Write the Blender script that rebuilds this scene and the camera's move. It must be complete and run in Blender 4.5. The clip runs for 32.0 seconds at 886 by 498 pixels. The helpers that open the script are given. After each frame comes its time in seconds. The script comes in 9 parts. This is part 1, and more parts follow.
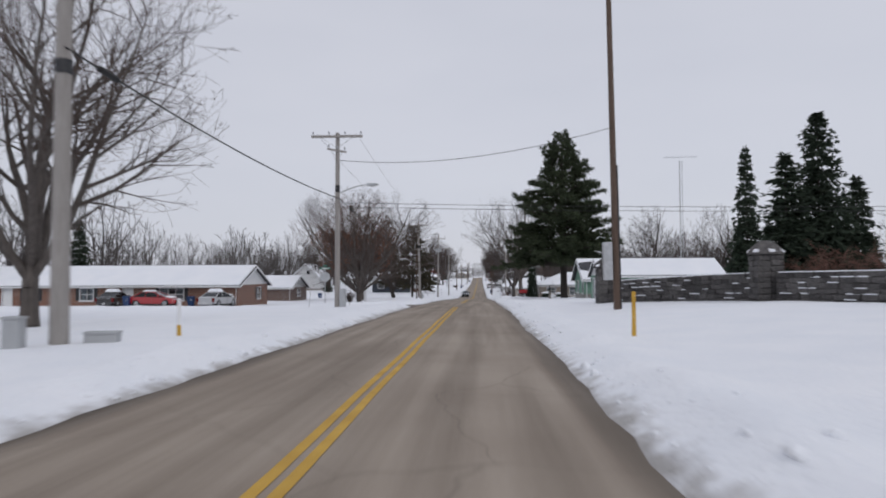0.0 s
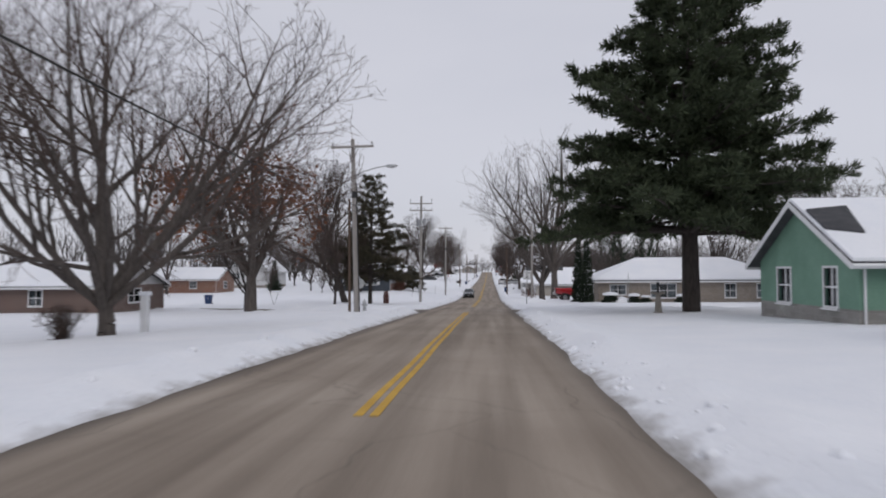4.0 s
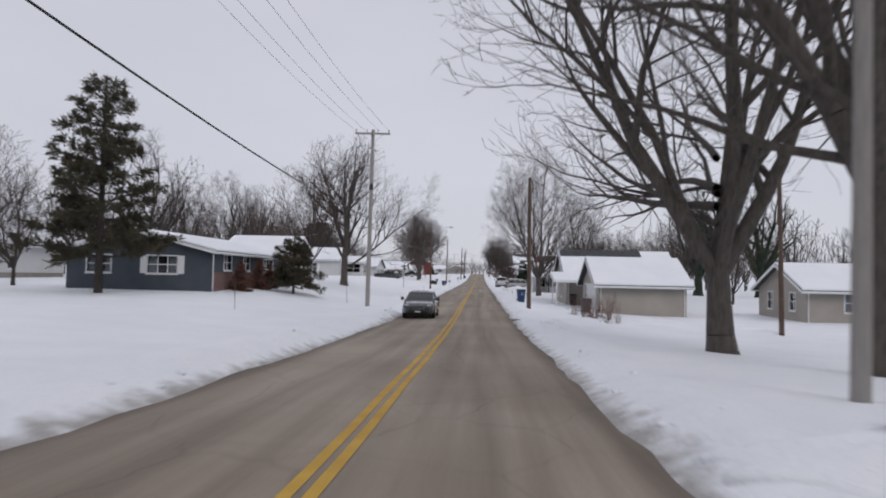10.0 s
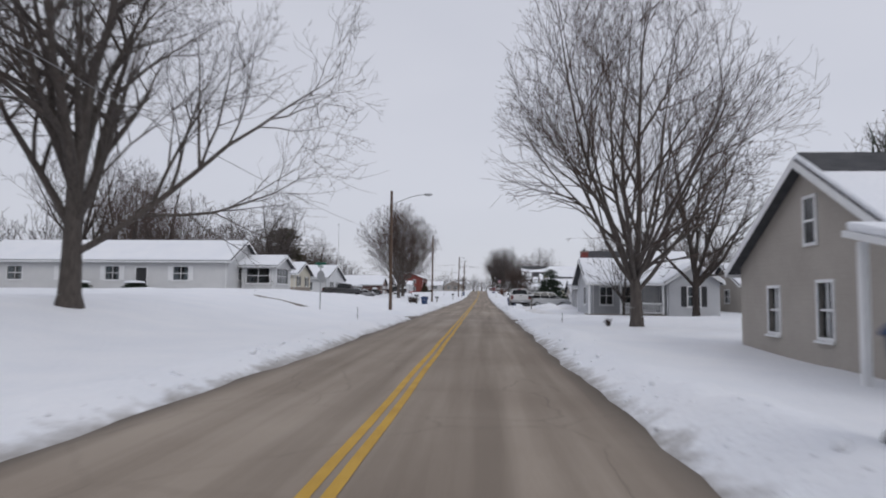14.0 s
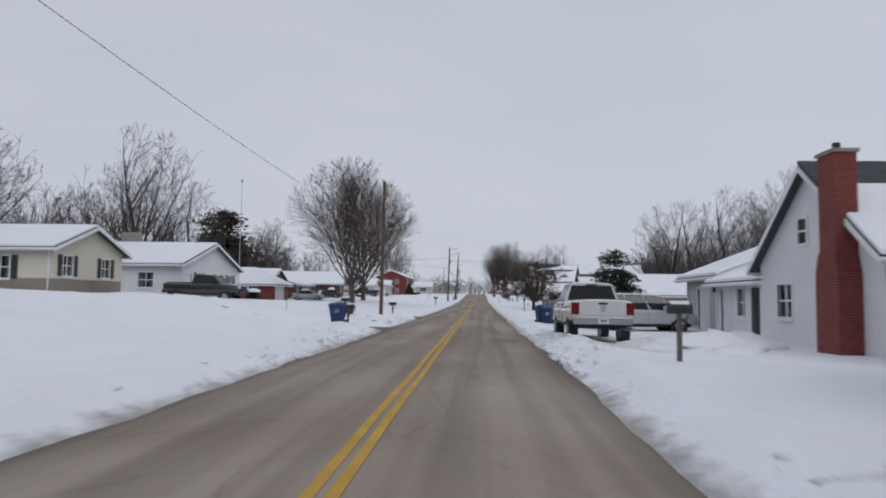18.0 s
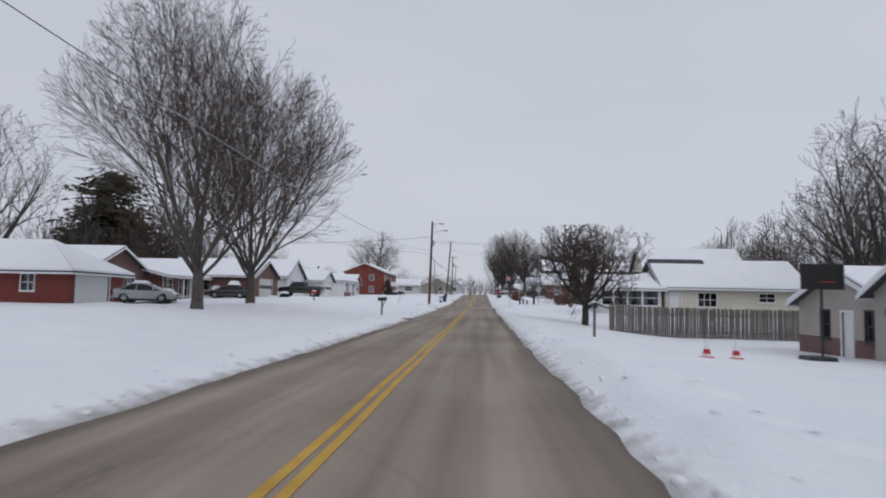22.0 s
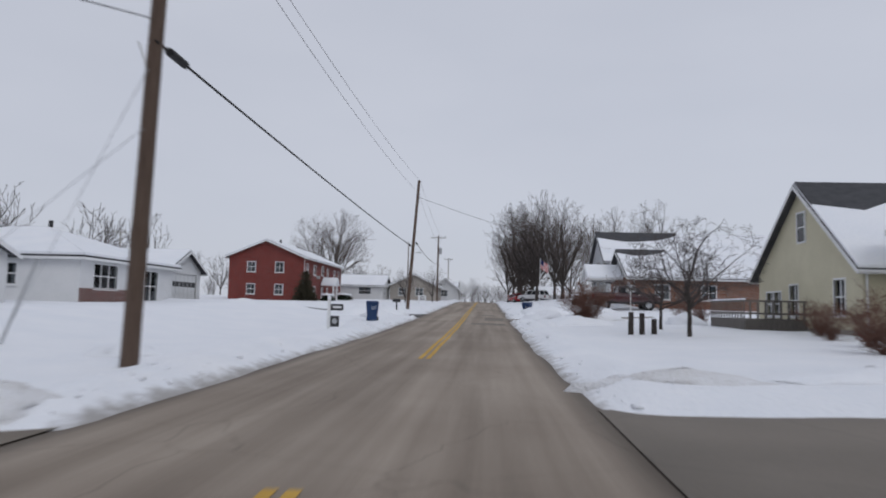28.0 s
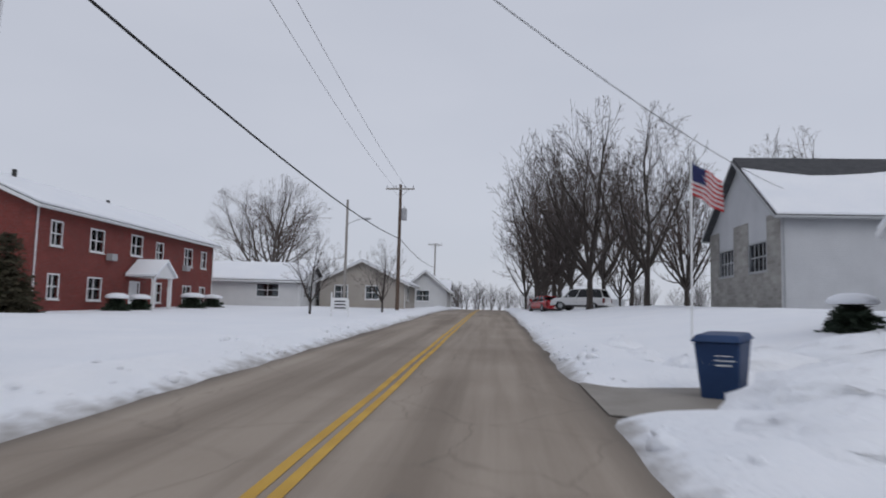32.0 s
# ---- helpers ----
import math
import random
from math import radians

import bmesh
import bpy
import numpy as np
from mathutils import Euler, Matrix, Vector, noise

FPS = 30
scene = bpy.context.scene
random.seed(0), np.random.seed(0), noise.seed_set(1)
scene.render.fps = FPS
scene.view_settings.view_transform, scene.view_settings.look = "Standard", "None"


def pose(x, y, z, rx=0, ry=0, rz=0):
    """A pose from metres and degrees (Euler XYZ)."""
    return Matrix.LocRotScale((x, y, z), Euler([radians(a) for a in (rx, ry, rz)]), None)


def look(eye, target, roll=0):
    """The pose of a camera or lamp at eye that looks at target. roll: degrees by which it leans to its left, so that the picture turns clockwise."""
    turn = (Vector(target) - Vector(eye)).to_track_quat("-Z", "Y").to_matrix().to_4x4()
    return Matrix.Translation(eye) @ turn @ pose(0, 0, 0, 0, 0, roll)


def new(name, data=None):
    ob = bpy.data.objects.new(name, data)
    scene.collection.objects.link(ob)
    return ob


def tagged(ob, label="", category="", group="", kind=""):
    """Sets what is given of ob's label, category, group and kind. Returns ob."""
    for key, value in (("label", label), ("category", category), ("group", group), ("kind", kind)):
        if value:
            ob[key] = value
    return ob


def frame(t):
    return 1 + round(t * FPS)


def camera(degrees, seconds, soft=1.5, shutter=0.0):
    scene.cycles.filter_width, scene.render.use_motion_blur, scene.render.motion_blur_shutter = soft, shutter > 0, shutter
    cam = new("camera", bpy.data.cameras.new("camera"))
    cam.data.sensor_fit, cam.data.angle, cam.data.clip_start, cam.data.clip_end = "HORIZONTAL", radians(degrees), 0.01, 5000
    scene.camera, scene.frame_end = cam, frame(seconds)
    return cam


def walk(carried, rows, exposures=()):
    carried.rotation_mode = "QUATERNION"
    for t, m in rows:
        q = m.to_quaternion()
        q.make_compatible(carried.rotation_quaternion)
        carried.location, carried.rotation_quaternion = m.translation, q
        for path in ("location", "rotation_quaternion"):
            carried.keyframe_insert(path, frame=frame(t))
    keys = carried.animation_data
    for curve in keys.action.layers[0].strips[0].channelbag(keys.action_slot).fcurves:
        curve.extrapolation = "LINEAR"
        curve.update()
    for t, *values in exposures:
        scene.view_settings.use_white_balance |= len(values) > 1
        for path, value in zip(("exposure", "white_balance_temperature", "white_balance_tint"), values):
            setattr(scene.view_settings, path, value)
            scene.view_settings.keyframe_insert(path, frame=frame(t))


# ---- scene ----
cam = camera(65.0, 32.0, soft=1.9, shutter=0.4)
PATH = [
    (0.0, pose(1.633, -21.754, 1.619, 92.256, 0.245, 3.031)),
    (0.5, pose(1.599, -14.711, 1.549, 92.085, 0.035, 3.122)),
    (1.0, pose(1.563, -7.724, 1.477, 92.203, 0.089, 3.232)),
    (1.5, pose(1.569, -0.847, 1.420, 92.326, -0.094, 3.207)),
    (2.0, pose(1.573, 5.966, 1.341, 92.256, -0.060, 3.300)),
    (2.5, pose(1.535, 12.686, 1.292, 92.171, -0.038, 3.574)),
    (3.0, pose(1.494, 19.361, 1.223, 92.027, 0.017, 3.717)),
    (3.5, pose(1.519, 25.964, 1.090, 91.851, 0.474, 4.057)),
    (5.5, pose(1.438, 52.450, 0.505, 92.046, -0.925, 2.384)),
    (6.0, pose(1.548, 58.741, 0.382, 92.091, -0.906, 2.271)),
    (6.5, pose(1.497, 64.984, 0.204, 92.099, -1.573, 2.244)),
    (7.0, pose(1.425, 71.289, 0.031, 92.028, -2.156, 2.254)),
    (7.5, pose(1.411, 77.762, -0.155, 92.046, -2.156, 2.342)),
    (8.0, pose(1.418, 84.479, -0.368, 92.185, -2.509, 2.497)),
    (8.5, pose(1.342, 91.256, -0.553, 92.165, -2.111, 2.756)),
    (9.0, pose(1.329, 97.963, -0.743, 92.286, -1.956, 2.862)),
    (9.5, pose(1.350, 104.632, -0.940, 92.383, -1.668, 3.123)),
    (10.0, pose(1.366, 111.263, -1.128, 92.233, -1.208, 3.017)),
    (10.5, pose(1.398, 117.896, -1.309, 92.090, -1.435, 2.961)),
    (11.0, pose(1.422, 124.555, -1.512, 92.068, -1.349, 2.811)),
    (11.5, pose(1.452, 131.115, -1.696, 92.242, -1.308, 2.822)),
    (12.0, pose(1.517, 137.530, -1.880, 92.911, -1.414, 2.827)),
    (12.5, pose(1.493, 143.733, -1.933, 93.377, -0.946, 3.144)),
    (13.0, pose(1.363, 150.063, -1.925, 93.647, -0.846, 3.035)),
    (13.5, pose(1.318, 156.456, -1.900, 93.922, -0.831, 3.170)),
    (14.0, pose(1.280, 162.878, -1.879, 93.832, -0.405, 3.193)),
    (14.5, pose(1.292, 169.274, -1.870, 93.758, -0.552, 3.162)),
    (15.0, pose(1.294, 175.639, -1.847, 93.831, -0.632, 3.106)),
    (15.5, pose(1.312, 181.870, -1.830, 93.821, -0.328, 3.059)),
    (17.5, pose(1.306, 206.006, -1.784, 93.941, -0.613, 2.911)),
    (18.0, pose(1.267, 212.133, -1.762, 94.115, -0.817, 2.992)),
    (18.5, pose(1.323, 218.295, -1.759, 94.151, -0.738, 3.089)),
    (19.0, pose(1.371, 224.504, -1.735, 94.073, -0.839, 3.061)),
    (19.5, pose(1.454, 230.761, -1.720, 94.171, -0.921, 3.017)),
    (20.0, pose(1.531, 237.081, -1.719, 94.132, -0.633, 2.954)),
    (20.5, pose(1.475, 243.452, -1.708, 94.175, -0.663, 2.985)),
    (21.0, pose(1.542, 249.885, -1.671, 94.252, -0.862, 3.059)),
    (21.5, pose(1.599, 256.396, -1.639, 94.233, -0.990, 3.041)),
    (22.0, pose(1.628, 262.976, -1.610, 94.218, -1.098, 3.107)),
    (22.5, pose(1.662, 269.517, -1.589, 94.224, -1.070, 3.184)),
    (23.0, pose(1.689, 275.986, -1.569, 94.351, -1.349, 3.247)),
    (23.5, pose(1.651, 282.385, -1.528, 94.404, -1.568, 3.512)),
    (24.0, pose(1.594, 288.758, -1.503, 94.440, -1.564, 3.779)),
    (24.5, pose(1.574, 295.095, -1.481, 94.391, -1.158, 3.998)),
    (25.0, pose(1.591, 301.425, -1.455, 94.517, -1.362, 3.915)),
    (25.5, pose(1.612, 307.764, -1.400, 94.585, -1.412, 3.946)),
    (27.5, pose(1.566, 334.928, -1.190, 94.794, -0.747, 3.635)),
    (28.0, pose(1.604, 341.835, -1.107, 94.870, -1.431, 3.535)),
    (28.5, pose(1.643, 348.692, -1.021, 94.956, -1.170, 3.679)),
    (29.0, pose(1.714, 355.534, -0.916, 95.019, -0.904, 3.773)),
    (29.5, pose(1.746, 362.314, -0.828, 94.866, -0.724, 3.720)),
    (30.0, pose(1.767, 369.016, -0.730, 94.957, -1.198, 3.574)),
    (30.5, pose(1.731, 375.619, -0.638, 95.010, -1.101, 3.599)),
    (31.0, pose(1.747, 382.110, -0.525, 95.107, -1.430, 3.609)),
    (31.5, pose(1.659, 388.461, -0.331, 95.201, -1.454, 3.718)),
    (32.0, pose(1.713, 394.814, -0.167, 95.236, -1.439, 4.097)),
]
walk(cam, PATH, [(0, 0.0, 6500, 10), (4.5, 0.0, 6580, 11), (10, 0.0, 6580, 11), (14, 0.0, 6500, 10), (17.5, -0.12, 6360, 9), (25, -0.06, 6380, 9), (28, -0.12, 6340, 9), (32, -0.12, 6340, 9)])

# ---- light: a flat winter overcast ----
world = bpy.data.worlds.new("overcast")
scene.world = world
world.use_nodes = True
wn, wl = world.node_tree.nodes, world.node_tree.links
wn.clear()
sky = wn.new("ShaderNodeTexSky")
sky.sky_type, sky.sun_disc, sky.sun_elevation, sky.sun_rotation = "NISHITA", False, radians(32), radians(205)
wtc = wn.new("ShaderNodeTexCoord")
wmap = wn.new("ShaderNodeMapping")
wmap.inputs["Scale"].default_value = (1, 1, 3)
wno = wn.new("ShaderNodeTexNoise")
wno.inputs["Scale"].default_value, wno.inputs["Detail"].default_value = 1.6, 4
wramp = wn.new("ShaderNodeValToRGB")
wramp.color_ramp.elements[0].position, wramp.color_ramp.elements[0].color = 0.3, (0.62, 0.64, 0.725, 1)
wramp.color_ramp.elements[1].position, wramp.color_ramp.elements[1].color = 0.7, (0.685, 0.70, 0.78, 1)
wsc = wn.new("ShaderNodeMixRGB")
wsc.blend_type, wsc.inputs[0].default_value, wsc.inputs[2].default_value = "MULTIPLY", 1.0, (0.1, 0.1, 0.1, 1)
wmix = wn.new("ShaderNodeMixRGB")
wmix.inputs[0].default_value = 0.93
wbg = wn.new("ShaderNodeBackground")
wbg.inputs["Strength"].default_value = 0.92
wout = wn.new("ShaderNodeOutputWorld")
wl.new(wtc.outputs["Generated"], wmap.inputs["Vector"])
wl.new(wmap.outputs[0], wno.inputs["Vector"])
wl.new(wno.outputs["Fac"], wramp.inputs[0])
wl.new(sky.outputs[0], wsc.inputs[1])
wl.new(wsc.outputs[0], wmix.inputs[1])
wl.new(wramp.outputs[0], wmix.inputs[2])
wl.new(wmix.outputs[0], wbg.inputs["Color"])
wl.new(wbg.outputs[0], wout.inputs["Surface"])
sun_data = bpy.data.lights.new("sun", "SUN")
sun_data.energy, sun_data.angle, sun_data.color = 0.55, radians(25), (1.0, 0.97, 0.93)
sun = new("sun", sun_data)
sun.matrix_world = look((40, -60, 60), (0, 0, 0))

# ---- materials ----
MATS = {}


def mat(name, c1, c2=None, rough=0.8, scale=3.0, bump=0.0, bscale=40.0, metal=0.0, vec=None, spec=0.35, per=0.0, detail=6, emit=None):
    """A principled material whose colour runs from c1 to c2 by two scales of noise, with relief and, by per, a change from piece to piece."""
    m = bpy.data.materials.new(name)
    m.use_nodes = True
    N, L = m.node_tree.nodes, m.node_tree.links
    p = N["Principled BSDF"]
    p.inputs["Roughness"].default_value, p.inputs["Metallic"].default_value = rough, metal
    p.inputs["Specular IOR Level"].default_value = spec
    tc = N.new("ShaderNodeTexCoord")
    src = tc.outputs["Object"]
    if vec:
        mp = N.new("ShaderNodeMapping")
        mp.inputs["Scale"].default_value = vec
        L.new(src, mp.inputs[0])
        src = mp.outputs[0]
    c2 = c2 or tuple(min(1, v * 1.18) for v in c1)
    n1 = N.new("ShaderNodeTexNoise")
    n1.inputs["Scale"].default_value, n1.inputs["Detail"].default_value = scale, detail
    L.new(src, n1.inputs["Vector"])
    n2 = N.new("ShaderNodeTexNoise")
    n2.inputs["Scale"].default_value, n2.inputs["Detail"].default_value = bscale, 4
    L.new(src, n2.inputs["Vector"])
    av = N.new("ShaderNodeMath")
    av.operation, av.inputs[1].default_value = "MULTIPLY_ADD", 0.35
    L.new(n2.outputs["Fac"], av.inputs[0])
    sc = N.new("ShaderNodeMath")
    sc.operation, sc.inputs[1].default_value = "MULTIPLY", 0.65
    L.new(n1.outputs["Fac"], sc.inputs[0])
    L.new(sc.outputs[0], av.inputs[2])
    rp = N.new("ShaderNodeValToRGB")
    rp.color_ramp.elements[0].position, rp.color_ramp.elements[0].color = 0.32, (*c1, 1)
    rp.color_ramp.elements[1].position, rp.color_ramp.elements[1].color = 0.68, (*c2, 1)
    L.new(av.outputs[0], rp.inputs[0])
    col = rp.outputs[0]
    if per:
        oi = N.new("ShaderNodeObjectInfo")
        hs = N.new("ShaderNodeHueSaturation")
        mr = N.new("ShaderNodeMapRange")
        mr.inputs[3].default_value, mr.inputs[4].default_value = 1 - per, 1 + per
        L.new(oi.outputs["Random"], mr.inputs[0])
        L.new(mr.outputs[0], hs.inputs["Value"])
        L.new(col, hs.inputs["Color"])
        col = hs.outputs[0]
    L.new(col, p.inputs["Base Color"])
    if bump:
        b = N.new("ShaderNodeBump")
        b.inputs["Strength"].default_value, b.inputs["Distance"].default_value = 1.0, bump
        L.new(n2.outputs["Fac"], b.inputs["Height"])
        L.new(b.outputs[0], p.inputs["Normal"])
    if emit:
        p.inputs["Emission Color"].default_value, p.inputs["Emission Strength"].default_value = (*c1, 1), emit
    MATS[name] = m
    return m


def courses(name, c1, c2, step, kind="siding", mortar=(0.35, 0.33, 0.31)):
    """Clapboard siding or brickwork in real courses, on the walls of houses."""
    m = mat(name, c1, c2, 0.75, 0.7, 0.0, 14)
    N, L = m.node_tree.nodes, m.node_tree.links
    p = N["Principled BSDF"]
    tc = N.new("ShaderNodeTexCoord")
    sx = N.new("ShaderNodeSeparateXYZ")
    L.new(tc.outputs["Object"], sx.inputs[0])
    b = N.new("ShaderNodeBump")
    b.inputs["Distance"].default_value = 0.012
    if kind == "siding":
        dv = N.new("ShaderNodeMath")
        dv.operation, dv.inputs[1].default_value = "DIVIDE", step
        L.new(sx.outputs["Z"], dv.inputs[0])
        fr = N.new("ShaderNodeMath")
        fr.operation = "FRACT"
        L.new(dv.outputs[0], fr.inputs[0])
        inv = N.new("ShaderNodeMath")
        inv.operation, inv.inputs[0].default_value = "SUBTRACT", 1
        L.new(fr.outputs[0], inv.inputs[1])
        b.inputs["Distance"].default_value = 0.02
        L.new(inv.outputs[0], b.inputs["Height"])
    else:
        ad = N.new("ShaderNodeMath")
        ad.operation = "ADD"
        L.new(sx.outputs["X"], ad.inputs[0])
        L.new(sx.outputs["Y"], ad.inputs[1])
        cb = N.new("ShaderNodeCombineXYZ")
        L.new(ad.outputs[0], cb.inputs[0])
        L.new(sx.outputs["Z"], cb.inputs[1])
        br = N.new("ShaderNodeTexBrick")
        br.inputs["Scale"].default_value = 1.0
        br.inputs["Brick Width"].default_value, br.inputs["Row Height"].default_value = step * 3, step
        br.inputs["Mortar Size"].default_value = 0.008
        br.inputs["Mortar"].default_value = (*mortar, 1)
        L.new(cb.outputs[0], br.inputs["Vector"])
        col = p.inputs["Base Color"].links[0].from_socket
        dk = N.new("ShaderNodeMixRGB")
        dk.blend_type, dk.inputs[0].default_value, dk.inputs[2].default_value = "MULTIPLY", 1, (0.72, 0.7, 0.7, 1)
        L.new(col, dk.inputs[1])
        L.new(col, br.inputs["Color1"])
        L.new(dk.outputs[0], br.inputs["Color2"])
        L.new(br.outputs["Color"], p.inputs["Base Color"])
        L.new(br.outputs["Fac"], b.inputs["Height"])
        b.invert = True
        b.inputs["Distance"].default_value = 0.01
    L.new(b.outputs[0], p.inputs["Normal"])
    return m


snow_m = mat("snow", (0.82, 0.845, 0.89), (0.90, 0.91, 0.935), 0.6, 0.5, 0.05, 9, spec=0.3)
dirty_snow_m = mat("dirty_snow", (0.70, 0.69, 0.68), (0.86, 0.87, 0.90), 0.7, 1.6, 0.08, 14)
shingle_m = mat("shingles", (0.045, 0.047, 0.052), (0.085, 0.085, 0.09), 0.9, 2, 0.012, 30, vec=(1, 1, 3))
white_trim = mat("white_trim", (0.70, 0.71, 0.72), (0.80, 0.80, 0.80), 0.5, 2, 0, 20)
grey_trim = mat("grey_trim", (0.33, 0.34, 0.35), (0.42, 0.43, 0.44), 0.6, 2)
dark_trim = mat("dark_trim", (0.025, 0.025, 0.028), (0.05, 0.05, 0.052), 0.5, 4)
curtain_m = mat("curtain", (0.55, 0.56, 0.58), (0.75, 0.75, 0.76), 0.9, 6, 0.02, 12, vec=(6, 6, 0.3))
inside_m = mat("interior_plaster", (0.25, 0.24, 0.22), (0.33, 0.31, 0.29), 0.9, 1)
wood_m = mat("weathered_wood", (0.085, 0.076, 0.068), (0.19, 0.175, 0.16), 0.85, 4, 0.01, 30, vec=(8, 8, 0.6), per=0.18)
pole_grey = mat("grey_pole_wood", (0.24, 0.22, 0.205), (0.38, 0.36, 0.34), 0.85, 5, 0.012, 30, vec=(6, 6, 0.35))
pole_brown = mat("brown_pole_wood", (0.075, 0.048, 0.035), (0.15, 0.105, 0.08), 0.8, 5, 0.012, 30, vec=(6, 6, 0.35))
steel_m = mat("galvanised_steel", (0.38, 0.39, 0.40), (0.52, 0.53, 0.54), 0.45, 6, 0, 40, metal=0.7)
dark_metal = mat("dark_metal", (0.03, 0.03, 0.033), (0.06, 0.06, 0.062), 0.5, 8, metal=0.4)
wire_m = mat("black_cable", (0.012, 0.012, 0.013), (0.02, 0.02, 0.02), 0.6, 8)
wire_grey = mat("grey_cable", (0.16, 0.16, 0.17), (0.22, 0.22, 0.23), 0.5, 8)
ceramic_m = mat("grey_ceramic", (0.30, 0.31, 0.33), (0.42, 0.42, 0.44), 0.3, 8)
bark_m = mat("grey_bark", (0.06, 0.052, 0.047), (0.14, 0.12, 0.108), 0.95, 3, 0.03, 18, vec=(3, 3, 0.7))
bark_dark = mat("dark_bark", (0.036, 0.03, 0.027), (0.08, 0.067, 0.06), 0.95, 3, 0.03, 18, vec=(3, 3, 0.7))
twig_m = mat("brown_twigs", (0.055, 0.038, 0.033), (0.105, 0.078, 0.067), 0.95, 2)
twig_grey = mat("grey_twigs", (0.065, 0.054, 0.05), (0.12, 0.102, 0.096), 0.95, 2)
twig_red = mat("reddish_twigs", (0.12, 0.06, 0.045), (0.20, 0.11, 0.085), 0.95, 2)
needle_m = mat("dark_needles", (0.012, 0.022, 0.014), (0.038, 0.055, 0.032), 0.8, 1.6)
needle_pine = mat("pine_needles", (0.022, 0.034, 0.018), (0.065, 0.082, 0.04), 0.8, 1.6)
needle_brown = mat("rusty_needles", (0.03, 0.032, 0.02), (0.09, 0.075, 0.045), 0.8, 1.6)
leaf_brown = mat("dead_oak_leaves", (0.10, 0.04, 0.02), (0.24, 0.105, 0.06), 0.85, 3)
yellow_paint = mat("yellow_road_paint", (0.42, 0.24, 0.035), (0.62, 0.38, 0.06), 0.75, 1.5, 0.004, 40)
white_paint = mat("white_paint", (0.68, 0.69, 0.70), (0.78, 0.78, 0.78), 0.45, 4)
black_paint = mat("black_paint", (0.012, 0.012, 0.012), (0.022, 0.022, 0.022), 0.4, 4)
red_paint = mat("red_paint", (0.42, 0.02, 0.018), (0.52, 0.04, 0.03), 0.4, 4)
green_paint = mat("green_paint", (0.01, 0.10, 0.06), (0.02, 0.14, 0.09), 0.4, 4)
rubber_m = mat("rubber", (0.012, 0.012, 0.013), (0.028, 0.028, 0.03), 0.85, 10, 0.004, 60)
bin_blue = mat("blue_plastic", (0.012, 0.035, 0.10), (0.022, 0.055, 0.145), 0.5, 3, 0.002, 60)
bin_grey = mat("grey_plastic", (0.05, 0.05, 0.055), (0.09, 0.09, 0.095), 0.55, 3)
concrete_m = mat("concrete", (0.22, 0.20, 0.175), (0.33, 0.305, 0.275), 0.85, 1.2, 0.006, 40)
stone_m = mat("field_stone", (0.05, 0.048, 0.048), (0.15, 0.14, 0.135), 0.9, 4, 0.03, 20, per=0.4)
dark_pane = mat("dark_window", (0.012, 0.014, 0.016), (0.02, 0.022, 0.025), 0.08, 2, spec=0.6)
brick_orange = courses("orange_brick", (0.22, 0.09, 0.05), (0.31, 0.14, 0.085), 0.075, "brick")
brick_red = courses("red_brick", (0.20, 0.032, 0.025), (0.27, 0.05, 0.038), 0.075, "brick", (0.16, 0.10, 0.09))
brick_dark = courses("dark_brick", (0.13, 0.042, 0.032), (0.20, 0.07, 0.055), 0.075, "brick")
brick_tan = courses("tan_brick", (0.27, 0.225, 0.18), (0.38, 0.325, 0.27), 0.075, "brick")
brick_brown = courses("brown_brick", (0.13, 0.075, 0.058), (0.20, 0.12, 0.095), 0.075, "brick")
stone_face = courses("grey_ashlar", (0.22, 0.215, 0.20), (0.40, 0.39, 0.365), 0.22, "brick", (0.3, 0.29, 0.28))
sid_white = courses("white_siding", (0.66, 0.67, 0.68), (0.75, 0.75, 0.76), 0.12)
sid_cream = courses("cream_siding", (0.60, 0.56, 0.46), (0.68, 0.64, 0.54), 0.12)
sid_tan = courses("tan_siding", (0.34, 0.31, 0.275), (0.42, 0.385, 0.345), 0.12)
sid_grey = courses("light_grey_siding", (0.43, 0.44, 0.46), (0.52, 0.53, 0.55), 0.12)
sid_blue = courses("slate_blue_siding", (0.055, 0.066, 0.082), (0.085, 0.098, 0.118), 0.12)
sid_green = courses("green_siding", (0.13, 0.25, 0.185), (0.20, 0.34, 0.26), 0.12)
sid_yellow = courses("yellow_siding", (0.52, 0.485, 0.345), (0.62, 0.58, 0.43), 0.14)
sid_palewhite = courses("pale_siding", (0.57, 0.575, 0.58), (0.66, 0.66, 0.66), 0.14)


def glass(name, tint, rough=0.04):
    m = bpy.data.materials.new(name)
    m.use_nodes = True
    N, L = m.node_tree.nodes, m.node_tree.links
    N.remove(N["Principled BSDF"])
    gl, tr, mx, fr = N.new("ShaderNodeBsdfGlossy"), N.new("ShaderNodeBsdfTransparent"), N.new("ShaderNodeMixShader"), N.new("ShaderNodeFresnel")
    gl.inputs["Roughness"].default_value = rough
    gl.inputs["Color"].default_value = (0.9, 0.92, 0.95, 1)
    tr.inputs["Color"].default_value = (*tint, 1)
    fr.inputs["IOR"].default_value = 1.5
    L.new(fr.outputs[0], mx.inputs[0])
    L.new(tr.outputs[0], mx.inputs[1])
    L.new(gl.outputs[0], mx.inputs[2])
    L.new(mx.outputs[0], N["Material Output"].inputs["Surface"])
    return m


glass_m = glass("window_glass", (0.6, 0.64, 0.66))
car_glass = glass("tinted_car_glass", (0.10, 0.11, 0.12))


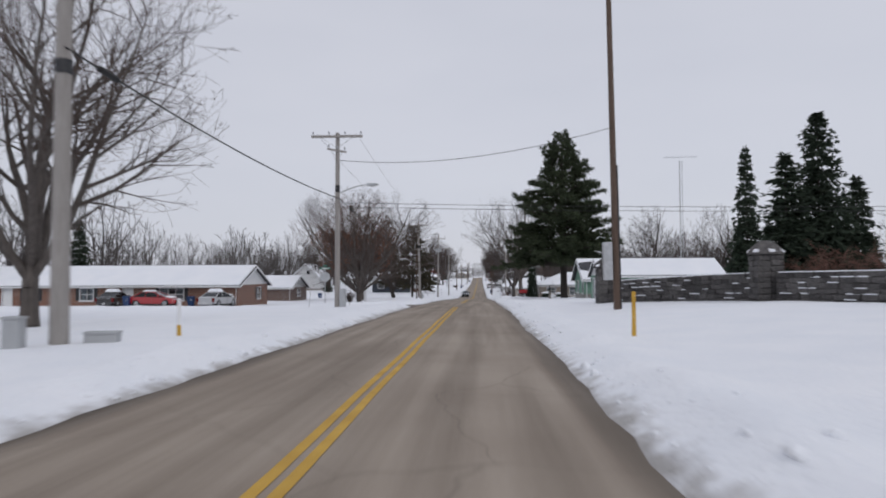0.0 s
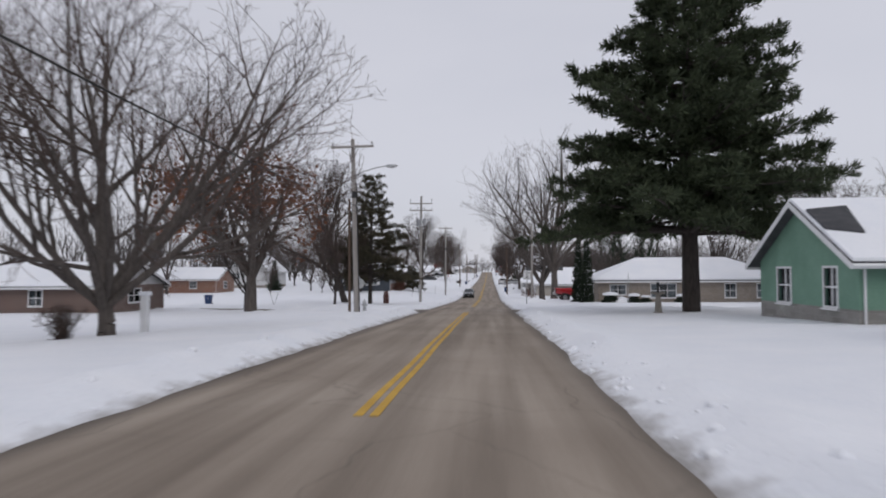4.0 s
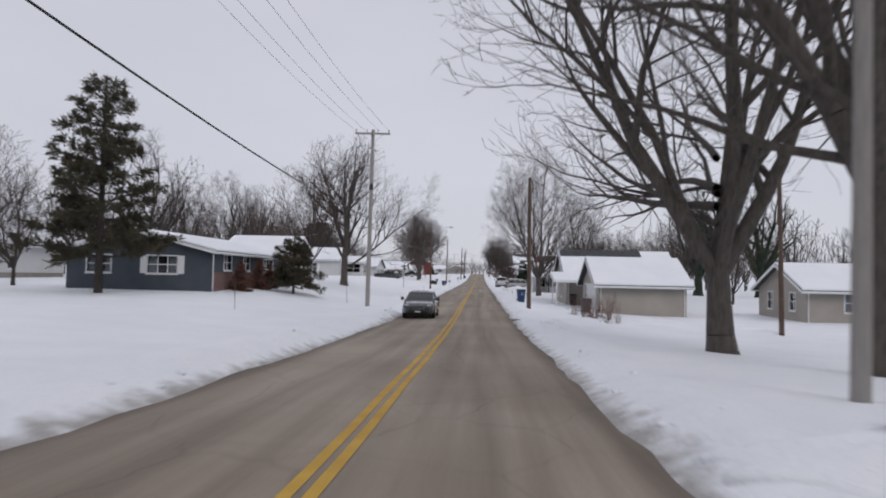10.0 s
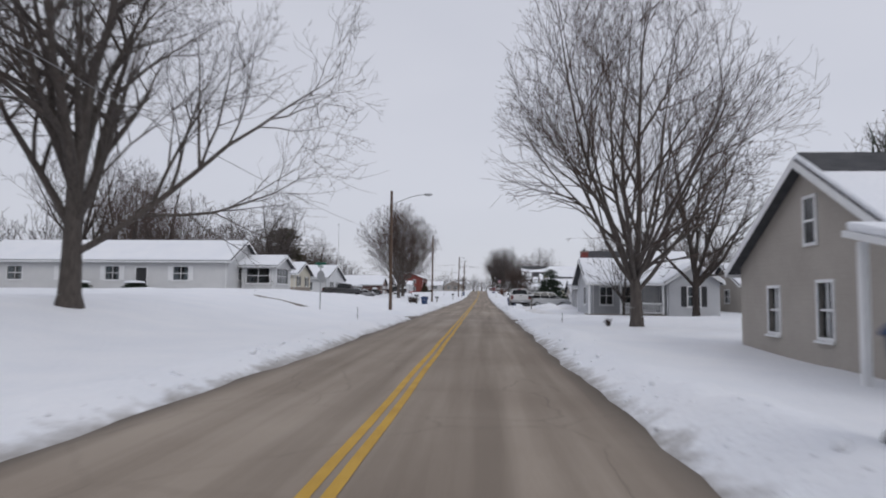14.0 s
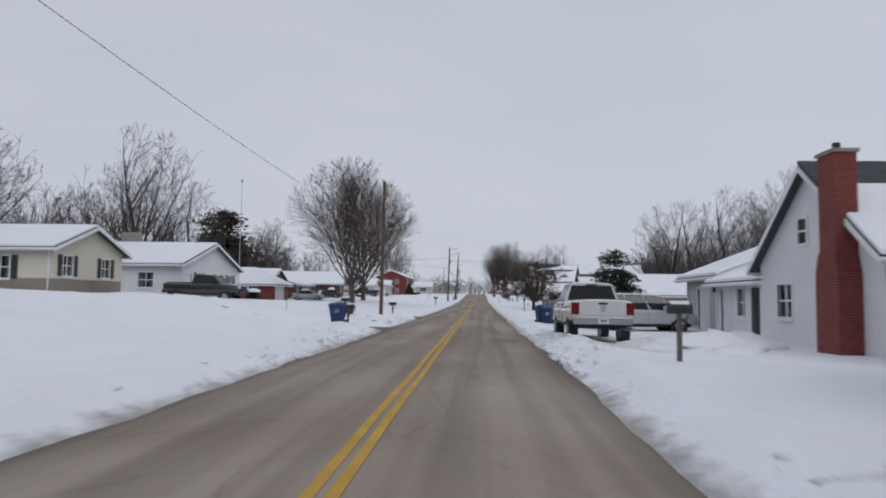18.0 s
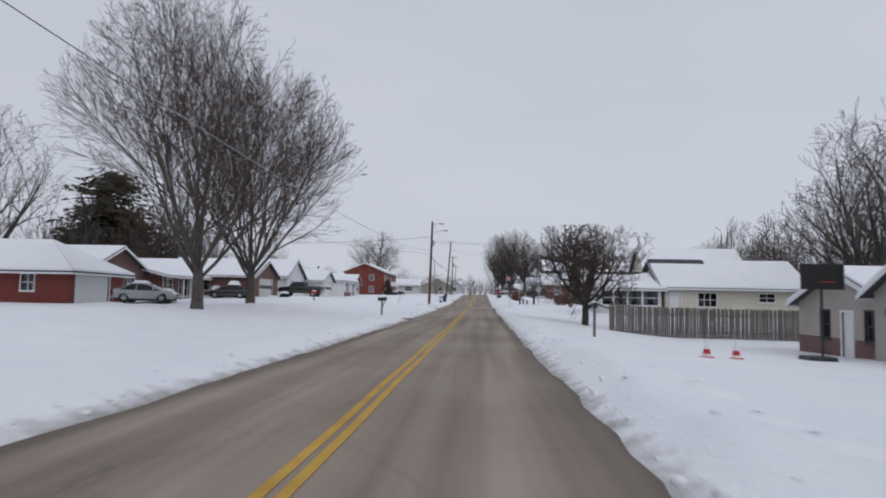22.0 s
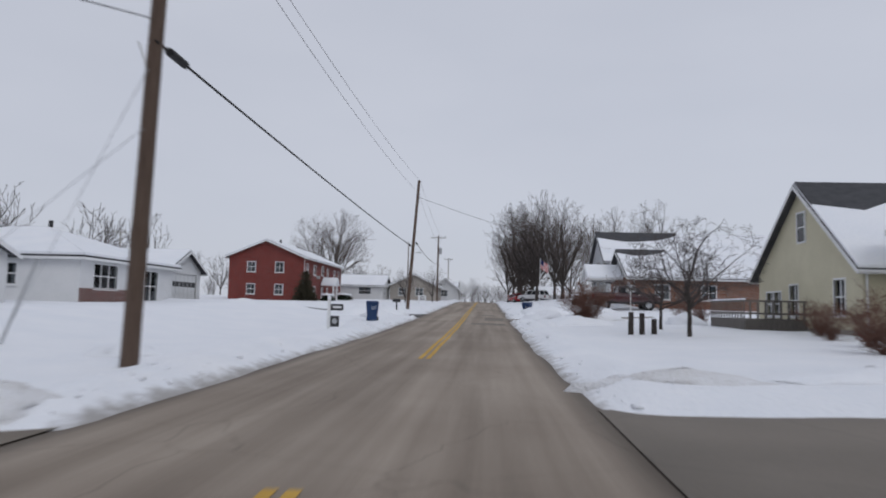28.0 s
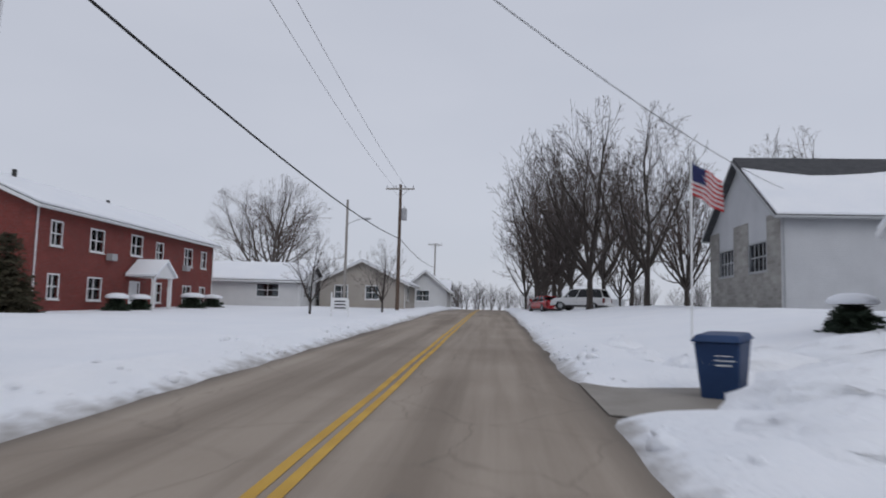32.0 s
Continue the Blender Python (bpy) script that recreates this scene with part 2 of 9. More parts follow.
def paint(name, c, rough=0.22):
    m = mat(name, tuple(v * 0.9 for v in c), c, rough, 1.5, 0, 8, spec=0.5)
    p = m.node_tree.nodes["Principled BSDF"]
    p.inputs["Coat Weight"].default_value, p.inputs["Coat Roughness"].default_value = 1.0, 0.05
    return m


car_white, car_red, car_black = paint("white_car_paint", (0.66, 0.66, 0.66)), paint("red_car_paint", (0.36, 0.015, 0.02)), paint("black_car_paint", (0.018, 0.018, 0.02))
car_maroon, car_silver, car_teal = paint("maroon_car_paint", (0.055, 0.006, 0.008)), paint("silver_car_paint", (0.42, 0.43, 0.44)), paint("grey_blue_car_paint", (0.032, 0.046, 0.054))
chrome_m = mat("chrome", (0.34, 0.35, 0.36), (0.44, 0.44, 0.45), 0.34, 6, metal=0.9)
tail_m = mat("red_lens", (0.11, 0.004, 0.004), (0.15, 0.008, 0.008), 0.25, 6)
lamp_m = mat("clear_lens", (0.55, 0.56, 0.58), (0.68, 0.69, 0.70), 0.2, 6)

# ---- terrain: a shallow valley along the road, with lawns that rise or fall from it ----
KY = (-400, -60, -20, 20, 60, 100, 140, 180, 220, 260, 300, 340, 380, 420, 460, 500, 560, 700, 1400)
KZ = (1.5, 0.39, 0.0, -0.38, -1.25, -2.41, -3.5, -3.46, -3.36, -3.23, -3.06, -2.74, -2.17, -1.06, 0.0, 0.45, 0.2, -1.5, -2.0)
LY = (-60, 20, 60, 90, 120, 150, 175, 200, 225, 255, 285, 310, 350, 390, 430, 500)
LZ = (0, -0.3, -0.5, -0.2, 0.2, 0.8, 1.15, 1.3, 1.75, 1.2, 0.75, 0.35, 0.85, 0.65, 0.05, 0)
RY = (-60, -10, 5, 25, 48, 70, 100, 118, 135, 150, 165, 180, 192, 268, 285, 300, 316, 327, 340, 385, 402, 418, 450, 500)
RZ = (0, 0.4, 0.6, 0.6, 0.25, 0.1, 0.1, 0.15, -0.55, -0.5, -0.42, -0.35, 0, 0, -0.5, -0.95, -0.9, 0.2, 0.3, 0.2, 0.6, 1.2, 0.9, 0)
fine_y = np.arange(-420, 1420, 2.0)
kern = np.hanning(21) / np.hanning(21).sum()
fine_z = np.convolve(np.pad(np.interp(fine_y, KY, KZ), 10, "edge"), kern, "valid")


def road_z(y):
    return np.interp(y, fine_y, fine_z)


def value_noise(x, y, cell, seed):
    """Smooth noise in 0..1 on a grid of that cell, for whole arrays."""
    x, y = np.asarray(x, float) / cell, np.asarray(y, float) / cell
    i, j = np.floor(x).astype(np.int64), np.floor(y).astype(np.int64)
    u, v = x - i, y - j
    u, v = u * u * (3 - 2 * u), v * v * (3 - 2 * v)

    def h(a, b):
        n = (a * 374761393 + b * 668265263 + seed * 982451653) & 0x7FFFFFFF
        n = ((n ^ (n >> 13)) * 1274126177) & 0x7FFFFFFF
        return ((n ^ (n >> 16)) & 0xFFFF) / 65535.0

    return (h(i, j) * (1 - u) + h(i + 1, j) * u) * (1 - v) + (h(i, j + 1) * (1 - u) + h(i + 1, j + 1) * u) * v


def soil(x, y):
    """Height of the bare ground."""
    x, y = np.asarray(x, float), np.asarray(y, float)
    s = np.where(x < 0, np.clip((np.abs(x) - 7.0) / 10.0, 0, 1), np.clip((np.abs(x) - 4.0) / 11.0, 0, 1))
    s = s * s * (3 - 2 * s)
    side = np.where(x < 0, np.interp(y, LY, LZ), np.interp(y, RY, RZ))
    far = np.clip((np.abs(x) - 60) / 300, 0, 1) * 3.0
    return road_z(y) + s * side + far


# paved strips: x0, y0, x1, y1, half width, kind
PAVED = [
    (-45, 33.5, -2, 32.5, 3.2, "asphalt"), (-2, 83.5, -12, 86, 2.9, "asphalt"), (-12, 86, -21, 93, 2.7, "asphalt"), (-21, 93, -42, 99, 2.7, "asphalt"),
    (2, 83.3, 70, 83.8, 3.0, "asphalt"), (2, 114.5, 14, 114.8, 1.9, "asphalt"), (2, 150.2, 24, 149.2, 0.6, "asphalt"), (2, 206.3, 30, 205.6, 1.1, "asphalt"),
    (-2, 210.3, -24, 212.5, 2.0, "asphalt"), (-2, 246.0, -24, 254, 1.3, "asphalt"), (-2, 265.5, -10, 267, 1.6, "asphalt"), (-2, 311.5, -24, 314, 1.6, "asphalt"),
    (-45, 344.6, 0, 347.2, 2.3, "asphalt"), (0, 349.6, 60, 352.0, 2.2, "asphalt"), (-2, 395.3, -34, 396.2, 3.1, "fresh"),
    (2, 391.6, 14, 392.4, 2.1, "concrete"), (2, 406.2, 12, 405.4, 1.4, "concrete"),
]


def paved_gap(x, y):
    """Distance outside the paved surface; negative on it."""
    d = np.abs(x) - 3.25
    for x0, y0, x1, y1, w, kind in PAVED:
        lx, ly = x1 - x0, y1 - y0
        t = np.clip(((x - x0) * lx + (y - y0) * ly) / (lx * lx + ly * ly), 0, 1)
        e = np.hypot(x - x0 - t * lx, y - y0 - t * ly) - w
        k = 1.2
        hh = np.clip(0.5 + 0.5 * (e - d) / k, 0, 1)
        d = e * (1 - hh) + d * hh - k * hh * (1 - hh) * 0.8
    return d


def snow_top(x, y):
    """Height of the snow's surface, ploughed up a little beside the paved strips."""
    x, y = np.asarray(x, float), np.asarray(y, float)
    d = paved_gap(x, y) + (value_noise(x, y, 1.1, 3) - 0.5) * 0.16 + (value_noise(x, y, 5.0, 5) - 0.5) * 0.22
    up = np.clip(d / 0.9, 0, 1)
    deep = 0.17 * (1 - (1 - up) ** 2)
    bank = np.exp(-((d - 1.0) / 0.75) ** 2) * (0.07 + 0.18 * value_noise(x, y, 5.0, 11) + 0.20 * (value_noise(x, y, 0.9, 13) - 0.5))
    soft = (value_noise(x, y, 6.0, 17) - 0.5) * 0.12 + (value_noise(x, y, 1.6, 19) - 0.5) * 0.035
    h = np.where(d > 0, deep + bank * up + soft * up, np.maximum(d * 0.5, -0.12))
    return soil(x, y) + h


def ground_z(x, y):
    return float(snow_top(np.array([x]), np.array([y]))[0])


def mesh_from(name, v, f, smooth=False, mats=(), idx=None):
    me = bpy.data.meshes.new(name)
    v, f = np.asarray(v, np.float32), np.asarray(f, np.int32)
    n = f.shape[1]
    me.vertices.add(len(v))
    me.vertices.foreach_set("co", v.ravel())
    me.loops.add(f.size)
    me.loops.foreach_set("vertex_index", f.ravel())
    me.polygons.add(len(f))
    me.polygons.foreach_set("loop_start", np.arange(0, f.size, n, dtype=np.int32))
    for m in mats:
        me.materials.append(m)
    if idx is not None:
        me.polygons.foreach_set("material_index", np.asarray(idx, np.int32))
    me.update(calc_edges=True)
    me.validate()
    if smooth:
        me.polygons.foreach_set("use_smooth", np.ones(len(f), bool))
    return me


def sheet(name, xs, ys, zfun, m):
    X, Y = np.meshgrid(xs, ys)
    Z = zfun(X.ravel(), Y.ravel())
    v = np.column_stack([X.ravel(), Y.ravel(), Z])
    nx, ny = len(xs), len(ys)
    a = (np.arange(ny - 1)[:, None] * nx + np.arange(nx - 1)[None]).ravel()
    f = np.column_stack([a, a + 1, a + nx + 1, a + nx])
    return mesh_from(name, v, f, True, [m])


xs_half = np.concatenate([np.arange(2.6, 7.0, 0.16), np.arange(7.0, 16, 0.5), np.arange(16, 40, 1.2), np.geomspace(40, 1500, 26)])
xs_all = np.concatenate([-xs_half[::-1], np.arange(-2.2, 2.4, 0.6), xs_half])
ys_all = np.concatenate([-np.geomspace(900, 62, 14), np.arange(-60, 440, 0.55), np.arange(440, 540, 1.2), np.geomspace(542, 2500, 24)])
slush_m = mat("roadside_snow", (0.82, 0.845, 0.89), (0.90, 0.91, 0.935), 0.6, 0.5, 0.05, 9, spec=0.3)
N, L = slush_m.node_tree.nodes, slush_m.node_tree.links
prin = N["Principled BSDF"]
clean = prin.inputs["Base Color"].links[0].from_socket
tc = N.new("ShaderNodeTexCoord")
sx = N.new("ShaderNodeSeparateXYZ")
ab = N.new("ShaderNodeMath")
ab.operation = "ABSOLUTE"
L.new(tc.outputs["Object"], sx.inputs[0])
L.new(sx.outputs["X"], ab.inputs[0])
near = N.new("ShaderNodeMapRange")
near.inputs[1].default_value, near.inputs[2].default_value, near.inputs[3].default_value, near.inputs[4].default_value = 3.2, 4.0, 0.6, 0.0
L.new(ab.outputs[0], near.inputs[0])
grit = N.new("ShaderNodeTexNoise")
grit.inputs["Scale"].default_value, grit.inputs["Detail"].default_value, grit.inputs["Roughness"].default_value = 1.7, 9, 0.72
L.new(tc.outputs["Object"], grit.inputs["Vector"])
sum_ = N.new("ShaderNodeMath")
sum_.operation = "ADD"
L.new(near.outputs[0], sum_.inputs[0])
L.new(grit.outputs["Fac"], sum_.inputs[1])
cut = N.new("ShaderNodeMapRange")
cut.inputs[1].default_value, cut.inputs[2].default_value, cut.inputs[3].default_value, cut.inputs[4].default_value = 0.84, 1.12, 0.0, 0.8
L.new(sum_.outputs[0], cut.inputs[0])
dirt = N.new("ShaderNodeMixRGB")
dirt.inputs[2].default_value = (0.26, 0.235, 0.21, 1)
L.new(cut.outputs[0], dirt.inputs[0])
L.new(clean, dirt.inputs[1])
L.new(dirt.outputs[0], prin.inputs["Base Color"])
ground = new("ground", sheet("ground", xs_all, ys_all, snow_top, slush_m))
tagged(ground, "fresh snow over lawns, ploughed low beside the road", "snow", kind="structure")


def asphalt_material(name, base, light, lanes):
    m = mat(name, base, light, 0.82, 0.22, 0.006, 55, spec=0.4)
    N, L = m.node_tree.nodes, m.node_tree.links
    p = N["Principled BSDF"]
    col = p.inputs["Base Color"].links[0].from_socket
    tc = N.new("ShaderNodeTexCoord")
    if lanes:
        sx = N.new("ShaderNodeSeparateXYZ")
        L.new(tc.outputs["Object"], sx.inputs[0])
        mp = N.new("ShaderNodeMapping")
        mp.inputs["Scale"].default_value = (1.6, 0.05, 1)
        L.new(tc.outputs["Object"], mp.inputs[0])
        ns = N.new("ShaderNodeTexNoise")
        ns.inputs["Scale"].default_value, ns.inputs["Detail"].default_value = 1.0, 5
        L.new(mp.outputs[0], ns.inputs["Vector"])
        rp = N.new("ShaderNodeValToRGB")
        rp.color_ramp.elements[0].position, rp.color_ramp.elements[0].color = 0.36, (0.74, 0.72, 0.70, 1)
        rp.color_ramp.elements[1].position, rp.color_ramp.elements[1].color = 0.62, (1.12, 1.12, 1.12, 1)
        L.new(ns.outputs["Fac"], rp.inputs[0])
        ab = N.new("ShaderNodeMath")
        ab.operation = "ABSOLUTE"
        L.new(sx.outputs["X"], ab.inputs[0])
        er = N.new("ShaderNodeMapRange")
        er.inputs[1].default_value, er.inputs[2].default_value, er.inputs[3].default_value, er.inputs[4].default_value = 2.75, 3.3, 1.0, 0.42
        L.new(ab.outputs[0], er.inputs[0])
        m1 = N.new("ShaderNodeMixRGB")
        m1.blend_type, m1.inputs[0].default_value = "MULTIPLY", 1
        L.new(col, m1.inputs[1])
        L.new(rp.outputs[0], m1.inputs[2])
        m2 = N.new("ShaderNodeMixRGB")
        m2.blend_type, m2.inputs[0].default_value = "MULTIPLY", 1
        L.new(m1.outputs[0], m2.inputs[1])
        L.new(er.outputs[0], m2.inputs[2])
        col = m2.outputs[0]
    vo = N.new("ShaderNodeTexVoronoi")
    vo.feature, vo.inputs["Scale"].default_value = "DISTANCE_TO_EDGE", 0.45
    wa = N.new("ShaderNodeTexNoise")
    wa.inputs["Scale"].default_value = 1.3
    mv = N.new("ShaderNodeMixRGB")
    mv.inputs[0].default_value = 0.25
    L.new(tc.outputs["Object"], wa.inputs["Vector"])
    L.new(tc.outputs["Object"], mv.inputs[1])
    L.new(wa.outputs["Color"], mv.inputs[2])
    L.new(mv.outputs[0], vo.inputs["Vector"])
    ck = N.new("ShaderNodeMapRange")
    ck.inputs[1].default_value, ck.inputs[2].default_value, ck.inputs[3].default_value, ck.inputs[4].default_value = 0.0, 0.008, 0.78, 1.0
    L.new(vo.outputs["Distance"], ck.inputs[0])
    m3 = N.new("ShaderNodeMixRGB")
    m3.blend_type, m3.inputs[0].default_value = "MULTIPLY", 1
    L.new(col, m3.inputs[1])
    L.new(ck.outputs[0], m3.inputs[2])
    L.new(m3.outputs[0], p.inputs["Base Color"])
    return m


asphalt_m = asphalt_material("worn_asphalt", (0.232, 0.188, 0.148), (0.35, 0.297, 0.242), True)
asphalt_side = asphalt_material("wet_asphalt", (0.125, 0.108, 0.09), (0.235, 0.205, 0.172), False)
asphalt_patch = asphalt_material("mended_asphalt", (0.15, 0.128, 0.105), (0.225, 0.195, 0.163), False)
asphalt_fresh = asphalt_material("fresh_asphalt", (0.045, 0.044, 0.043), (0.085, 0.082, 0.078), False)
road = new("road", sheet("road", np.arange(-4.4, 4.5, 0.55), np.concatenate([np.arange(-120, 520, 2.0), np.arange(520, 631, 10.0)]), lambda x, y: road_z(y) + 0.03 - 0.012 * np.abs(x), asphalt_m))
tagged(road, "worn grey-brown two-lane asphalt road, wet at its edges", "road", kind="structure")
for k, (x0, y0, x1, y1, w, kind) in enumerate(PAVED):
    n = max(3, int(abs(x1 - x0) / 1.5))
    tt = np.linspace(0, 1, n)
    nx, ny = -(y1 - y0), (x1 - x0)
    ln = math.hypot(nx, ny)
    v, f = [], []
    for t in tt:
        cx, cy = x0 + t * (x1 - x0), y0 + t * (y1 - y0)
        for s in (-1.25, 0, 1.25):
            px, py = cx + nx / ln * s * w, cy + ny / ln * s * w
            px = math.copysign(max(abs(px), 3.3), x0 + x1)
            v.append((px, py, float(soil(px, py)) + 0.012))
    for i in range(n - 1):
        for j in range(2):
            a = i * 3 + j
            f.append((a, a + 3, a + 4, a + 1))
    lane = new("side_street" if w > 2.5 else "driveway", mesh_from("paved_strip", v, f, True, [{"asphalt": asphalt_side, "fresh": asphalt_fresh, "concrete": concrete_m}[kind]]))
    tagged(lane, "cleared side street of dark damp asphalt" if w > 2.5 else "partly cleared driveway between snow banks", "road", kind="structure")

# mended rectangles of newer asphalt
for k, (xa, xb, ya, yb) in enumerate(((0.7, 2.8, 383.4, 386.0), (1.5, 2.9, 389.6, 395.2), (0.9, 2.4, 398.4, 400.3), (1.7, 2.7, 238.0, 239.3))):
    us, ws = np.linspace(0, 1, 7), np.linspace(0, 1, 7)
    v, f = [], []
    for i, w_ in enumerate(ws):
        for j, u_ in enumerate(us):
            px = xa + (xb - xa) * u_ + (0.07 * math.sin(9 * w_ + k * 2.1) if j in (0, 6) else 0)
            py = ya + (yb - ya) * w_ + (0.08 * math.sin(8 * u_ + k * 1.3) if i in (0, 6) else 0)
            v.append((px, py, float(road_z(py)) + 0.034 - 0.012 * abs(px)))
    f = [(i * 7 + j, i * 7 + j + 1, i * 7 + j + 8, i * 7 + j + 7) for i in range(6) for j in range(6)]
    tagged(new("road_patch", mesh_from("road_patch", v, f, True, [asphalt_patch])), "dark mended rectangle in the road surface", "road patch", kind="structure")

# double yellow line, broken off at the crossings
v, f = [], []
for a, b in ((-60, 27.5), (41, 79.5), (95.5, 347.5), (360, 520)):
    for s in (-0.15, 0.05):
        ys = np.arange(a, b + 0.1, 2.0)
        o = len(v)
        for y in ys:
            wob = 0.012 * math.sin(y * 0.7)
            v += [(s + wob, y, float(road_z(y)) + 0.036), (s + 0.12 + wob, y, float(road_z(y)) + 0.036)]
        f += [(o + 2 * i, o + 2 * i + 1, o + 2 * i + 3, o + 2 * i + 2) for i in range(len(ys) - 1)]
centre_line = new("centre_line", mesh_from("centre_line", v, f, False, [yellow_paint]))
tagged(centre_line, "worn double yellow centre line painted on asphalt", "road marking", kind="structure")


# ---- builders ----
class Kit:
    """Collects the faces of one part."""

    def __init__(self):
        self.v, self.f = [], []

    def quad(self, *p):
        o = len(self.v)
        self.v += [tuple(q) for q in p]
        self.f.append(tuple(range(o, o + len(p))))
        return self

    def box(self, x0, x1, y0, y1, z0, z1):
        o = len(self.v)
        self.v += [(x, y, z) for z in (z0, z1) for x, y in ((x0, y0), (x1, y0), (x1, y1), (x0, y1))]
        self.f += [tuple(o + i for i in q) for q in ((3, 2, 1, 0), (4, 5, 6, 7), (0, 1, 5, 4), (1, 2, 6, 5), (2, 3, 7, 6), (3, 0, 4, 7))]
        return self

    def prism(self, poly, axis, a, b):
        """A flat polygon drawn out along an axis from a to b. poly holds the two other coordinates in the order x, y, z."""
        o, n = len(self.v), len(poly)
        for w in (a, b):
            for p, q in poly:
                self.v.append({"x": (w, p, q), "y": (p, w, q), "z": (p, q, w)}[axis])
        self.f += [tuple(range(o, o + n)), tuple(range(o + 2 * n - 1, o + n - 1, -1))]
        self.f += [(o + i, o + n + i, o + n + (i + 1) % n, o + (i + 1) % n) for i in range(n)]
        return self

    def tube(self, p, q, r0, r1, n=8, cap=True):
        p, q = Vector(p), Vector(q)
        d = (q - p).normalized()
        a = d.orthogonal().normalized()
        b = d.cross(a)
        o = len(self.v)
        for c, r in ((p, r0), (q, r1)):
            for i in range(n):
                t = 2 * math.pi * i / n
                self.v.append(tuple(c + a * (r * math.cos(t)) + b * (r * math.sin(t))))
        self.f += [(o + i, o + (i + 1) % n, o + n + (i + 1) % n, o + n + i) for i in range(n)]
        if cap:
            self.f += [tuple(range(o + n - 1, o - 1, -1)), tuple(range(o + n, o + 2 * n))]
        return self

    def lathe(self, prof, cx=0, cy=0, n=12):
        for (r0, z0), (r1, z1) in zip(prof, prof[1:]):
            self.tube((cx, cy, z0), (cx, cy, z1), r0, r1, n, False)
        return self

    def slab(self, p, th):
        """Four corners of a slope and the slab of that thickness above it."""
        p = [Vector(q) for q in p]
        o = len(self.v)
        self.v += [tuple(q) for q in p] + [(q.x, q.y, q.z + th) for q in p]
        self.f += [tuple(o + i for i in q) for q in ((3, 2, 1, 0), (4, 5, 6, 7), (0, 1, 5, 4), (1, 2, 6, 5), (2, 3, 7, 6), (3, 0, 4, 7))]
        return self

    def mesh(self, name, m, bevel=0.0, smooth=False, weld=False):
        me = bpy.data.meshes.new(name)
        me.from_pydata(self.v, [], self.f)
        if bevel or smooth:
            bm = bmesh.new()
            bm.from_mesh(me)
            bmesh.ops.remove_doubles(bm, verts=bm.verts, dist=0.0004)
            bmesh.ops.recalc_face_normals(bm, faces=bm.faces)
            if bevel:
                bmesh.ops.bevel(bm, geom=[e for e in bm.edges if len(e.link_faces) == 2 and e.calc_face_angle(0) > 0.6], offset=bevel, segments=2, affect="EDGES", profile=0.5, clamp_overlap=True)
            bm.to_mesh(me)
            bm.free()
        else:
            bm = bmesh.new()
            bm.from_mesh(me)
            if weld:
                bmesh.ops.remove_doubles(bm, verts=bm.verts, dist=0.0004)
                bm.verts.index_update()
                seen = {}
                for f in bm.faces:
                    seen.setdefault(tuple(sorted(v.index for v in f.verts)), []).append(f)
                bmesh.ops.delete(bm, geom=[f for fs in seen.values() if len(fs) > 1 for f in fs], context="FACES_ONLY")
            bmesh.ops.recalc_face_normals(bm, faces=bm.faces)
            bm.to_mesh(me)
            bm.free()
        if smooth:
            me.polygons.foreach_set("use_smooth", np.ones(len(me.polygons), bool))
        me.materials.append(m)
        return me


def part(name, kit, m, parent, label="", bevel=0.0, smooth=False, at=None, weld=False):
    me = kit.mesh(name, m, bevel, smooth, weld) if isinstance(kit, Kit) else kit
    ob = new(name, me)
    ob.parent = parent
    if at is not None:
        ob.matrix_basis = at
    if label:
        tagged(ob, label)
    return ob


def thing(name, x, y, z, rz=0.0, label="", category="", group="", kind="", rx=0.0, ry=0.0):
    ob = new(name)
    ob.empty_display_size = 0.2
    ob.matrix_basis = pose(x, y, z, rx, ry, rz)
    return tagged(ob, label, category, group, kind)


def writing(text, size, m, parent, at, name="lettering"):
    cu = bpy.data.curves.new(name, "FONT")
    cu.body, cu.size, cu.align_x, cu.align_y, cu.extrude = text, size, "CENTER", "CENTER", 0.003
    ob = new(name, cu)
    ob.parent, ob.matrix_basis = parent, at
    cu.materials.append(m)
    bpy.context.view_layer.update()
    me = bpy.data.meshes.new_from_object(ob.evaluated_get(bpy.context.evaluated_depsgraph_get()))
    bpy.data.objects.remove(ob)
    ob = new(name, me)
    ob.parent, ob.matrix_basis = parent, at
    return ob


# ---- trees ----
def tubes(segs, sides):
    """All segments (p, q, r0, r1) as tapered tubes in one go."""
    a = np.array([(*s[0], *s[1], s[2], s[3]) for s in segs], float)
    p, q, r0, r1 = a[:, :3], a[:, 3:6], a[:, 6], a[:, 7]
    d = q - p
    d /= np.linalg.norm(d, axis=1)[:, None] + 1e-9
    ref = np.where(np.abs(d[:, 2:3]) > 0.9, (1.0, 0, 0), (0, 0, 1.0))
    u = np.cross(d, ref)
    u /= np.linalg.norm(u, axis=1)[:, None] + 1e-9
    w = np.cross(d, u)
    an = np.arange(sides) * 2 * math.pi / sides
    ring = u[:, None] * np.cos(an)[None, :, None] + w[:, None] * np.sin(an)[None, :, None]
    v = np.concatenate([p[:, None] + ring * r0[:, None, None], q[:, None] + ring * r1[:, None, None]], 1).reshape(-1, 3)
    o = (np.arange(len(a)) * 2 * sides)[:, None]
    i = np.arange(sides)[None]
    j = (i + 1) % sides
    f = np.stack([o + i, o + j, o + sides + j, o + sides + i], 2).reshape(-1, 4)
    return v, f


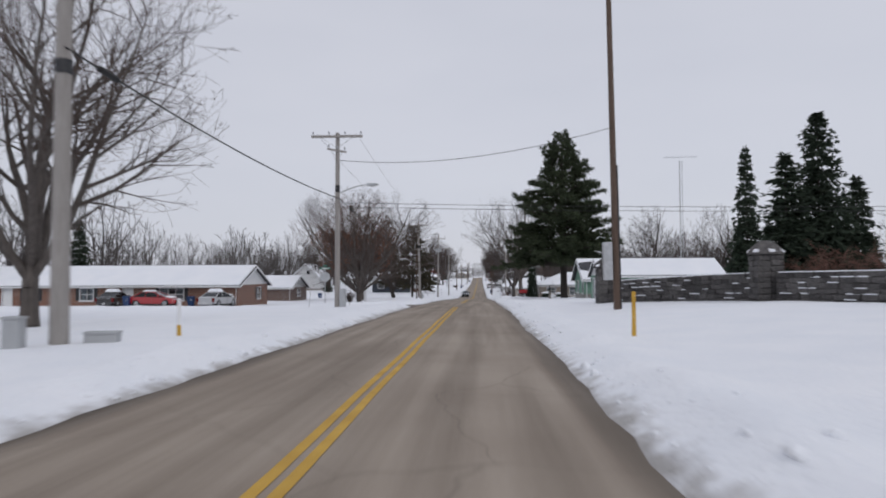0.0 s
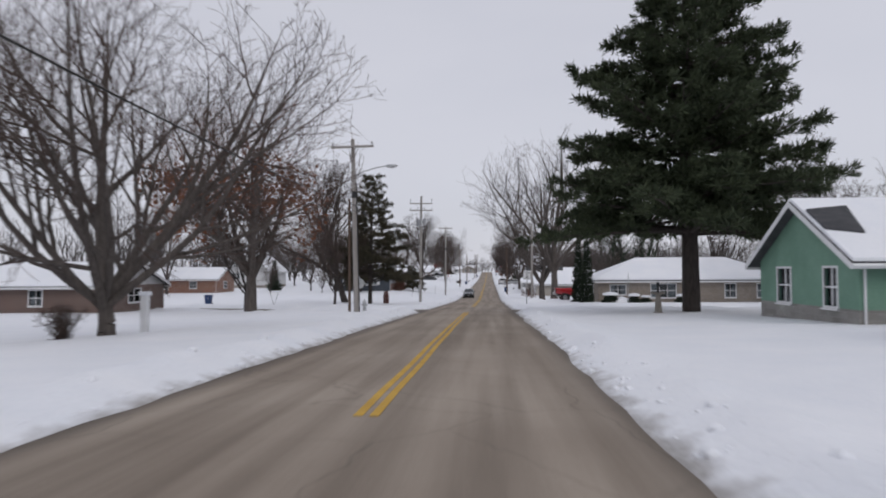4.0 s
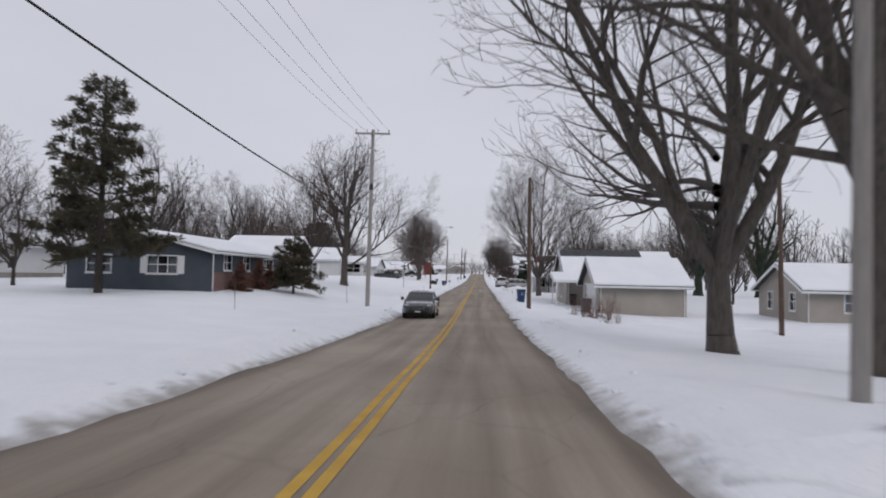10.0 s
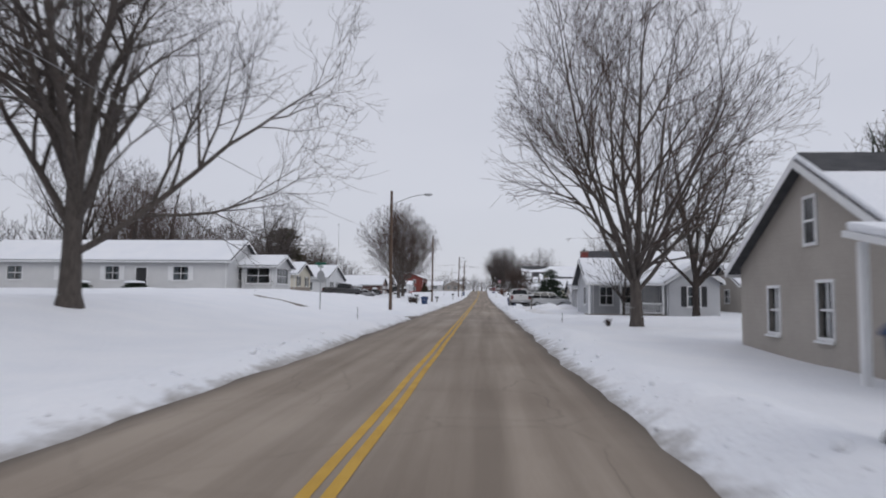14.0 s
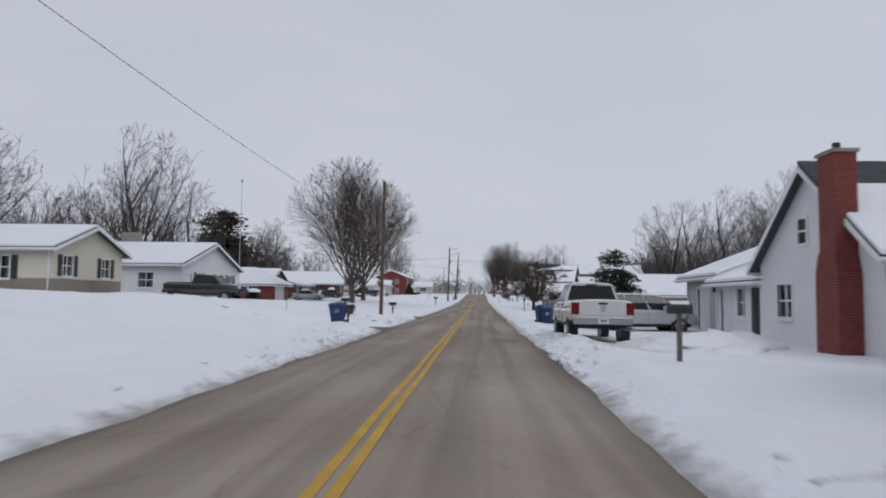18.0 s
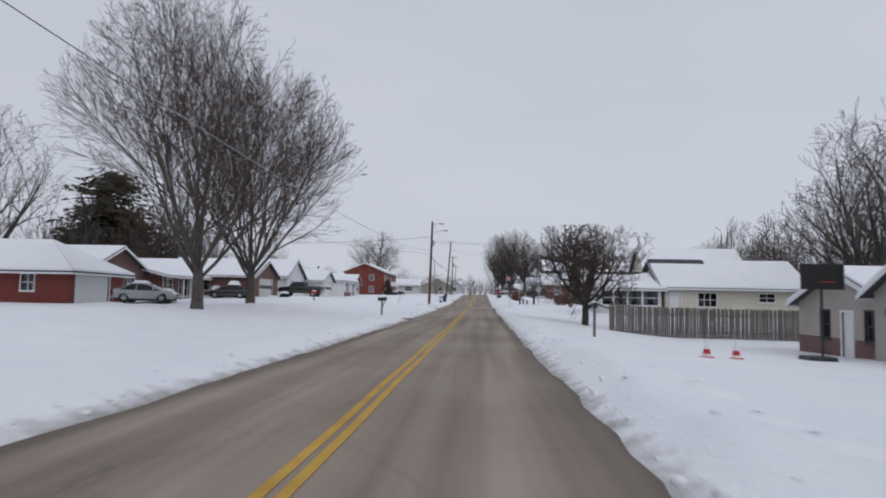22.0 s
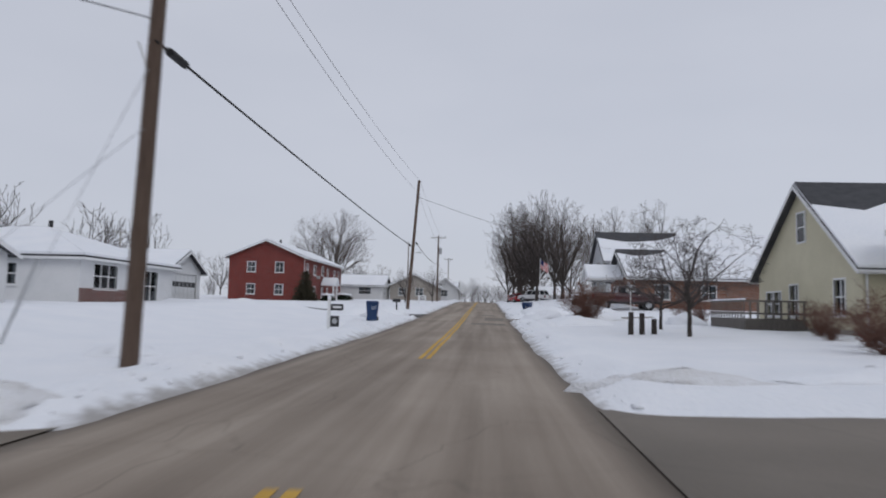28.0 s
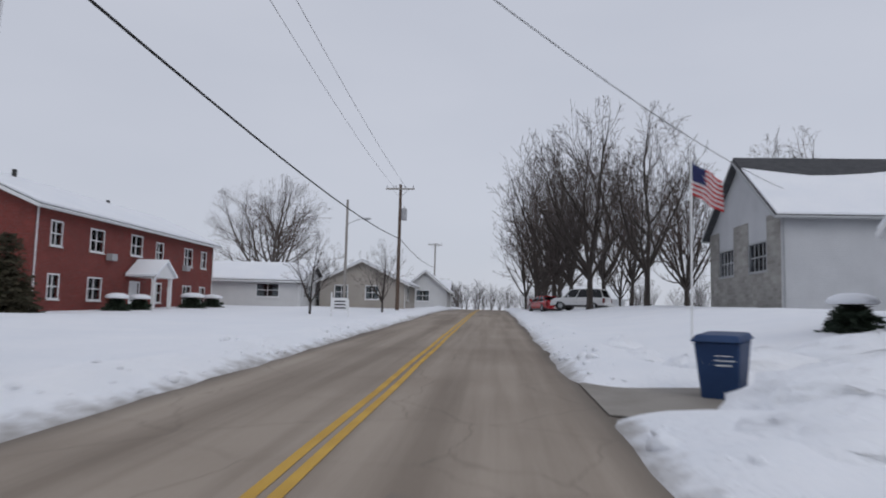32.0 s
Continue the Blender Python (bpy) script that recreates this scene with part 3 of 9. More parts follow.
def grow(seed, height, girth, fork, width, limbs=6, low=None, peak=0.5, spread=0.7, gaps=(1.0, 0.55, 0.3), last=2, up=0.10, lean=(0, 0), fine=0.007, rnd=0.16, droop=0.0, turn=(0.45, 0.95), set_limbs=(), stout=1.0):
    """Bare branches of one tree inside a rounded crown: the thick ones and the twigs apart."""
    rg = random.Random(seed)
    thick, thin, tips = [], [], []
    low = fork * 0.85 if low is None else low
    lump = [rg.uniform(-0.16, 0.14) for _ in range(24)]
    free = [False]

    def inside(p):
        h = (p[2] - low) / (height - low)
        u = (h - peak) / (1 - peak) if h > peak else (peak - h) / (peak + 0.12)
        if abs(u) >= 1.0:
            return h < 0.1 and abs(u) < 1.25 and math.hypot(p[0], p[1]) < width * 0.3
        cx, cy = lean[0] * p[2] * 0.8, lean[1] * p[2] * 0.8
        an = math.atan2(p[1] - cy, p[0] - cx) / 6.2832 * 12
        a = int(math.floor(an)) % 12
        k = 1 + lump[a + (12 if h > 0.5 else 0)]
        return math.hypot(p[0] - cx, p[1] - cy) < width * k * math.sqrt(1 - u * u) + 0.15

    def unit(v):
        n = math.sqrt(v[0] ** 2 + v[1] ** 2 + v[2] ** 2) or 1
        return (v[0] / n, v[1] / n, v[2] / n)

    def shoot(p, d, length, r, lvl):
        n = (9, 6, 4, 2, 1)[lvl]
        pts = [(p, d, r)]
        step = length / n
        done = 0
        for i in range(n):
            w = rnd * (0.7 if lvl == 0 else 1.0 if lvl < 3 else 1.3)
            tz = up * (1.0 if lvl < 2 else 0.6) - droop * (1.0 if lvl > 1 else 0)
            d = unit((d[0] + rg.uniform(-w, w), d[1] + rg.uniform(-w, w), d[2] + rg.uniform(-w, w) + tz))
            q = (p[0] + d[0] * step, p[1] + d[1] * step, p[2] + d[2] * step)
            if not free[0] and not inside(q):
                break
            p = q
            pts.append((p, d, r))
            done = i + 1
        if not done:
            return
        for i in range(done):
            ra, rb = r * (1 - 0.93 * (i / done) ** 1.1), r * (1 - 0.93 * ((i + 1) / done) ** 1.1)
            (thick if ra > 0.04 else thin).append((pts[i][0], pts[i + 1][0], max(ra, fine), max(rb, fine * 0.7)))
            pts[i + 1] = (pts[i + 1][0], pts[i + 1][1], rb)
        run = step * done
        if lvl >= len(gaps):
            tips.append(p)
            if lvl == len(gaps) and last:
                for c in range(last):
                    bp, bd, br = pts[rg.randint(1, done)]
                    s = unit((rg.gauss(0, 1), rg.gauss(0, 1), rg.gauss(0.2, 1)))
                    shoot(bp, unit((bd[0] + s[0] * 0.7, bd[1] + s[1] * 0.7, bd[2] + s[2] * 0.7)), run * rg.uniform(0.35, 0.6), fine, 4)
            return
        k = max(2, int(run / gaps[lvl] + 0.5))
        first = 0.12 if lvl == 0 else 0.18
        for c in range(k):
            f = first + (1 - first) * (c + rg.random()) / k
            i = min(done, max(0, int(f * done + 0.5)))
            bp, bd, br = pts[i]
            if i < done:
                e = f * done - i
                if e > 0:
                    nx = pts[i + 1][0]
                    bp = tuple(bp[m] + (nx[m] - bp[m]) * e for m in range(3))
            s = unit((rg.gauss(0, 1), rg.gauss(0, 1), rg.gauss(0.1, 0.8)))
            t = s[0] * bd[0] + s[1] * bd[1] + s[2] * bd[2]
            s = unit((s[0] - t * bd[0], s[1] - t * bd[1], s[2] - t * bd[2]))
            an = rg.uniform(*turn)
            ca, sa = math.cos(an), math.sin(an)
            nd = (bd[0] * ca + s[0] * sa, bd[1] * ca + s[1] * sa, bd[2] * ca + s[2] * sa)
            shoot(bp, nd, run * (rg.uniform(0.42, 0.66) if lvl == 0 else rg.uniform(0.38, 0.6)) * (1.12 - 0.55 * f), max(fine, min(max(br, r * 0.25) * rg.uniform(0.5, 0.75), (0.5, 0.05, 0.018, 0.01)[lvl])), lvl + 1)

    d0 = unit((lean[0], lean[1], 1))
    p = (0.0, 0.0, -0.35)
    n = 6
    for i in range(n):
        q = (p[0] + d0[0] * fork / n + rg.uniform(-0.03, 0.03), p[1] + d0[1] * fork / n + rg.uniform(-0.03, 0.03), p[2] + (fork + 0.35) / n)
        thick.append((p, q, girth * (1 - 0.05 * i) * (1.45 if i == 0 else 1.08 if i == 1 else 1.0), girth * (1 - 0.05 * (i + 1)) * (1.08 if i == 0 else 1.0)))
        p = q
    rest = height - fork
    for c in range(limbs):
        an = 6.283 * c / limbs + rg.uniform(-0.4, 0.4)
        o = spread * (rg.uniform(0.5, 1.3) if c else 0.12)
        nd = unit((math.cos(an) * o + lean[0], math.sin(an) * o + lean[1], 1))
        reach = rest * 1.15 if o < 0.6 else min(rest * 1.1, width * 1.5)
        shoot((p[0], p[1], p[2] - (rg.uniform(0, 0.3) * fork if c else 0.05)), nd, reach, girth * stout * (rg.uniform(0.4, 0.6) if c else 0.72), 0)
    free[0] = True
    for z0, nd, reach, r in set_limbs:
        shoot((lean[0] * z0, lean[1] * z0, z0), unit(nd), reach, r, 0)
    return thick, thin, tips


def tree_meshes(name, bm_, tm_, **kw):
    thick, thin, tips = grow(**kw)
    v, f = tubes(thick, 7)
    trunk = mesh_from("trunk", v, f, True, [bm_])
    v, f = tubes(thin, 3)
    crown = mesh_from("crown", v, f, False, [tm_])
    return trunk, crown, tips


def plant(meshes, x, y, rz, s, label, name="bare_tree", category="tree", group="", sz=None, z=None):
    t = thing(name, x, y, (ground_z(x, y) - 0.05) if z is None else z, rz, label, category, group)
    t.scale = (s, s, sz or s)
    part("trunk", meshes[0], None, t)
    part("crown", meshes[1], None, t)
    return t


maple = tree_meshes("maple", bark_m, twig_m, seed=4, height=16, girth=0.36, fork=2.4, width=7.6, limbs=7, spread=0.85, up=0.07, gaps=(1.1, 0.6, 0.36), last=1, fine=0.008)
elm = tree_meshes("elm", bark_m, twig_grey, seed=11, height=23, girth=0.5, fork=2.6, width=10.5, limbs=4, spread=0.6, lean=(-0.02, 0.04), peak=0.55, low=3.2, up=0.05, rnd=0.2, gaps=(1.9, 1.1, 0.66), last=1, fine=0.0095, set_limbs=((2.5, (-0.66, 0.1, 0.78), 15.5, 0.3), (2.6, (0.5, 0.1, 0.86), 13.0, 0.3), (4.2, (-0.5, 0.5, 0.32), 9.5, 0.13), (4.8, (-0.12, 0.97, 0.2), 12.5, 0.17), (5.4, (0.02, 1.0, 0.1), 13.0, 0.16), (5.2, (0.16, 0.97, 0.1), 11.0, 0.13), (6.4, (0.25, 0.9, 0.2), 13.0, 0.14)))
oval = tree_meshes("oval", bark_m, twig_m, seed=15, height=18.5, girth=0.35, fork=2.2, width=7.5, limbs=10, spread=0.8, peak=0.42, low=1.7, up=0.06, rnd=0.13, gaps=(1.2, 0.72, 0.46), last=1, fine=0.0075, turn=(0.4, 0.85), stout=0.6, set_limbs=((2.2, (-0.85, 0.1, 0.4), 9.0, 0.1), (2.6, (-0.8, -0.35, 0.5), 9.0, 0.1), (2.0, (0.8, -0.2, 0.45), 7.5, 0.1), (2.4, (-0.3, -0.8, 0.5), 7.0, 0.1)))
vase = tree_meshes("vase", bark_m, twig_m, seed=21, height=20, girth=0.4, fork=2.6, width=8.4, limbs=12, spread=0.85, peak=0.48, low=1.8, up=0.06, rnd=0.11, gaps=(1.3, 0.78, 0.46), last=1, fine=0.0125, turn=(0.35, 0.8), stout=0.55)
tall = tree_meshes("tall", bark_dark, twig_grey, seed=31, height=16, girth=0.28, fork=3.0, width=6.0, limbs=8, spread=0.85, peak=0.55, up=0.07, rnd=0.18, gaps=(1.25, 0.7, 0.62), last=0, fine=0.016)
crab = tree_meshes("crab", bark_dark, twig_m, seed=42, height=4.5, girth=0.2, fork=1.0, width=5.2, limbs=10, spread=2.2, peak=0.45, low=1.1, up=0.12, rnd=0.3, gaps=(0.4, 0.22, 0.13), last=1, fine=0.009, turn=(0.5, 1.1), stout=0.7)
small = tree_meshes("small", bark_dark, twig_grey, seed=52, height=7.0, girth=0.12, fork=1.2, width=2.9, limbs=6, spread=0.8, up=0.08, gaps=(0.7, 0.4, 0.3), last=0, fine=0.009)
slim = tree_meshes("slim", bark_dark, twig_m, seed=63, height=12, girth=0.19, fork=1.8, width=4.6, limbs=8, spread=0.85, peak=0.5, up=0.08, gaps=(1.0, 0.55, 0.5), last=0, fine=0.014)
corner = tree_meshes("corner", bark_m, twig_m, seed=5, height=13.6, girth=0.34, fork=1.3, width=9.2, limbs=9, spread=1.3, peak=0.45, low=1.6, up=0.085, rnd=0.14, gaps=(1.15, 0.62, 0.38), last=1, fine=0.0085)
fruit = tree_meshes("fruit", bark_dark, twig_grey, seed=57, height=4.6, girth=0.1, fork=1.4, width=2.9, limbs=8, spread=1.5, peak=0.45, low=1.3, up=0.02, rnd=0.42, gaps=(0.5, 0.3, 0.22), last=1, fine=0.007, droop=0.06, turn=(0.6, 1.2))
ivied = tree_meshes("ivied", needle_m, twig_grey, seed=35, height=17, girth=0.75, fork=3.4, width=6.4, limbs=6, spread=0.7, peak=0.55, up=0.09, rnd=0.2, gaps=(1.6, 0.8, 0.6), last=0, fine=0.017)
leaner = tree_meshes("leaner", bark_dark, twig_m, seed=77, height=13, girth=0.30, fork=3.0, width=6.4, limbs=6, spread=0.95, peak=0.55, low=2.2, up=0.05, lean=(-0.34, 0.05), rnd=0.2)
lone = tree_meshes("lone", bark_m, twig_grey, seed=86, height=21, girth=0.5, fork=5.2, width=8.8, limbs=6, spread=0.7, peak=0.5, low=4.2, up=0.06, rnd=0.18, gaps=(1.4, 0.78, 0.44), last=1, fine=0.009, set_limbs=((2.3, (0.78, 0.05, 0.5), 15.0, 0.17), (3.6, (0.6, -0.3, 0.75), 11.0, 0.14), (3.4, (-0.55, 0.1, 0.83), 13.0, 0.2)))
near_elm = tree_meshes("near_elm", bark_m, twig_grey, seed=88, height=24, girth=0.52, fork=5.0, width=10.5, limbs=6, spread=0.8, peak=0.55, low=4.5, up=0.05, rnd=0.2, gaps=(2.0, 1.15, 0.72), last=1, fine=0.0095, set_limbs=((4.6, (-0.8, 0.15, 0.3), 9.0, 0.14), (5.8, (-0.85, 0.1, 0.28), 10.0, 0.14), (5.0, (0.75, 0.1, 0.5), 9.0, 0.16)))

BARE = "tall bare grey-barked tree standing in snow"
# first stretch
plant(maple, -16.6, 5.5, 40, 1.1, "large bare tree with spreading grey limbs beside houses")
plant(corner, -12.0, 56.4, 140, 1.0, "spreading bare tree on a snowy corner lawn")
plant(slim, -17.5, 86, 10, 0.9, "brown bare tree with dense twigs in snow")
plant(slim, -13.6, 100, 70, 0.8, "brown bare tree with dense twigs in snow")
# brown-leaved oak
oak = tree_meshes("oak", bark_m, twig_red, seed=91, height=13, girth=0.36, fork=2.6, spread=0.9, limbs=6, width=6.4, low=2.0, up=0.07)
oak_tree = plant(oak, -16.4, 84.0, 0, 1.3, "oak that keeps rusty brown leaves on its lower branches", name="oak_tree")
rg = np.random.RandomState(5)
tp = np.array([p for p in oak[2] if p[2] < 8.0])
tp = tp[rg.choice(len(tp), min(900, len(tp)), False)]
lv, lf = [], []
for c in tp:
    for k in range(5):
        o = c + rg.normal(0, 0.16, 3)
        a, b = rg.normal(0, 0.075, 3), rg.normal(0, 0.05, 3)
        i = len(lv)
        lv += [o - a, o + b, o + a, o - b]
        lf.append((i, i + 1, i + 2, i + 3))
part("leaves", mesh_from("leaves", lv, lf, False, [leaf_brown]), None, oak_tree, "dry rusty brown leaves")
plant(leaner, -14.6, 110.5, 0, 1.3, "leaning dark bare tree beside a pine")
# second stretch
plant(elm, 9.2, 134.2, 0, 1.0, "massive bare tree with thick low limbs in snow")
plant(near_elm, 10.2, 127.0, 0, 1.0, "massive bare tree with thick low limbs in snow")
plant(slim, -16.8, 183.2, 30, 1.08, "small bare tree on a snowy lawn")
plant(lone, -13.5, 187.1, 0, 0.82, "large bare tree with one long low limb on a lawn")
plant(oval, 8.5, 196, 75, 1.0, "broad bare tree with dense brown twigs in snow")
plant(small, 11.4, 213.5, 10, 0.95, "small bare tree in front of a porch")
plant(tall, 15, 208.5, 200, 0.9, BARE)
# third stretch
plant(vase, -15.8, 305, 0, 1.0, "dense rounded bare tree on a snowy lawn")
plant(vase, -16.2, 316, 130, 0.95, "dense rounded bare tree on a snowy lawn")
plant(crab, 9.0, 313.0, 20, 1.42, "low spreading ornamental tree with crooked dark trunk", sz=1.6, name="ornamental_tree")
plant(fruit, 9.8, 370.6, 120, 1.08, "small crooked bare fruit tree in a front yard", name="ornamental_tree")
plant(fruit, 10.1, 376.4, 60, 0.9, "small crooked bare fruit tree in a front yard", name="ornamental_tree")
plant(maple, -36, 510, 30, 1.4, "wide bare tree beyond the apartment house")
plant(small, -9.5, 437, 80, 0.75, "small dense bare tree before a tan house")
plant(small, -6.5, 446, 20, 0.8, "small dense bare tree before a tan house")
for k, (x, y, s) in enumerate(((9.5, 452, 0.7), (14, 458, 0.8), (7.6, 463, 0.7), (7.0, 481, 0.75), (6.6, 500, 0.8), (9.5, 515, 0.85), (13, 447, 0.6), (11.5, 530, 0.9), (10, 470, 0.72), (15, 480, 0.8), (22, 470, 0.85), (8.5, 490, 0.75), (12, 505, 0.85), (20, 497, 0.8), (27, 488, 0.8), (30, 462, 0.7))):
    plant((tall, slim, tall)[k % 3], x, y, 50 * k, s * 1.45, "bare grey tree in a row beyond the crest", group="trees beyond the crest", sz=s * 1.6)
for k, (x, y, s) in enumerate(((-46, 176, 0.75), (-36, 196, 0.85), (-33, 182, 0.8), (-42, 186, 0.9), (-52, 262, 0.8), (-46, 270, 0.85), (-55, 283, 0.9), (-47, 296, 0.75), (-56, 322, 0.85), (-58, 304, 0.8), (-52, 336, 0.8), (-38, 238, 0.75), (-48, 246, 0.8), (-44, 256, 0.8), (-37, 288, 0.75), (-46, 362, 0.8), (-52, 387, 0.75), (-49, 391, 0.6))):
    plant((tall, slim)[k % 2], x, y, 70 * k, s * (1.25 if y < 200 else 1.65), "bare tree in the yards behind the ranch houses", group="trees behind the houses")
for k, (x, y, s) in enumerate(((26, 270, 0.75), (30, 282, 0.85), (24, 262, 0.7), (34, 296, 0.8), (27, 308, 0.8), (31, 320, 0.85), (37, 330, 0.9), (40, 305, 0.95), (44, 318, 0.9), (36, 312, 0.9), (33, 302, 0.85), (42, 290, 0.9), (33, 262, 0.8), (22, 192, 0.7), (26, 200, 0.75), (28, 186, 0.72), (30, 210, 0.75), (36, 345, 0.8), (40, 372, 0.7))):
    plant((tall, slim)[k % 2], x, y, 95 * k, s * (1.0 if y < 300 else 1.25), "bare tree in the back yards beside the road", group="trees behind the houses")
for k, (x, y, s) in enumerate(((31, 99, 1.0), (37, 102, 1.05), (42.5, 98, 1.0), (48, 104, 1.1), (34, 109, 0.95), (54, 99, 1.0), (27, 112, 0.8), (40, 112, 1.0))):
    plant((tall, slim)[k % 2], x, y, 35 * k, s, "bare tree behind the small green house", group="trees behind the houses")
for k, (x, y, s) in enumerate(((-27, 150, 0.6), (-31, 158, 0.72), (-36, 150, 0.7), (-29, 183, 0.9), (-24, 190, 0.8), (-38, 210, 0.9))):
    plant((slim, tall)[k % 2], x, y, 15 * k, s * 0.75, "thin bare tree beside the ranch house", group="trees behind the houses")
for k, (x, y, s) in enumerate(((33, 214, 0.95), (36.5, 217, 1.05), (41, 212, 0.95))):
    plant(ivied, x, y, 80 * k, s, "bare tree with dark ivy round its trunk and limbs", group="trees behind the houses")

# far woods on the skyline
wood_far = mat("far_wood", (0.055, 0.048, 0.046), (0.11, 0.097, 0.093), 0.95, 0.05)
lo_t, lo_n, _ = grow(seed=7, height=14, girth=0.26, fork=2.4, width=5.0, spread=0.8, limbs=6, gaps=(2.1, 1.3), last=0, up=0.09, fine=0.036)
lo_v, lo_f = tubes(lo_t + lo_n, 3)
rg = np.random.RandomState(12)
WV, WF, off = [], [], 0
spots = []
for y in np.arange(30, 530, 6.0):
    for sgn in (-1, 1):
        for lo_x, hi_x in ((50, 66), (66, 95)):
            if sgn < 0 and y > 410:
                continue
            spots.append((sgn * rg.uniform(lo_x, hi_x), y + rg.uniform(-4, 4)))
for x in np.arange(-140, 141, 6.5):
    for k in range(2):
        spots.append((x + rg.uniform(-4, 4), rg.uniform(640, 720) if k else rg.uniform(550, 640)))
for k in range(26):
    spots.append((-rg.uniform(46, 120), rg.uniform(400, 560)))
    spots.append((rg.uniform(50, 110), rg.uniform(420, 560)))
for x in np.arange(-26, 27, 3.0):
    spots.append((x, rg.uniform(636, 660)))
for x, y in spots:
    if abs(x) < 7 and y < 630:
        continue
    a, s = rg.uniform(0, 6.28), rg.uniform(0.75, 1.2)
    c, d = math.cos(a) * s, math.sin(a) * s
    g = float(soil(x, y))
    WV.append(np.column_stack([lo_v[:, 0] * c - lo_v[:, 1] * d + x, lo_v[:, 0] * d + lo_v[:, 1] * c + y, lo_v[:, 2] * s * rg.uniform(0.85, 1.1) + g]))
    WF.append(lo_f + off)
    off += len(lo_v)
woods = new("far_woods", mesh_from("far_woods", np.concatenate(WV), np.concatenate(WF), False, [wood_far]))
tagged(woods, "bare grey winter woods along the skyline", "woods", kind="stuff")


def conifer(seed, height, radius, m, base=1.0, n_lv=26, density=1.0, ragged=0.25, trunk_r=0.2, size=0.5, snowy=0.0, power=0.9):
    """Trunk, sprays of needles in drooping whorls, and the snow caught on some of them."""
    rg = np.random.RandomState(seed)
    k = Kit().tube((0, 0, -0.3), (0, 0, height * 0.97), trunk_r, 0.03, 8)
    V, F, SV, SF = [], [], [], []
    for i in range(n_lv):
        f = (i + rg.uniform(0, 0.6)) / n_lv
        z = base + f * (height - base)
        R = radius * max(0.03, (1 - f) ** power) * rg.uniform(1 - ragged, 1 + ragged * 0.5)
        nb = max(5, int((7 + 9 * (1 - f)) * density))
        for b in range(nb):
            an = rg.uniform(0, 6.283)
            L = R * rg.uniform(0.55, 1.05)
            tilt = rg.uniform(-0.35, 0.1) if f < 0.75 else rg.uniform(0.0, 0.6)
            nc = max(3, int(L / (0.3 * size / 0.5)))
            for c in range(nc):
                q = (c + rg.uniform(0.3, 1)) / nc
                if q < 0.12:
                    continue
                px, py, pz = math.cos(an) * L * q, math.sin(an) * L * q, z + tilt * L * q - 0.12 * L * q * q
                s = size * rg.uniform(0.6, 1.25) * (0.6 + 0.5 * (1 - f))
                for w in range(5):
                    dx, dy, dz = rg.normal(0, 1, 3) * (1, 1, 0.35) + (math.cos(an) * 0.9, math.sin(an) * 0.9, -0.25)
                    nn = math.sqrt(dx * dx + dy * dy + dz * dz)
                    d = np.array((dx, dy, dz)) / nn * s
                    e = np.cross(d, rg.normal(0, 1, 3))
                    e = e / (np.linalg.norm(e) + 1e-6) * s * 0.13
                    o = np.array((px, py, pz))
                    t = len(V)
                    V += [o, o + d * 0.45 + e, o + d, o + d * 0.45 - e]
                    F.append((t, t + 1, t + 2, t + 3))
                if snowy and rg.rand() < snowy and q > 0.3:
                    t = len(SV)
                    for ax, ay in ((-1, -1), (1, -1), (1, 1), (-1, 1)):
                        SV.append((px + ax * s * 0.24, py + ay * s * 0.24, pz + 0.07 - 0.05 * rg.rand()))
                    SV.append((px, py, pz + 0.17))
                    SF += [(t, t + 1, t + 4, t + 4), (t + 1, t + 2, t + 4, t + 4), (t + 2, t + 3, t + 4, t + 4), (t + 3, t, t + 4, t + 4)]
    out = [k.mesh("trunk", bark_dark, smooth=True), mesh_from("crown", V, F, False, [m])]
    if SV:
        me = bpy.data.meshes.new("snow_clumps")
        me.from_pydata([tuple(p) for p in SV], [], [q[:3] for q in SF])
        me.materials.append(snow_m)
        out.append(me)
    return out


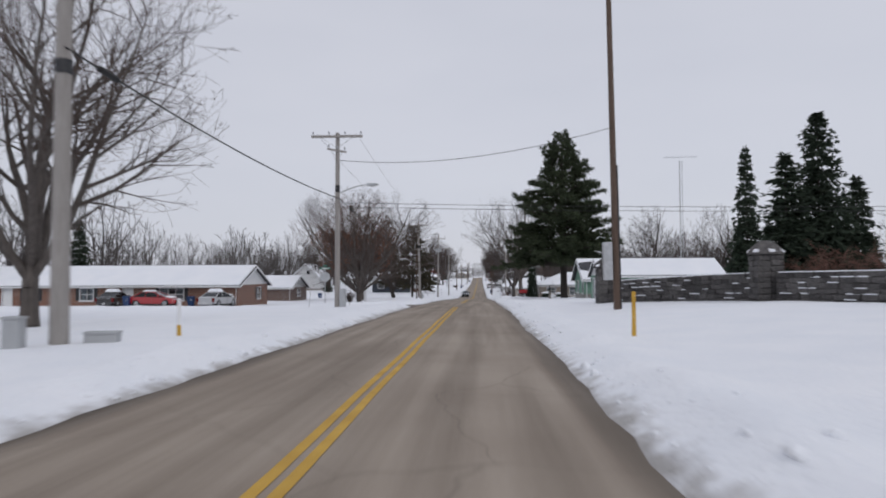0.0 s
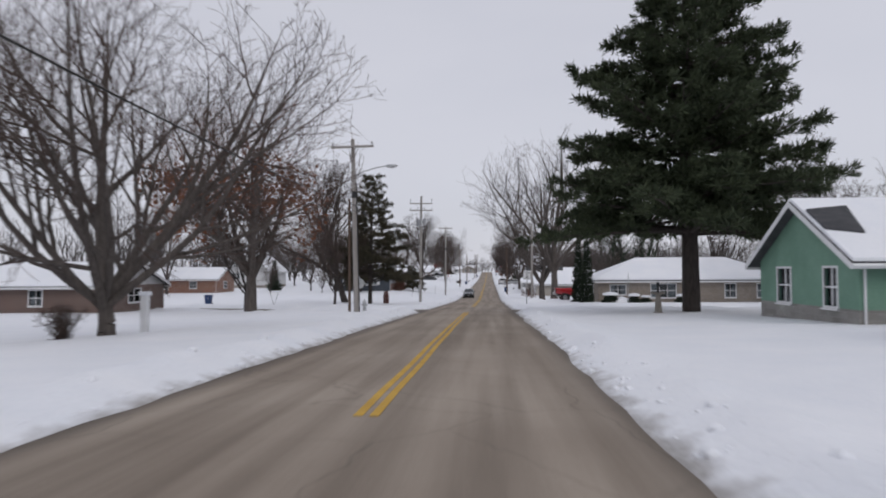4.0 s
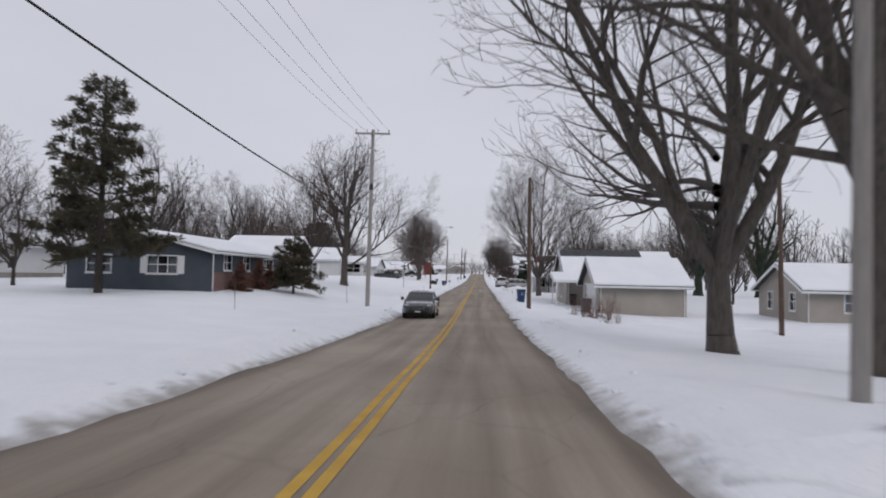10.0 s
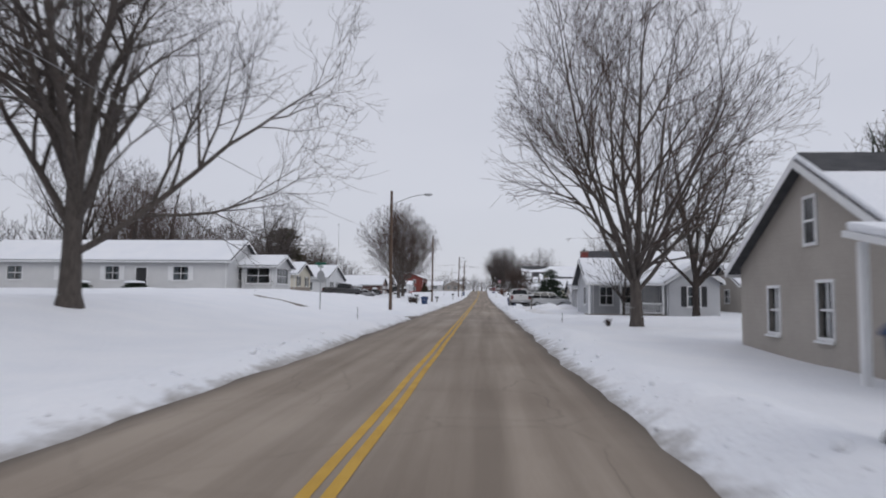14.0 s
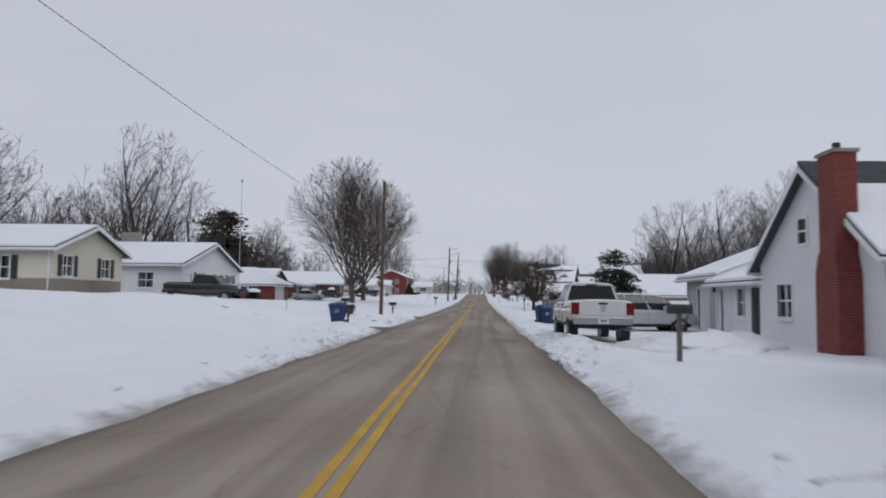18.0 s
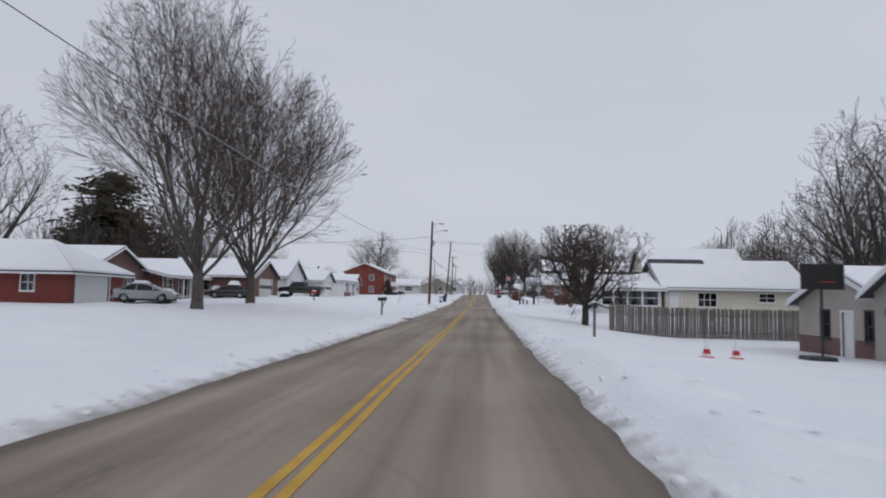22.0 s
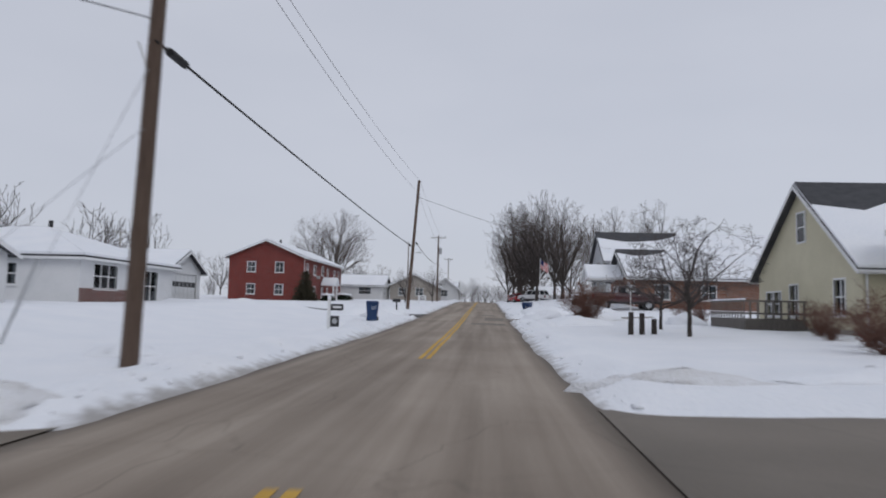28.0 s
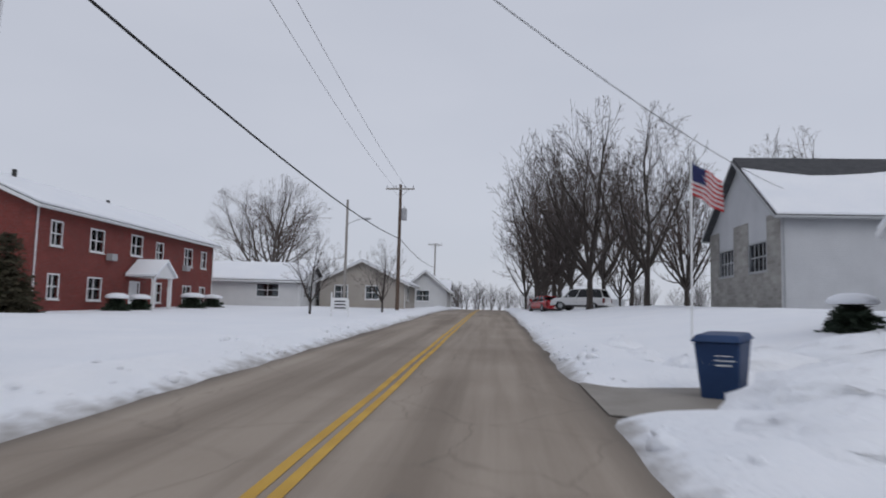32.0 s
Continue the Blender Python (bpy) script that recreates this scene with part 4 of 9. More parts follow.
def pine(seed, height, radius, m, base, boughs, trunk_r, tuft=0.2, lean=(0.0, 0.0), power=0.6, blades=9, step=0.34, sag=0.10):
    """Open pine: boughs with side shoots that carry tufts of long needles."""
    rg = np.random.RandomState(seed)
    wood = [((0, 0, -0.3), (lean[0] * 0.3, lean[1] * 0.3, height * 0.35), trunk_r * 1.15, trunk_r * 0.85), ((lean[0] * 0.3, lean[1] * 0.3, height * 0.35), (lean[0], lean[1], height * 0.97), trunk_r * 0.85, 0.04)]
    C, D = [], []
    for i in range(boughs):
        f = ((i + rg.rand()) / boughs) ** 1.15
        z = base + f * (height - base - 0.6)
        an = i * 2.4 + rg.uniform(-0.5, 0.5)
        L = radius * max(0.08, (1 - f) ** power) * rg.uniform(0.6, 1.08)
        t0 = rg.uniform(-0.12, 0.3) + 0.5 * f
        o = np.array((lean[0] * z / height, lean[1] * z / height, z))
        n = 7
        P = [o]
        for k in range(1, n + 1):
            q = k / n
            P.append(o + np.array((math.cos(an) * L * q + rg.normal(0, 0.05), math.sin(an) * L * q + rg.normal(0, 0.05), L * (t0 * q - sag * 2.2 * q * q * (1 - f)) + rg.normal(0, 0.05))))
        rb = 0.012 + 0.016 * L
        for k in range(n):
            wood.append((P[k], P[k + 1], rb * (1 - k / n) + 0.008, rb * (1 - (k + 1) / n) + 0.008))
        for c in range(int(L * 0.85 / step) + 2):
            q = 0.22 + 0.78 * rg.rand()
            k = min(n - 1, int(q * n))
            s = P[k] + (P[k + 1] - P[k]) * (q * n - k)
            a = an + rg.choice((-1, 1)) * rg.uniform(0.35, 1.1)
            ln = (0.35 + 0.28 * L * (1.15 - q)) * rg.uniform(0.6, 1.2)
            d = np.array((math.cos(a), math.sin(a), rg.uniform(-0.15, 0.4)))
            wood.append((s, s + d * ln, 0.012, 0.006))
            for e in range(int(ln / 0.16) + 2):
                C.append(s + d * ln * rg.uniform(0.2, 1.05) + rg.normal(0, 0.05, 3))
                D.append(d + (0, 0, 0.35))
    C, D = np.repeat(np.array(C), blades, 0), np.repeat(np.array(D), blades, 0)
    D = D + rg.normal(0, 0.75, D.shape)
    D /= np.linalg.norm(D, axis=1)[:, None]
    D *= tuft * rg.uniform(0.7, 1.25, (len(D), 1))
    E = np.cross(D, rg.normal(0, 1, D.shape))
    E = E / (np.linalg.norm(E, axis=1)[:, None] + 1e-6) * tuft * 0.075
    V = np.stack([C - E * 0.5, C + D * 0.6 - E, C + D, C + D * 0.6 + E], 1).reshape(-1, 3)
    F = np.arange(len(V)).reshape(-1, 4)
    v, f = tubes([(tuple(a), tuple(c), r0, r1) for a, c, r0, r1 in wood], 6)
    return [mesh_from("trunk", v, f, True, [bark_dark]), mesh_from("crown", V, F, False, [m])]


def plant_conifer(me, x, y, rz, s, label, name="spruce", sz=None):
    t = thing(name, x, y, ground_z(x, y) - 0.05, rz, label, "tree")
    t.scale = (s, s, sz or s)
    part("trunk", me[0], None, t)
    part("crown", me[1], None, t)
    if len(me) > 2:
        tagged(part("snow_clump", me[2], None, t), "caught snow", kind="stuff")
    return t


spruce_a = conifer(1, 19.3, 7.4, needle_m, 0.8, 44, 1.35, 0.22, 0.32, 1.15, power=0.8)
spruce_b = conifer(2, 17, 4.6, needle_m, 0.8, 32, 1.25, 0.3, 0.25, 1.05, power=0.8)
pine_big = pine(3, 22.8, 9.1, needle_pine, 4.4, 210, 0.46, 0.5, (-0.2, -0.2), 0.78, 6, 0.32, 0.05)
pine_rust = pine(4, 13.5, 4.4, needle_brown, 2.2, 78, 0.2, 0.33, (0.3, 0.2), 0.6, 8, 0.2, 0.06)
pine_thin = pine(5, 9.8, 3.3, needle_brown, 1.5, 60, 0.16, 0.34, (0, 0), 0.6, 8, 0.24, 0.05)
cypress = conifer(7, 7.4, 0.8, needle_m, 0.1, 56, 2.0, 0.06, 0.08, 0.3, 0.07, 0.42)
fir_round = conifer(8, 8.5, 3.9, needle_brown, 0.4, 30, 1.7, 0.12, 0.2, 0.75, power=0.42)
plant_conifer(spruce_b, 37.3, 73, 10, 0.8, "tall slim dark spruce behind the stone wall", sz=1.2)
plant_conifer(spruce_a, 52, 84, 80, 1.25, "tall broad dark spruce behind the stone wall", sz=1.45)
plant_conifer(spruce_b, 45.5, 80, 120, 1.6, "tall dark spruce behind the stone wall", sz=1.22)
plant_conifer(spruce_b, 58.5, 86, 150, 1.3, "dark spruce behind the stone wall", sz=1.1)
plant_conifer(spruce_b, -48, 62, 60, 0.62, "dark spruce behind the brick ranch house")
plant_conifer(pine_big, 13.0, 73.2, 0, 1.0, "large dark green pine with long boughs at a corner", name="pine_tree")
plant_conifer(pine_rust, -10.4, 101.6, 0, 1.0, "ragged pine with rusty green needles", name="pine_tree")
plant_conifer(pine_thin, -20.3, 149.8, 0, 1.32, "thin ragged pine with rusty needles on a lawn", name="pine_tree")
open_fir = pine(6, 4.7, 2.3, needle_brown, 0.6, 56, 0.09, 0.28, (0, 0), 0.7, 8, 0.2, 0.05)
plant_conifer(open_fir, -12.8, 163.7, 0, 1.0, "small open pine with brown-green boughs on a lawn", name="small_pine")
plant_conifer(cypress, 11.2, 102.6, 0, 0.84, "narrow columnar evergreen dusted with snow", name="columnar_evergreen")
plant_conifer(cypress, 11.0, 107.7, 70, 0.88, "narrow columnar evergreen dusted with snow", name="columnar_evergreen")
plant_conifer(fir_round, -34, 248.5, 40, 0.6, "rounded dark green conifer behind brick houses", name="conifer")
dome = conifer(18, 15.5, 8.0, needle_brown, 0.4, 46, 2.2, 0.12, 0.3, 0.95, power=0.4)
plant_conifer(dome, -60.2, 375, 90, 1.55, "broad dark rounded conifer behind brick houses", name="conifer", sz=1.28)
plant_conifer(spruce_b, 27.0, 145.5, 40, 0.42, "small dark spruce behind a driveway")
plant_conifer(spruce_b, -38.4, 160, 70, 0.34, "small dark spruce before a cream house")
plant_conifer(fir_round, -20.2, 424.5, 0, 0.42, "small rounded evergreen beside the brick apartment house", name="conifer")
holly = conifer(9, 5.4, 3.2, needle_m, 0.2, 30, 2.2, 0.15, 0.1, 0.34, 0.03, 0.42)
plant_conifer(holly, 11.0, 263.2, 0, 0.92, "dense dark evergreen bush topped with snow", name="evergreen_bush")


# ---- houses ----
def loft(k, rings):
    n = len(rings[0])
    o = len(k.v)
    for r in rings:
        k.v += r
    for i in range(len(rings) - 1):
        for j in range(n):
            k.f.append((o + i * n + j, o + i * n + (j + 1) % n, o + (i + 1) * n + (j + 1) % n, o + (i + 1) * n + j))
    k.f += [tuple(range(o + n - 1, o - 1, -1)), tuple(range(o + (len(rings) - 1) * n, o + len(rings) * n))]
    return k


def cells(k, side, P, u0, u1, z0, z1, holes, th=0.2):
    """One straight wall with real openings, in boxes."""
    holes = [h for h in holes if h[2] < z1 and h[3] > z0]
    us = sorted({u0, u1, *[min(max(h[0], u0), u1) for h in holes], *[min(max(h[1], u0), u1) for h in holes]})
    zs = sorted({z0, z1, *[h[2] for h in holes if h[2] > z0], *[h[3] for h in holes if h[3] < z1]})
    for a, b in zip(us, us[1:]):
        for c, d in zip(zs, zs[1:]):
            m, n = (a + b) / 2, (c + d) / 2
            if any(h[0] < m < h[1] and h[2] < n < h[3] for h in holes):
                continue
            if side in "sn":
                y = (P, P + th) if side == "s" else (P - th, P)
                k.box(a, b, *y, c, d)
            else:
                x = (P, P + th) if side == "w" else (P - th, P)
                k.box(*x, a, b, c, d)


def wbox(side, P, a, b, d0, d1, z0, z1):
    """A box on a wall, from d0 to d1 outward of its face."""
    k = Kit()
    if side == "s":
        return k.box(a, b, P - d1, P - d0, z0, z1)
    if side == "n":
        return k.box(a, b, P + d0, P + d1, z0, z1)
    if side == "w":
        return k.box(P - d1, P - d0, a, b, z0, z1)
    return k.box(P + d0, P + d1, a, b, z0, z1)


def merge(*ks):
    out = Kit()
    for k in ks:
        o = len(out.v)
        out.v += k.v
        out.f += [tuple(i + o for i in q) for q in k.f]
    return out


def rim(side, P, a, b, z0, z1, w, d0, d1):
    return merge(wbox(side, P, a - w, b + w, d0, d1, z1, z1 + w), wbox(side, P, a - w, b + w, d0, d1, z0 - w, z0), wbox(side, P, a - w, a, d0, d1, z0, z1), wbox(side, P, b, b + w, d0, d1, z0, z1))


def fit_window(h, side, P, a, b, z0, z1, trim, shutter=None, curtain=True, bars=1, across=1, proud=False):
    if proud:
        win = part("window", rim(side, P, a, b, z0, z1, 0.08, 0.003, 0.06), trim, h)
        part("pane", wbox(side, P, a, b, 0.004, 0.02, z0, z1), dark_pane, win)
        part("glazing_bar", wbox(side, P, a, b, 0.021, 0.045, (z0 + z1) / 2 - 0.03, (z0 + z1) / 2 + 0.03), trim, win)
        return win
    win = part("window", rim(side, P, a, b, z0, z1, 0.08, -0.05, 0.035), trim, h)
    part("pane", wbox(side, P, a, b, -0.10, -0.085, z0, z1), glass_m, win).visible_shadow = False
    for i in range(1, bars + 1):
        u = a + (b - a) * i / (bars + 1)
        part("glazing_bar", wbox(side, P, u - 0.025, u + 0.025, -0.08, -0.03, z0, z1), trim, win)
    for i in range(1, across + 1):
        z = z0 + (z1 - z0) * i / (across + 1)
        part("glazing_bar", wbox(side, P, a, b, -0.08, -0.035, z - 0.03, z + 0.03), trim, win)
    part("sill", wbox(side, P, a - 0.12, b + 0.12, 0.036, 0.1, z0 - 0.14, z0 - 0.085), trim, win)
    if curtain:
        for c0, c1 in ((a, a + (b - a) * 0.3), (b - (b - a) * 0.3, b)):
            part("curtain", wbox(side, P, c0, c1, -0.2, -0.16, z0, z1), curtain_m, win)
    if shutter:
        w = 0.38
        for s in (a - 0.1 - w, b + 0.1):
            part("shutter", merge(wbox(side, P, s, s + w, 0.0, 0.045, z0 - 0.05, z1 + 0.05), *[wbox(side, P, s + 0.05, s + w - 0.05, 0.045, 0.06, z0 + 0.08 + i * 0.16, z0 + 0.16 + i * 0.16) for i in range(int((z1 - z0) / 0.16) - 1)]), shutter, win)
    return win


def fit_door(h, side, P, a, b, z1, m, trim):
    dr = part("door", wbox(side, P, a, b, -0.12, -0.07, 0, z1), m, h)
    part("door_frame", merge(wbox(side, P, a - 0.1, a, -0.05, 0.04, 0, z1 + 0.1), wbox(side, P, b, b + 0.1, -0.05, 0.04, 0, z1 + 0.1), wbox(side, P, a, b, -0.05, 0.04, z1, z1 + 0.1)), trim, dr)
    for i in (0, 1):
        for z0 in (0.2, 1.1):
            part("panel", wbox(side, P, a + 0.12 + i * (b - a) / 2, a + (b - a) / 2 - 0.08 + i * (b - a) / 2, -0.07, -0.055, z0, z0 + 0.75), m, dr)
    part("handle", wbox(side, P, b - 0.12, b - 0.07, -0.055, 0.0, 0.95, 1.05), steel_m, dr)


def fit_garage_door(h, side, P, a, b, z1, m, lights=True):
    dr = part("garage_door", wbox(side, P, a, b, -0.14, -0.08, 0, z1), m, h)
    rows = 4
    for i in range(rows):
        z = z1 * i / rows
        n = max(3, int((b - a) / 0.7))
        for j in range(n):
            u = a + (b - a) * j / n
            part("panel", wbox(side, P, u + 0.06, u + (b - a) / n - 0.06, -0.08, -0.062, z + 0.07, z + z1 / rows - 0.07), dark_trim if lights and i == rows - 2 else m, dr)
    part("door_frame", merge(wbox(side, P, a - 0.12, a, -0.05, 0.04, 0, z1 + 0.12), wbox(side, P, b, b + 0.12, -0.05, 0.04, 0, z1 + 0.12), wbox(side, P, a, b, -0.05, 0.04, z1, z1 + 0.12)), white_trim, dr)


def house(label, x0, x1, y0, y1, wall_h, ridge_h, axis, wm, z=None, openings=(), trim=None, roof=None, gable=None, over=0.45, cover=1.0, base_m=None, base_h=0.0, hip=False, name="house", bare=(), snow=0.16, shutters=None, sink=0.25, ridge_at=0.5, base_sides="swen"):
    """A house on the ground: walls with openings, floor, roof boards with their snow, fascia and gutters.
    axis: the way the ridge runs. openings: side, kind, start, end, bottom, top and options, along the wall from its south or west end."""
    trim, roof, gable = trim or white_trim, roof or shingle_m, gable or wm
    cx, cy = (x0 + x1) / 2, (y0 + y1) / 2
    if z is None:
        z = min(float(soil(x, y)) for x in (x0, cx, x1) for y in (y0, y1)) + 0.12
    h = thing(name, cx, cy, z, 0, label, "house")
    a0, a1, b0, b1 = x0 - cx, x1 - cx, y0 - cy, y1 - cy
    plane = {"s": b0, "n": b1, "w": a0, "e": a1}
    for side in "swen":
        lo, hi = (a0, a1) if side in "sn" else (b0 + 0.2, b1 - 0.2)
        org = a0 if side in "sn" else b0
        holes = [(org + o[2], org + o[3], o[4], o[5]) for o in openings if o[0] == side]
        k = Kit()
        if base_m and side in base_sides:
            cells(k, side, plane[side], lo, hi, base_h, wall_h, holes)
            kb = Kit()
            cells(kb, side, plane[side], lo, hi, -sink - 0.6, base_h, holes)
            part("wall_base", kb, base_m, h, "brick lower wall", weld=True)
        else:
            cells(k, side, plane[side], lo, hi, -sink - 0.6, wall_h, holes)
        part("wall", k, wm, h, weld=True)
        for o in openings:
            if o[0] != side:
                continue
            opt = o[6] if len(o) > 6 else {}
            a, b = org + o[2], org + o[3]
            if o[1] == "win":
                fit_window(h, side, plane[side], a, b, o[4], o[5], opt.get("trim", trim), opt.get("shutter", shutters), opt.get("curtain", True), opt.get("bars", 1), opt.get("across", 1), o[5] > wall_h)
            elif o[1] == "door":
                fit_door(h, side, plane[side], a, b, o[5], opt.get("m", white_paint), trim)
            elif o[1] == "garage":
                fit_garage_door(h, side, plane[side], a, b, o[5], opt.get("m", white_paint), opt.get("lights", True))
    part("house_floor", Kit().box(a0 + 0.2, a1 - 0.2, b0 + 0.2, b1 - 0.2, -0.2, -0.05), inside_m, h)
    part("partition", Kit().box(-0.08, 0.08, b0 + 0.21, b1 - 0.21, -0.05, wall_h).box(a0 + 0.21, a1 - 0.21, -0.08, 0.08, -0.05, wall_h - 0.01), inside_m, h)
    o = over
    rf, sn, fa = Kit(), Kit(), Kit()
    th = 0.1

    def slope(p, q, r, s):
        rf.slab((p, q, r, s), th)
        c = [(Vector(t)) for t in (p, q, r, s)]
        m = sum(c, Vector()) / 4
        c = [m + (t - m) * 0.992 + Vector((0, 0, th + 0.003)) for t in c]
        sn.slab([tuple(t) for t in c], snow)

    if hip:
        half = min(a1 - a0, b1 - b0) / 2 + o
        e = wall_h - (ridge_h - wall_h) * o / (half - o)
        A0, A1, B0, B1 = a0 - o, a1 + o, b0 - o, b1 + o
        if axis == "x":
            r0, r1 = (A0 + half, 0, ridge_h), (A1 - half, 0, ridge_h)
            slope((A0, B0, e), (A1, B0, e), r1, r0)
            slope((A1, B1, e), (A0, B1, e), r0, r1)
            slope((A0, B1, e), (A0, B0, e), r0, (r0[0] + 0.01, r0[1] + 0.01, r0[2]))
            slope((A1, B0, e), (A1, B1, e), r1, (r1[0] - 0.01, r1[1] - 0.01, r1[2]))
        else:
            r0, r1 = (0, B0 + half, ridge_h), (0, B1 - half, ridge_h)
            slope((A1, B0, e), (A1, B1, e), r1, r0)
            slope((A0, B1, e), (A0, B0, e), r0, r1)
            slope((A0, B0, e), (A1, B0, e), r0, (r0[0] + 0.01, r0[1] + 0.01, r0[2]))
            slope((A1, B1, e), (A0, B1, e), r1, (r1[0] - 0.01, r1[1] - 0.01, r1[2]))
        for p in ((A0, A1, B0, B0 + 0.03), (A0, A1, B1 - 0.03, B1), (A0, A0 + 0.03, B0 + 0.03, B1 - 0.03), (A1 - 0.03, A1, B0 + 0.03, B1 - 0.03)):
            fa.box(*p, e - 0.14, e - 0.004)
        fa.box(A0 + 0.03, A1 - 0.03, B0 + 0.03, b0, e - 0.1, e - 0.07).box(A0 + 0.03, A1 - 0.03, b1, B1 - 0.03, e - 0.1, e - 0.07).box(A0 + 0.03, a0, b0, b1, e - 0.1, e - 0.07).box(a1, A1 - 0.03, b0, b1, e - 0.1, e - 0.07)
    else:
        wide = (b1 - b0) if axis == "x" else (a1 - a0)
        lo_ = b0 if axis == "x" else a0
        rp = lo_ + wide * ridge_at
        tn0, tn1 = (ridge_h - wall_h) / (wide * ridge_at), (ridge_h - wall_h) / (wide * (1 - ridge_at))
        e0, e1 = wall_h - tn0 * o, wall_h - tn1 * o
        if axis == "x":
            L0, L1 = a0 - o, a1 + o
            slope((L0, b0 - o, e0), (L1, b0 - o, e0), (L1, rp, ridge_h), (L0, rp, ridge_h))
            slope((L1, b1 + o, e1), (L0, b1 + o, e1), (L0, rp, ridge_h), (L1, rp, ridge_h))
            for w, s in ((a0, 1), (a1 - 0.2, 1)):
                part("gable", Kit().prism([(b0, wall_h), (b1, wall_h), (rp, ridge_h)], "x", w, w + 0.2), gable, h)
            fa.box(L0, L1, b0 - o - 0.03, b0 - o, e0 - 0.1, e0 + 0.07).box(L0, L1, b1 + o, b1 + o + 0.03, e1 - 0.1, e1 + 0.07)
            for w in (L0 - 0.03, L1):
                fa.prism([(b0 - o, e0 - 0.1), (rp, ridge_h - 0.1), (rp, ridge_h + th - 0.004), (b0 - o, e0 + th - 0.004)], "x", w, w + 0.03)
                fa.prism([(b1 + o, e1 - 0.1), (rp, ridge_h - 0.1), (rp, ridge_h + th - 0.004), (b1 + o, e1 + th - 0.004)], "x", w, w + 0.03)
            gut = Kit().tube((L0, b0 - o - 0.08, e0 + 0.0), (L1, b0 - o - 0.08, e0 + 0.0), 0.06, 0.06, 6)
            dsp = Kit().tube((a1 - 0.15, b0 - 0.06, e0), (a1 - 0.15, b0 - 0.06, 0), 0.04, 0.04, 6).tube((a0 + 0.15, b0 - 0.06, e0), (a0 + 0.15, b0 - 0.06, 0), 0.04, 0.04, 6)
        else:
            L0, L1 = b0 - o, b1 + o
            slope((a0 - o, L1, e0), (a0 - o, L0, e0), (rp, L0, ridge_h), (rp, L1, ridge_h))
            slope((a1 + o, L0, e1), (a1 + o, L1, e1), (rp, L1, ridge_h), (rp, L0, ridge_h))
            for w in (b0, b1 - 0.2):
                part("gable", Kit().prism([(a0, wall_h), (a1, wall_h), (rp, ridge_h)], "y", w, w + 0.2), gable, h)
            fa.box(a0 - o - 0.03, a0 - o, L0, L1, e0 - 0.1, e0 + 0.07).box(a1 + o, a1 + o + 0.03, L0, L1, e1 - 0.1, e1 + 0.07)
            for w in (L0 - 0.03, L1):
                fa.prism([(a0 - o, e0 - 0.1), (rp, ridge_h - 0.1), (rp, ridge_h + th - 0.004), (a0 - o, e0 + th - 0.004)], "y", w, w + 0.03)
                fa.prism([(a1 + o, e1 - 0.1), (rp, ridge_h - 0.1), (rp, ridge_h + th - 0.004), (a1 + o, e1 + th - 0.004)], "y", w, w + 0.03)
            sx_, oo, ee = (a1, 1, e1) if cx < 0 else (a0, -1, e0)
            gut = Kit().tube((sx_ + oo * (o + 0.08), L0, ee), (sx_ + oo * (o + 0.08), L1, ee), 0.06, 0.06, 6)
            dsp = Kit().tube((sx_ + oo * 0.06, b0 + 0.15, ee), (sx_ + oo * 0.06, b0 + 0.15, 0), 0.04, 0.04, 6).tube((sx_ + oo * 0.06, b1 - 0.15, ee), (sx_ + oo * 0.06, b1 - 0.15, 0), 0.04, 0.04, 6)
        part("gutter", gut, trim, h)
        boards(dsp, "downspout", trim, h)
    rp_ = part("roof", rf, roof, h)
    part("roof_snow", sn, snow_m, rp_, "smooth snow on the roof", bevel=0.05)
    boards(fa, "fascia", trim, rp_)
    return h


def boards(kit, name, m, parent):
    """Each separate piece of a kit as a part of its own."""
    lead = list(range(len(kit.v)))

    def top(i):
        while lead[i] != i:
            i = lead[i]
        return i

    for q in kit.f:
        r = top(q[0])
        for i in q[1:]:
            lead[top(i)] = r
    sets = {}
    for q in kit.f:
        sets.setdefault(top(q[0]), []).append(q)
    for faces in sets.values():
        ids = sorted({i for q in faces for i in q})
        at = {i: n for n, i in enumerate(ids)}
        k = Kit()
        k.v = [kit.v[i] for i in ids]
        k.f = [tuple(at[i] for i in q) for q in faces]
        part(name, k, m, parent)


def roof_patch(h, pts, th=0.3, m=None):
    part("bare_patch", Kit().slab(pts, th), m or shingle_m, h, "dark shingles where snow slid off", bevel=0.02)


def slid_patch(h, x0, x1, ridge, tn, deep, n=9):
    """Bare shingles along the ridge where the snow slid off, with a curved lower edge."""
    rows = []
    for i in range(n + 1):
        x = x0 + (x1 - x0) * i / n
        d = deep * math.sqrt(max(0.04, 1 - (i / n) ** 2.4)) * (0.55 + 0.45 * min(1.0, i / (0.35 * n)))
        rows.append([(x, -d, ridge - tn * d + 0.1), (x, -d, ridge - tn * d + 0.3), (x, -0.02, ridge + 0.29), (x, -0.02, ridge + 0.09)])
    k = loft(Kit(), rows)
    part("bare_patch", k, shingle_m, h, "dark shingles where snow slid off")


def chimney(h, x, y, z0, z1, w, d, m, cap=True):
    c = part("chimney", Kit().box(x - w / 2, x + w / 2, y - d / 2, y + d / 2, z0, z1), m, h)
    if cap:
        part("chimney_cap", Kit().box(x - w / 2 - 0.06, x + w / 2 + 0.06, y - d / 2 - 0.06, y + d / 2 + 0.06, z1, z1 + 0.1), concrete_m, c)
        part("flue", Kit().tube((x, y, z1 + 0.1), (x, y, z1 + 0.35), 0.11, 0.11, 10), dark_metal, c)


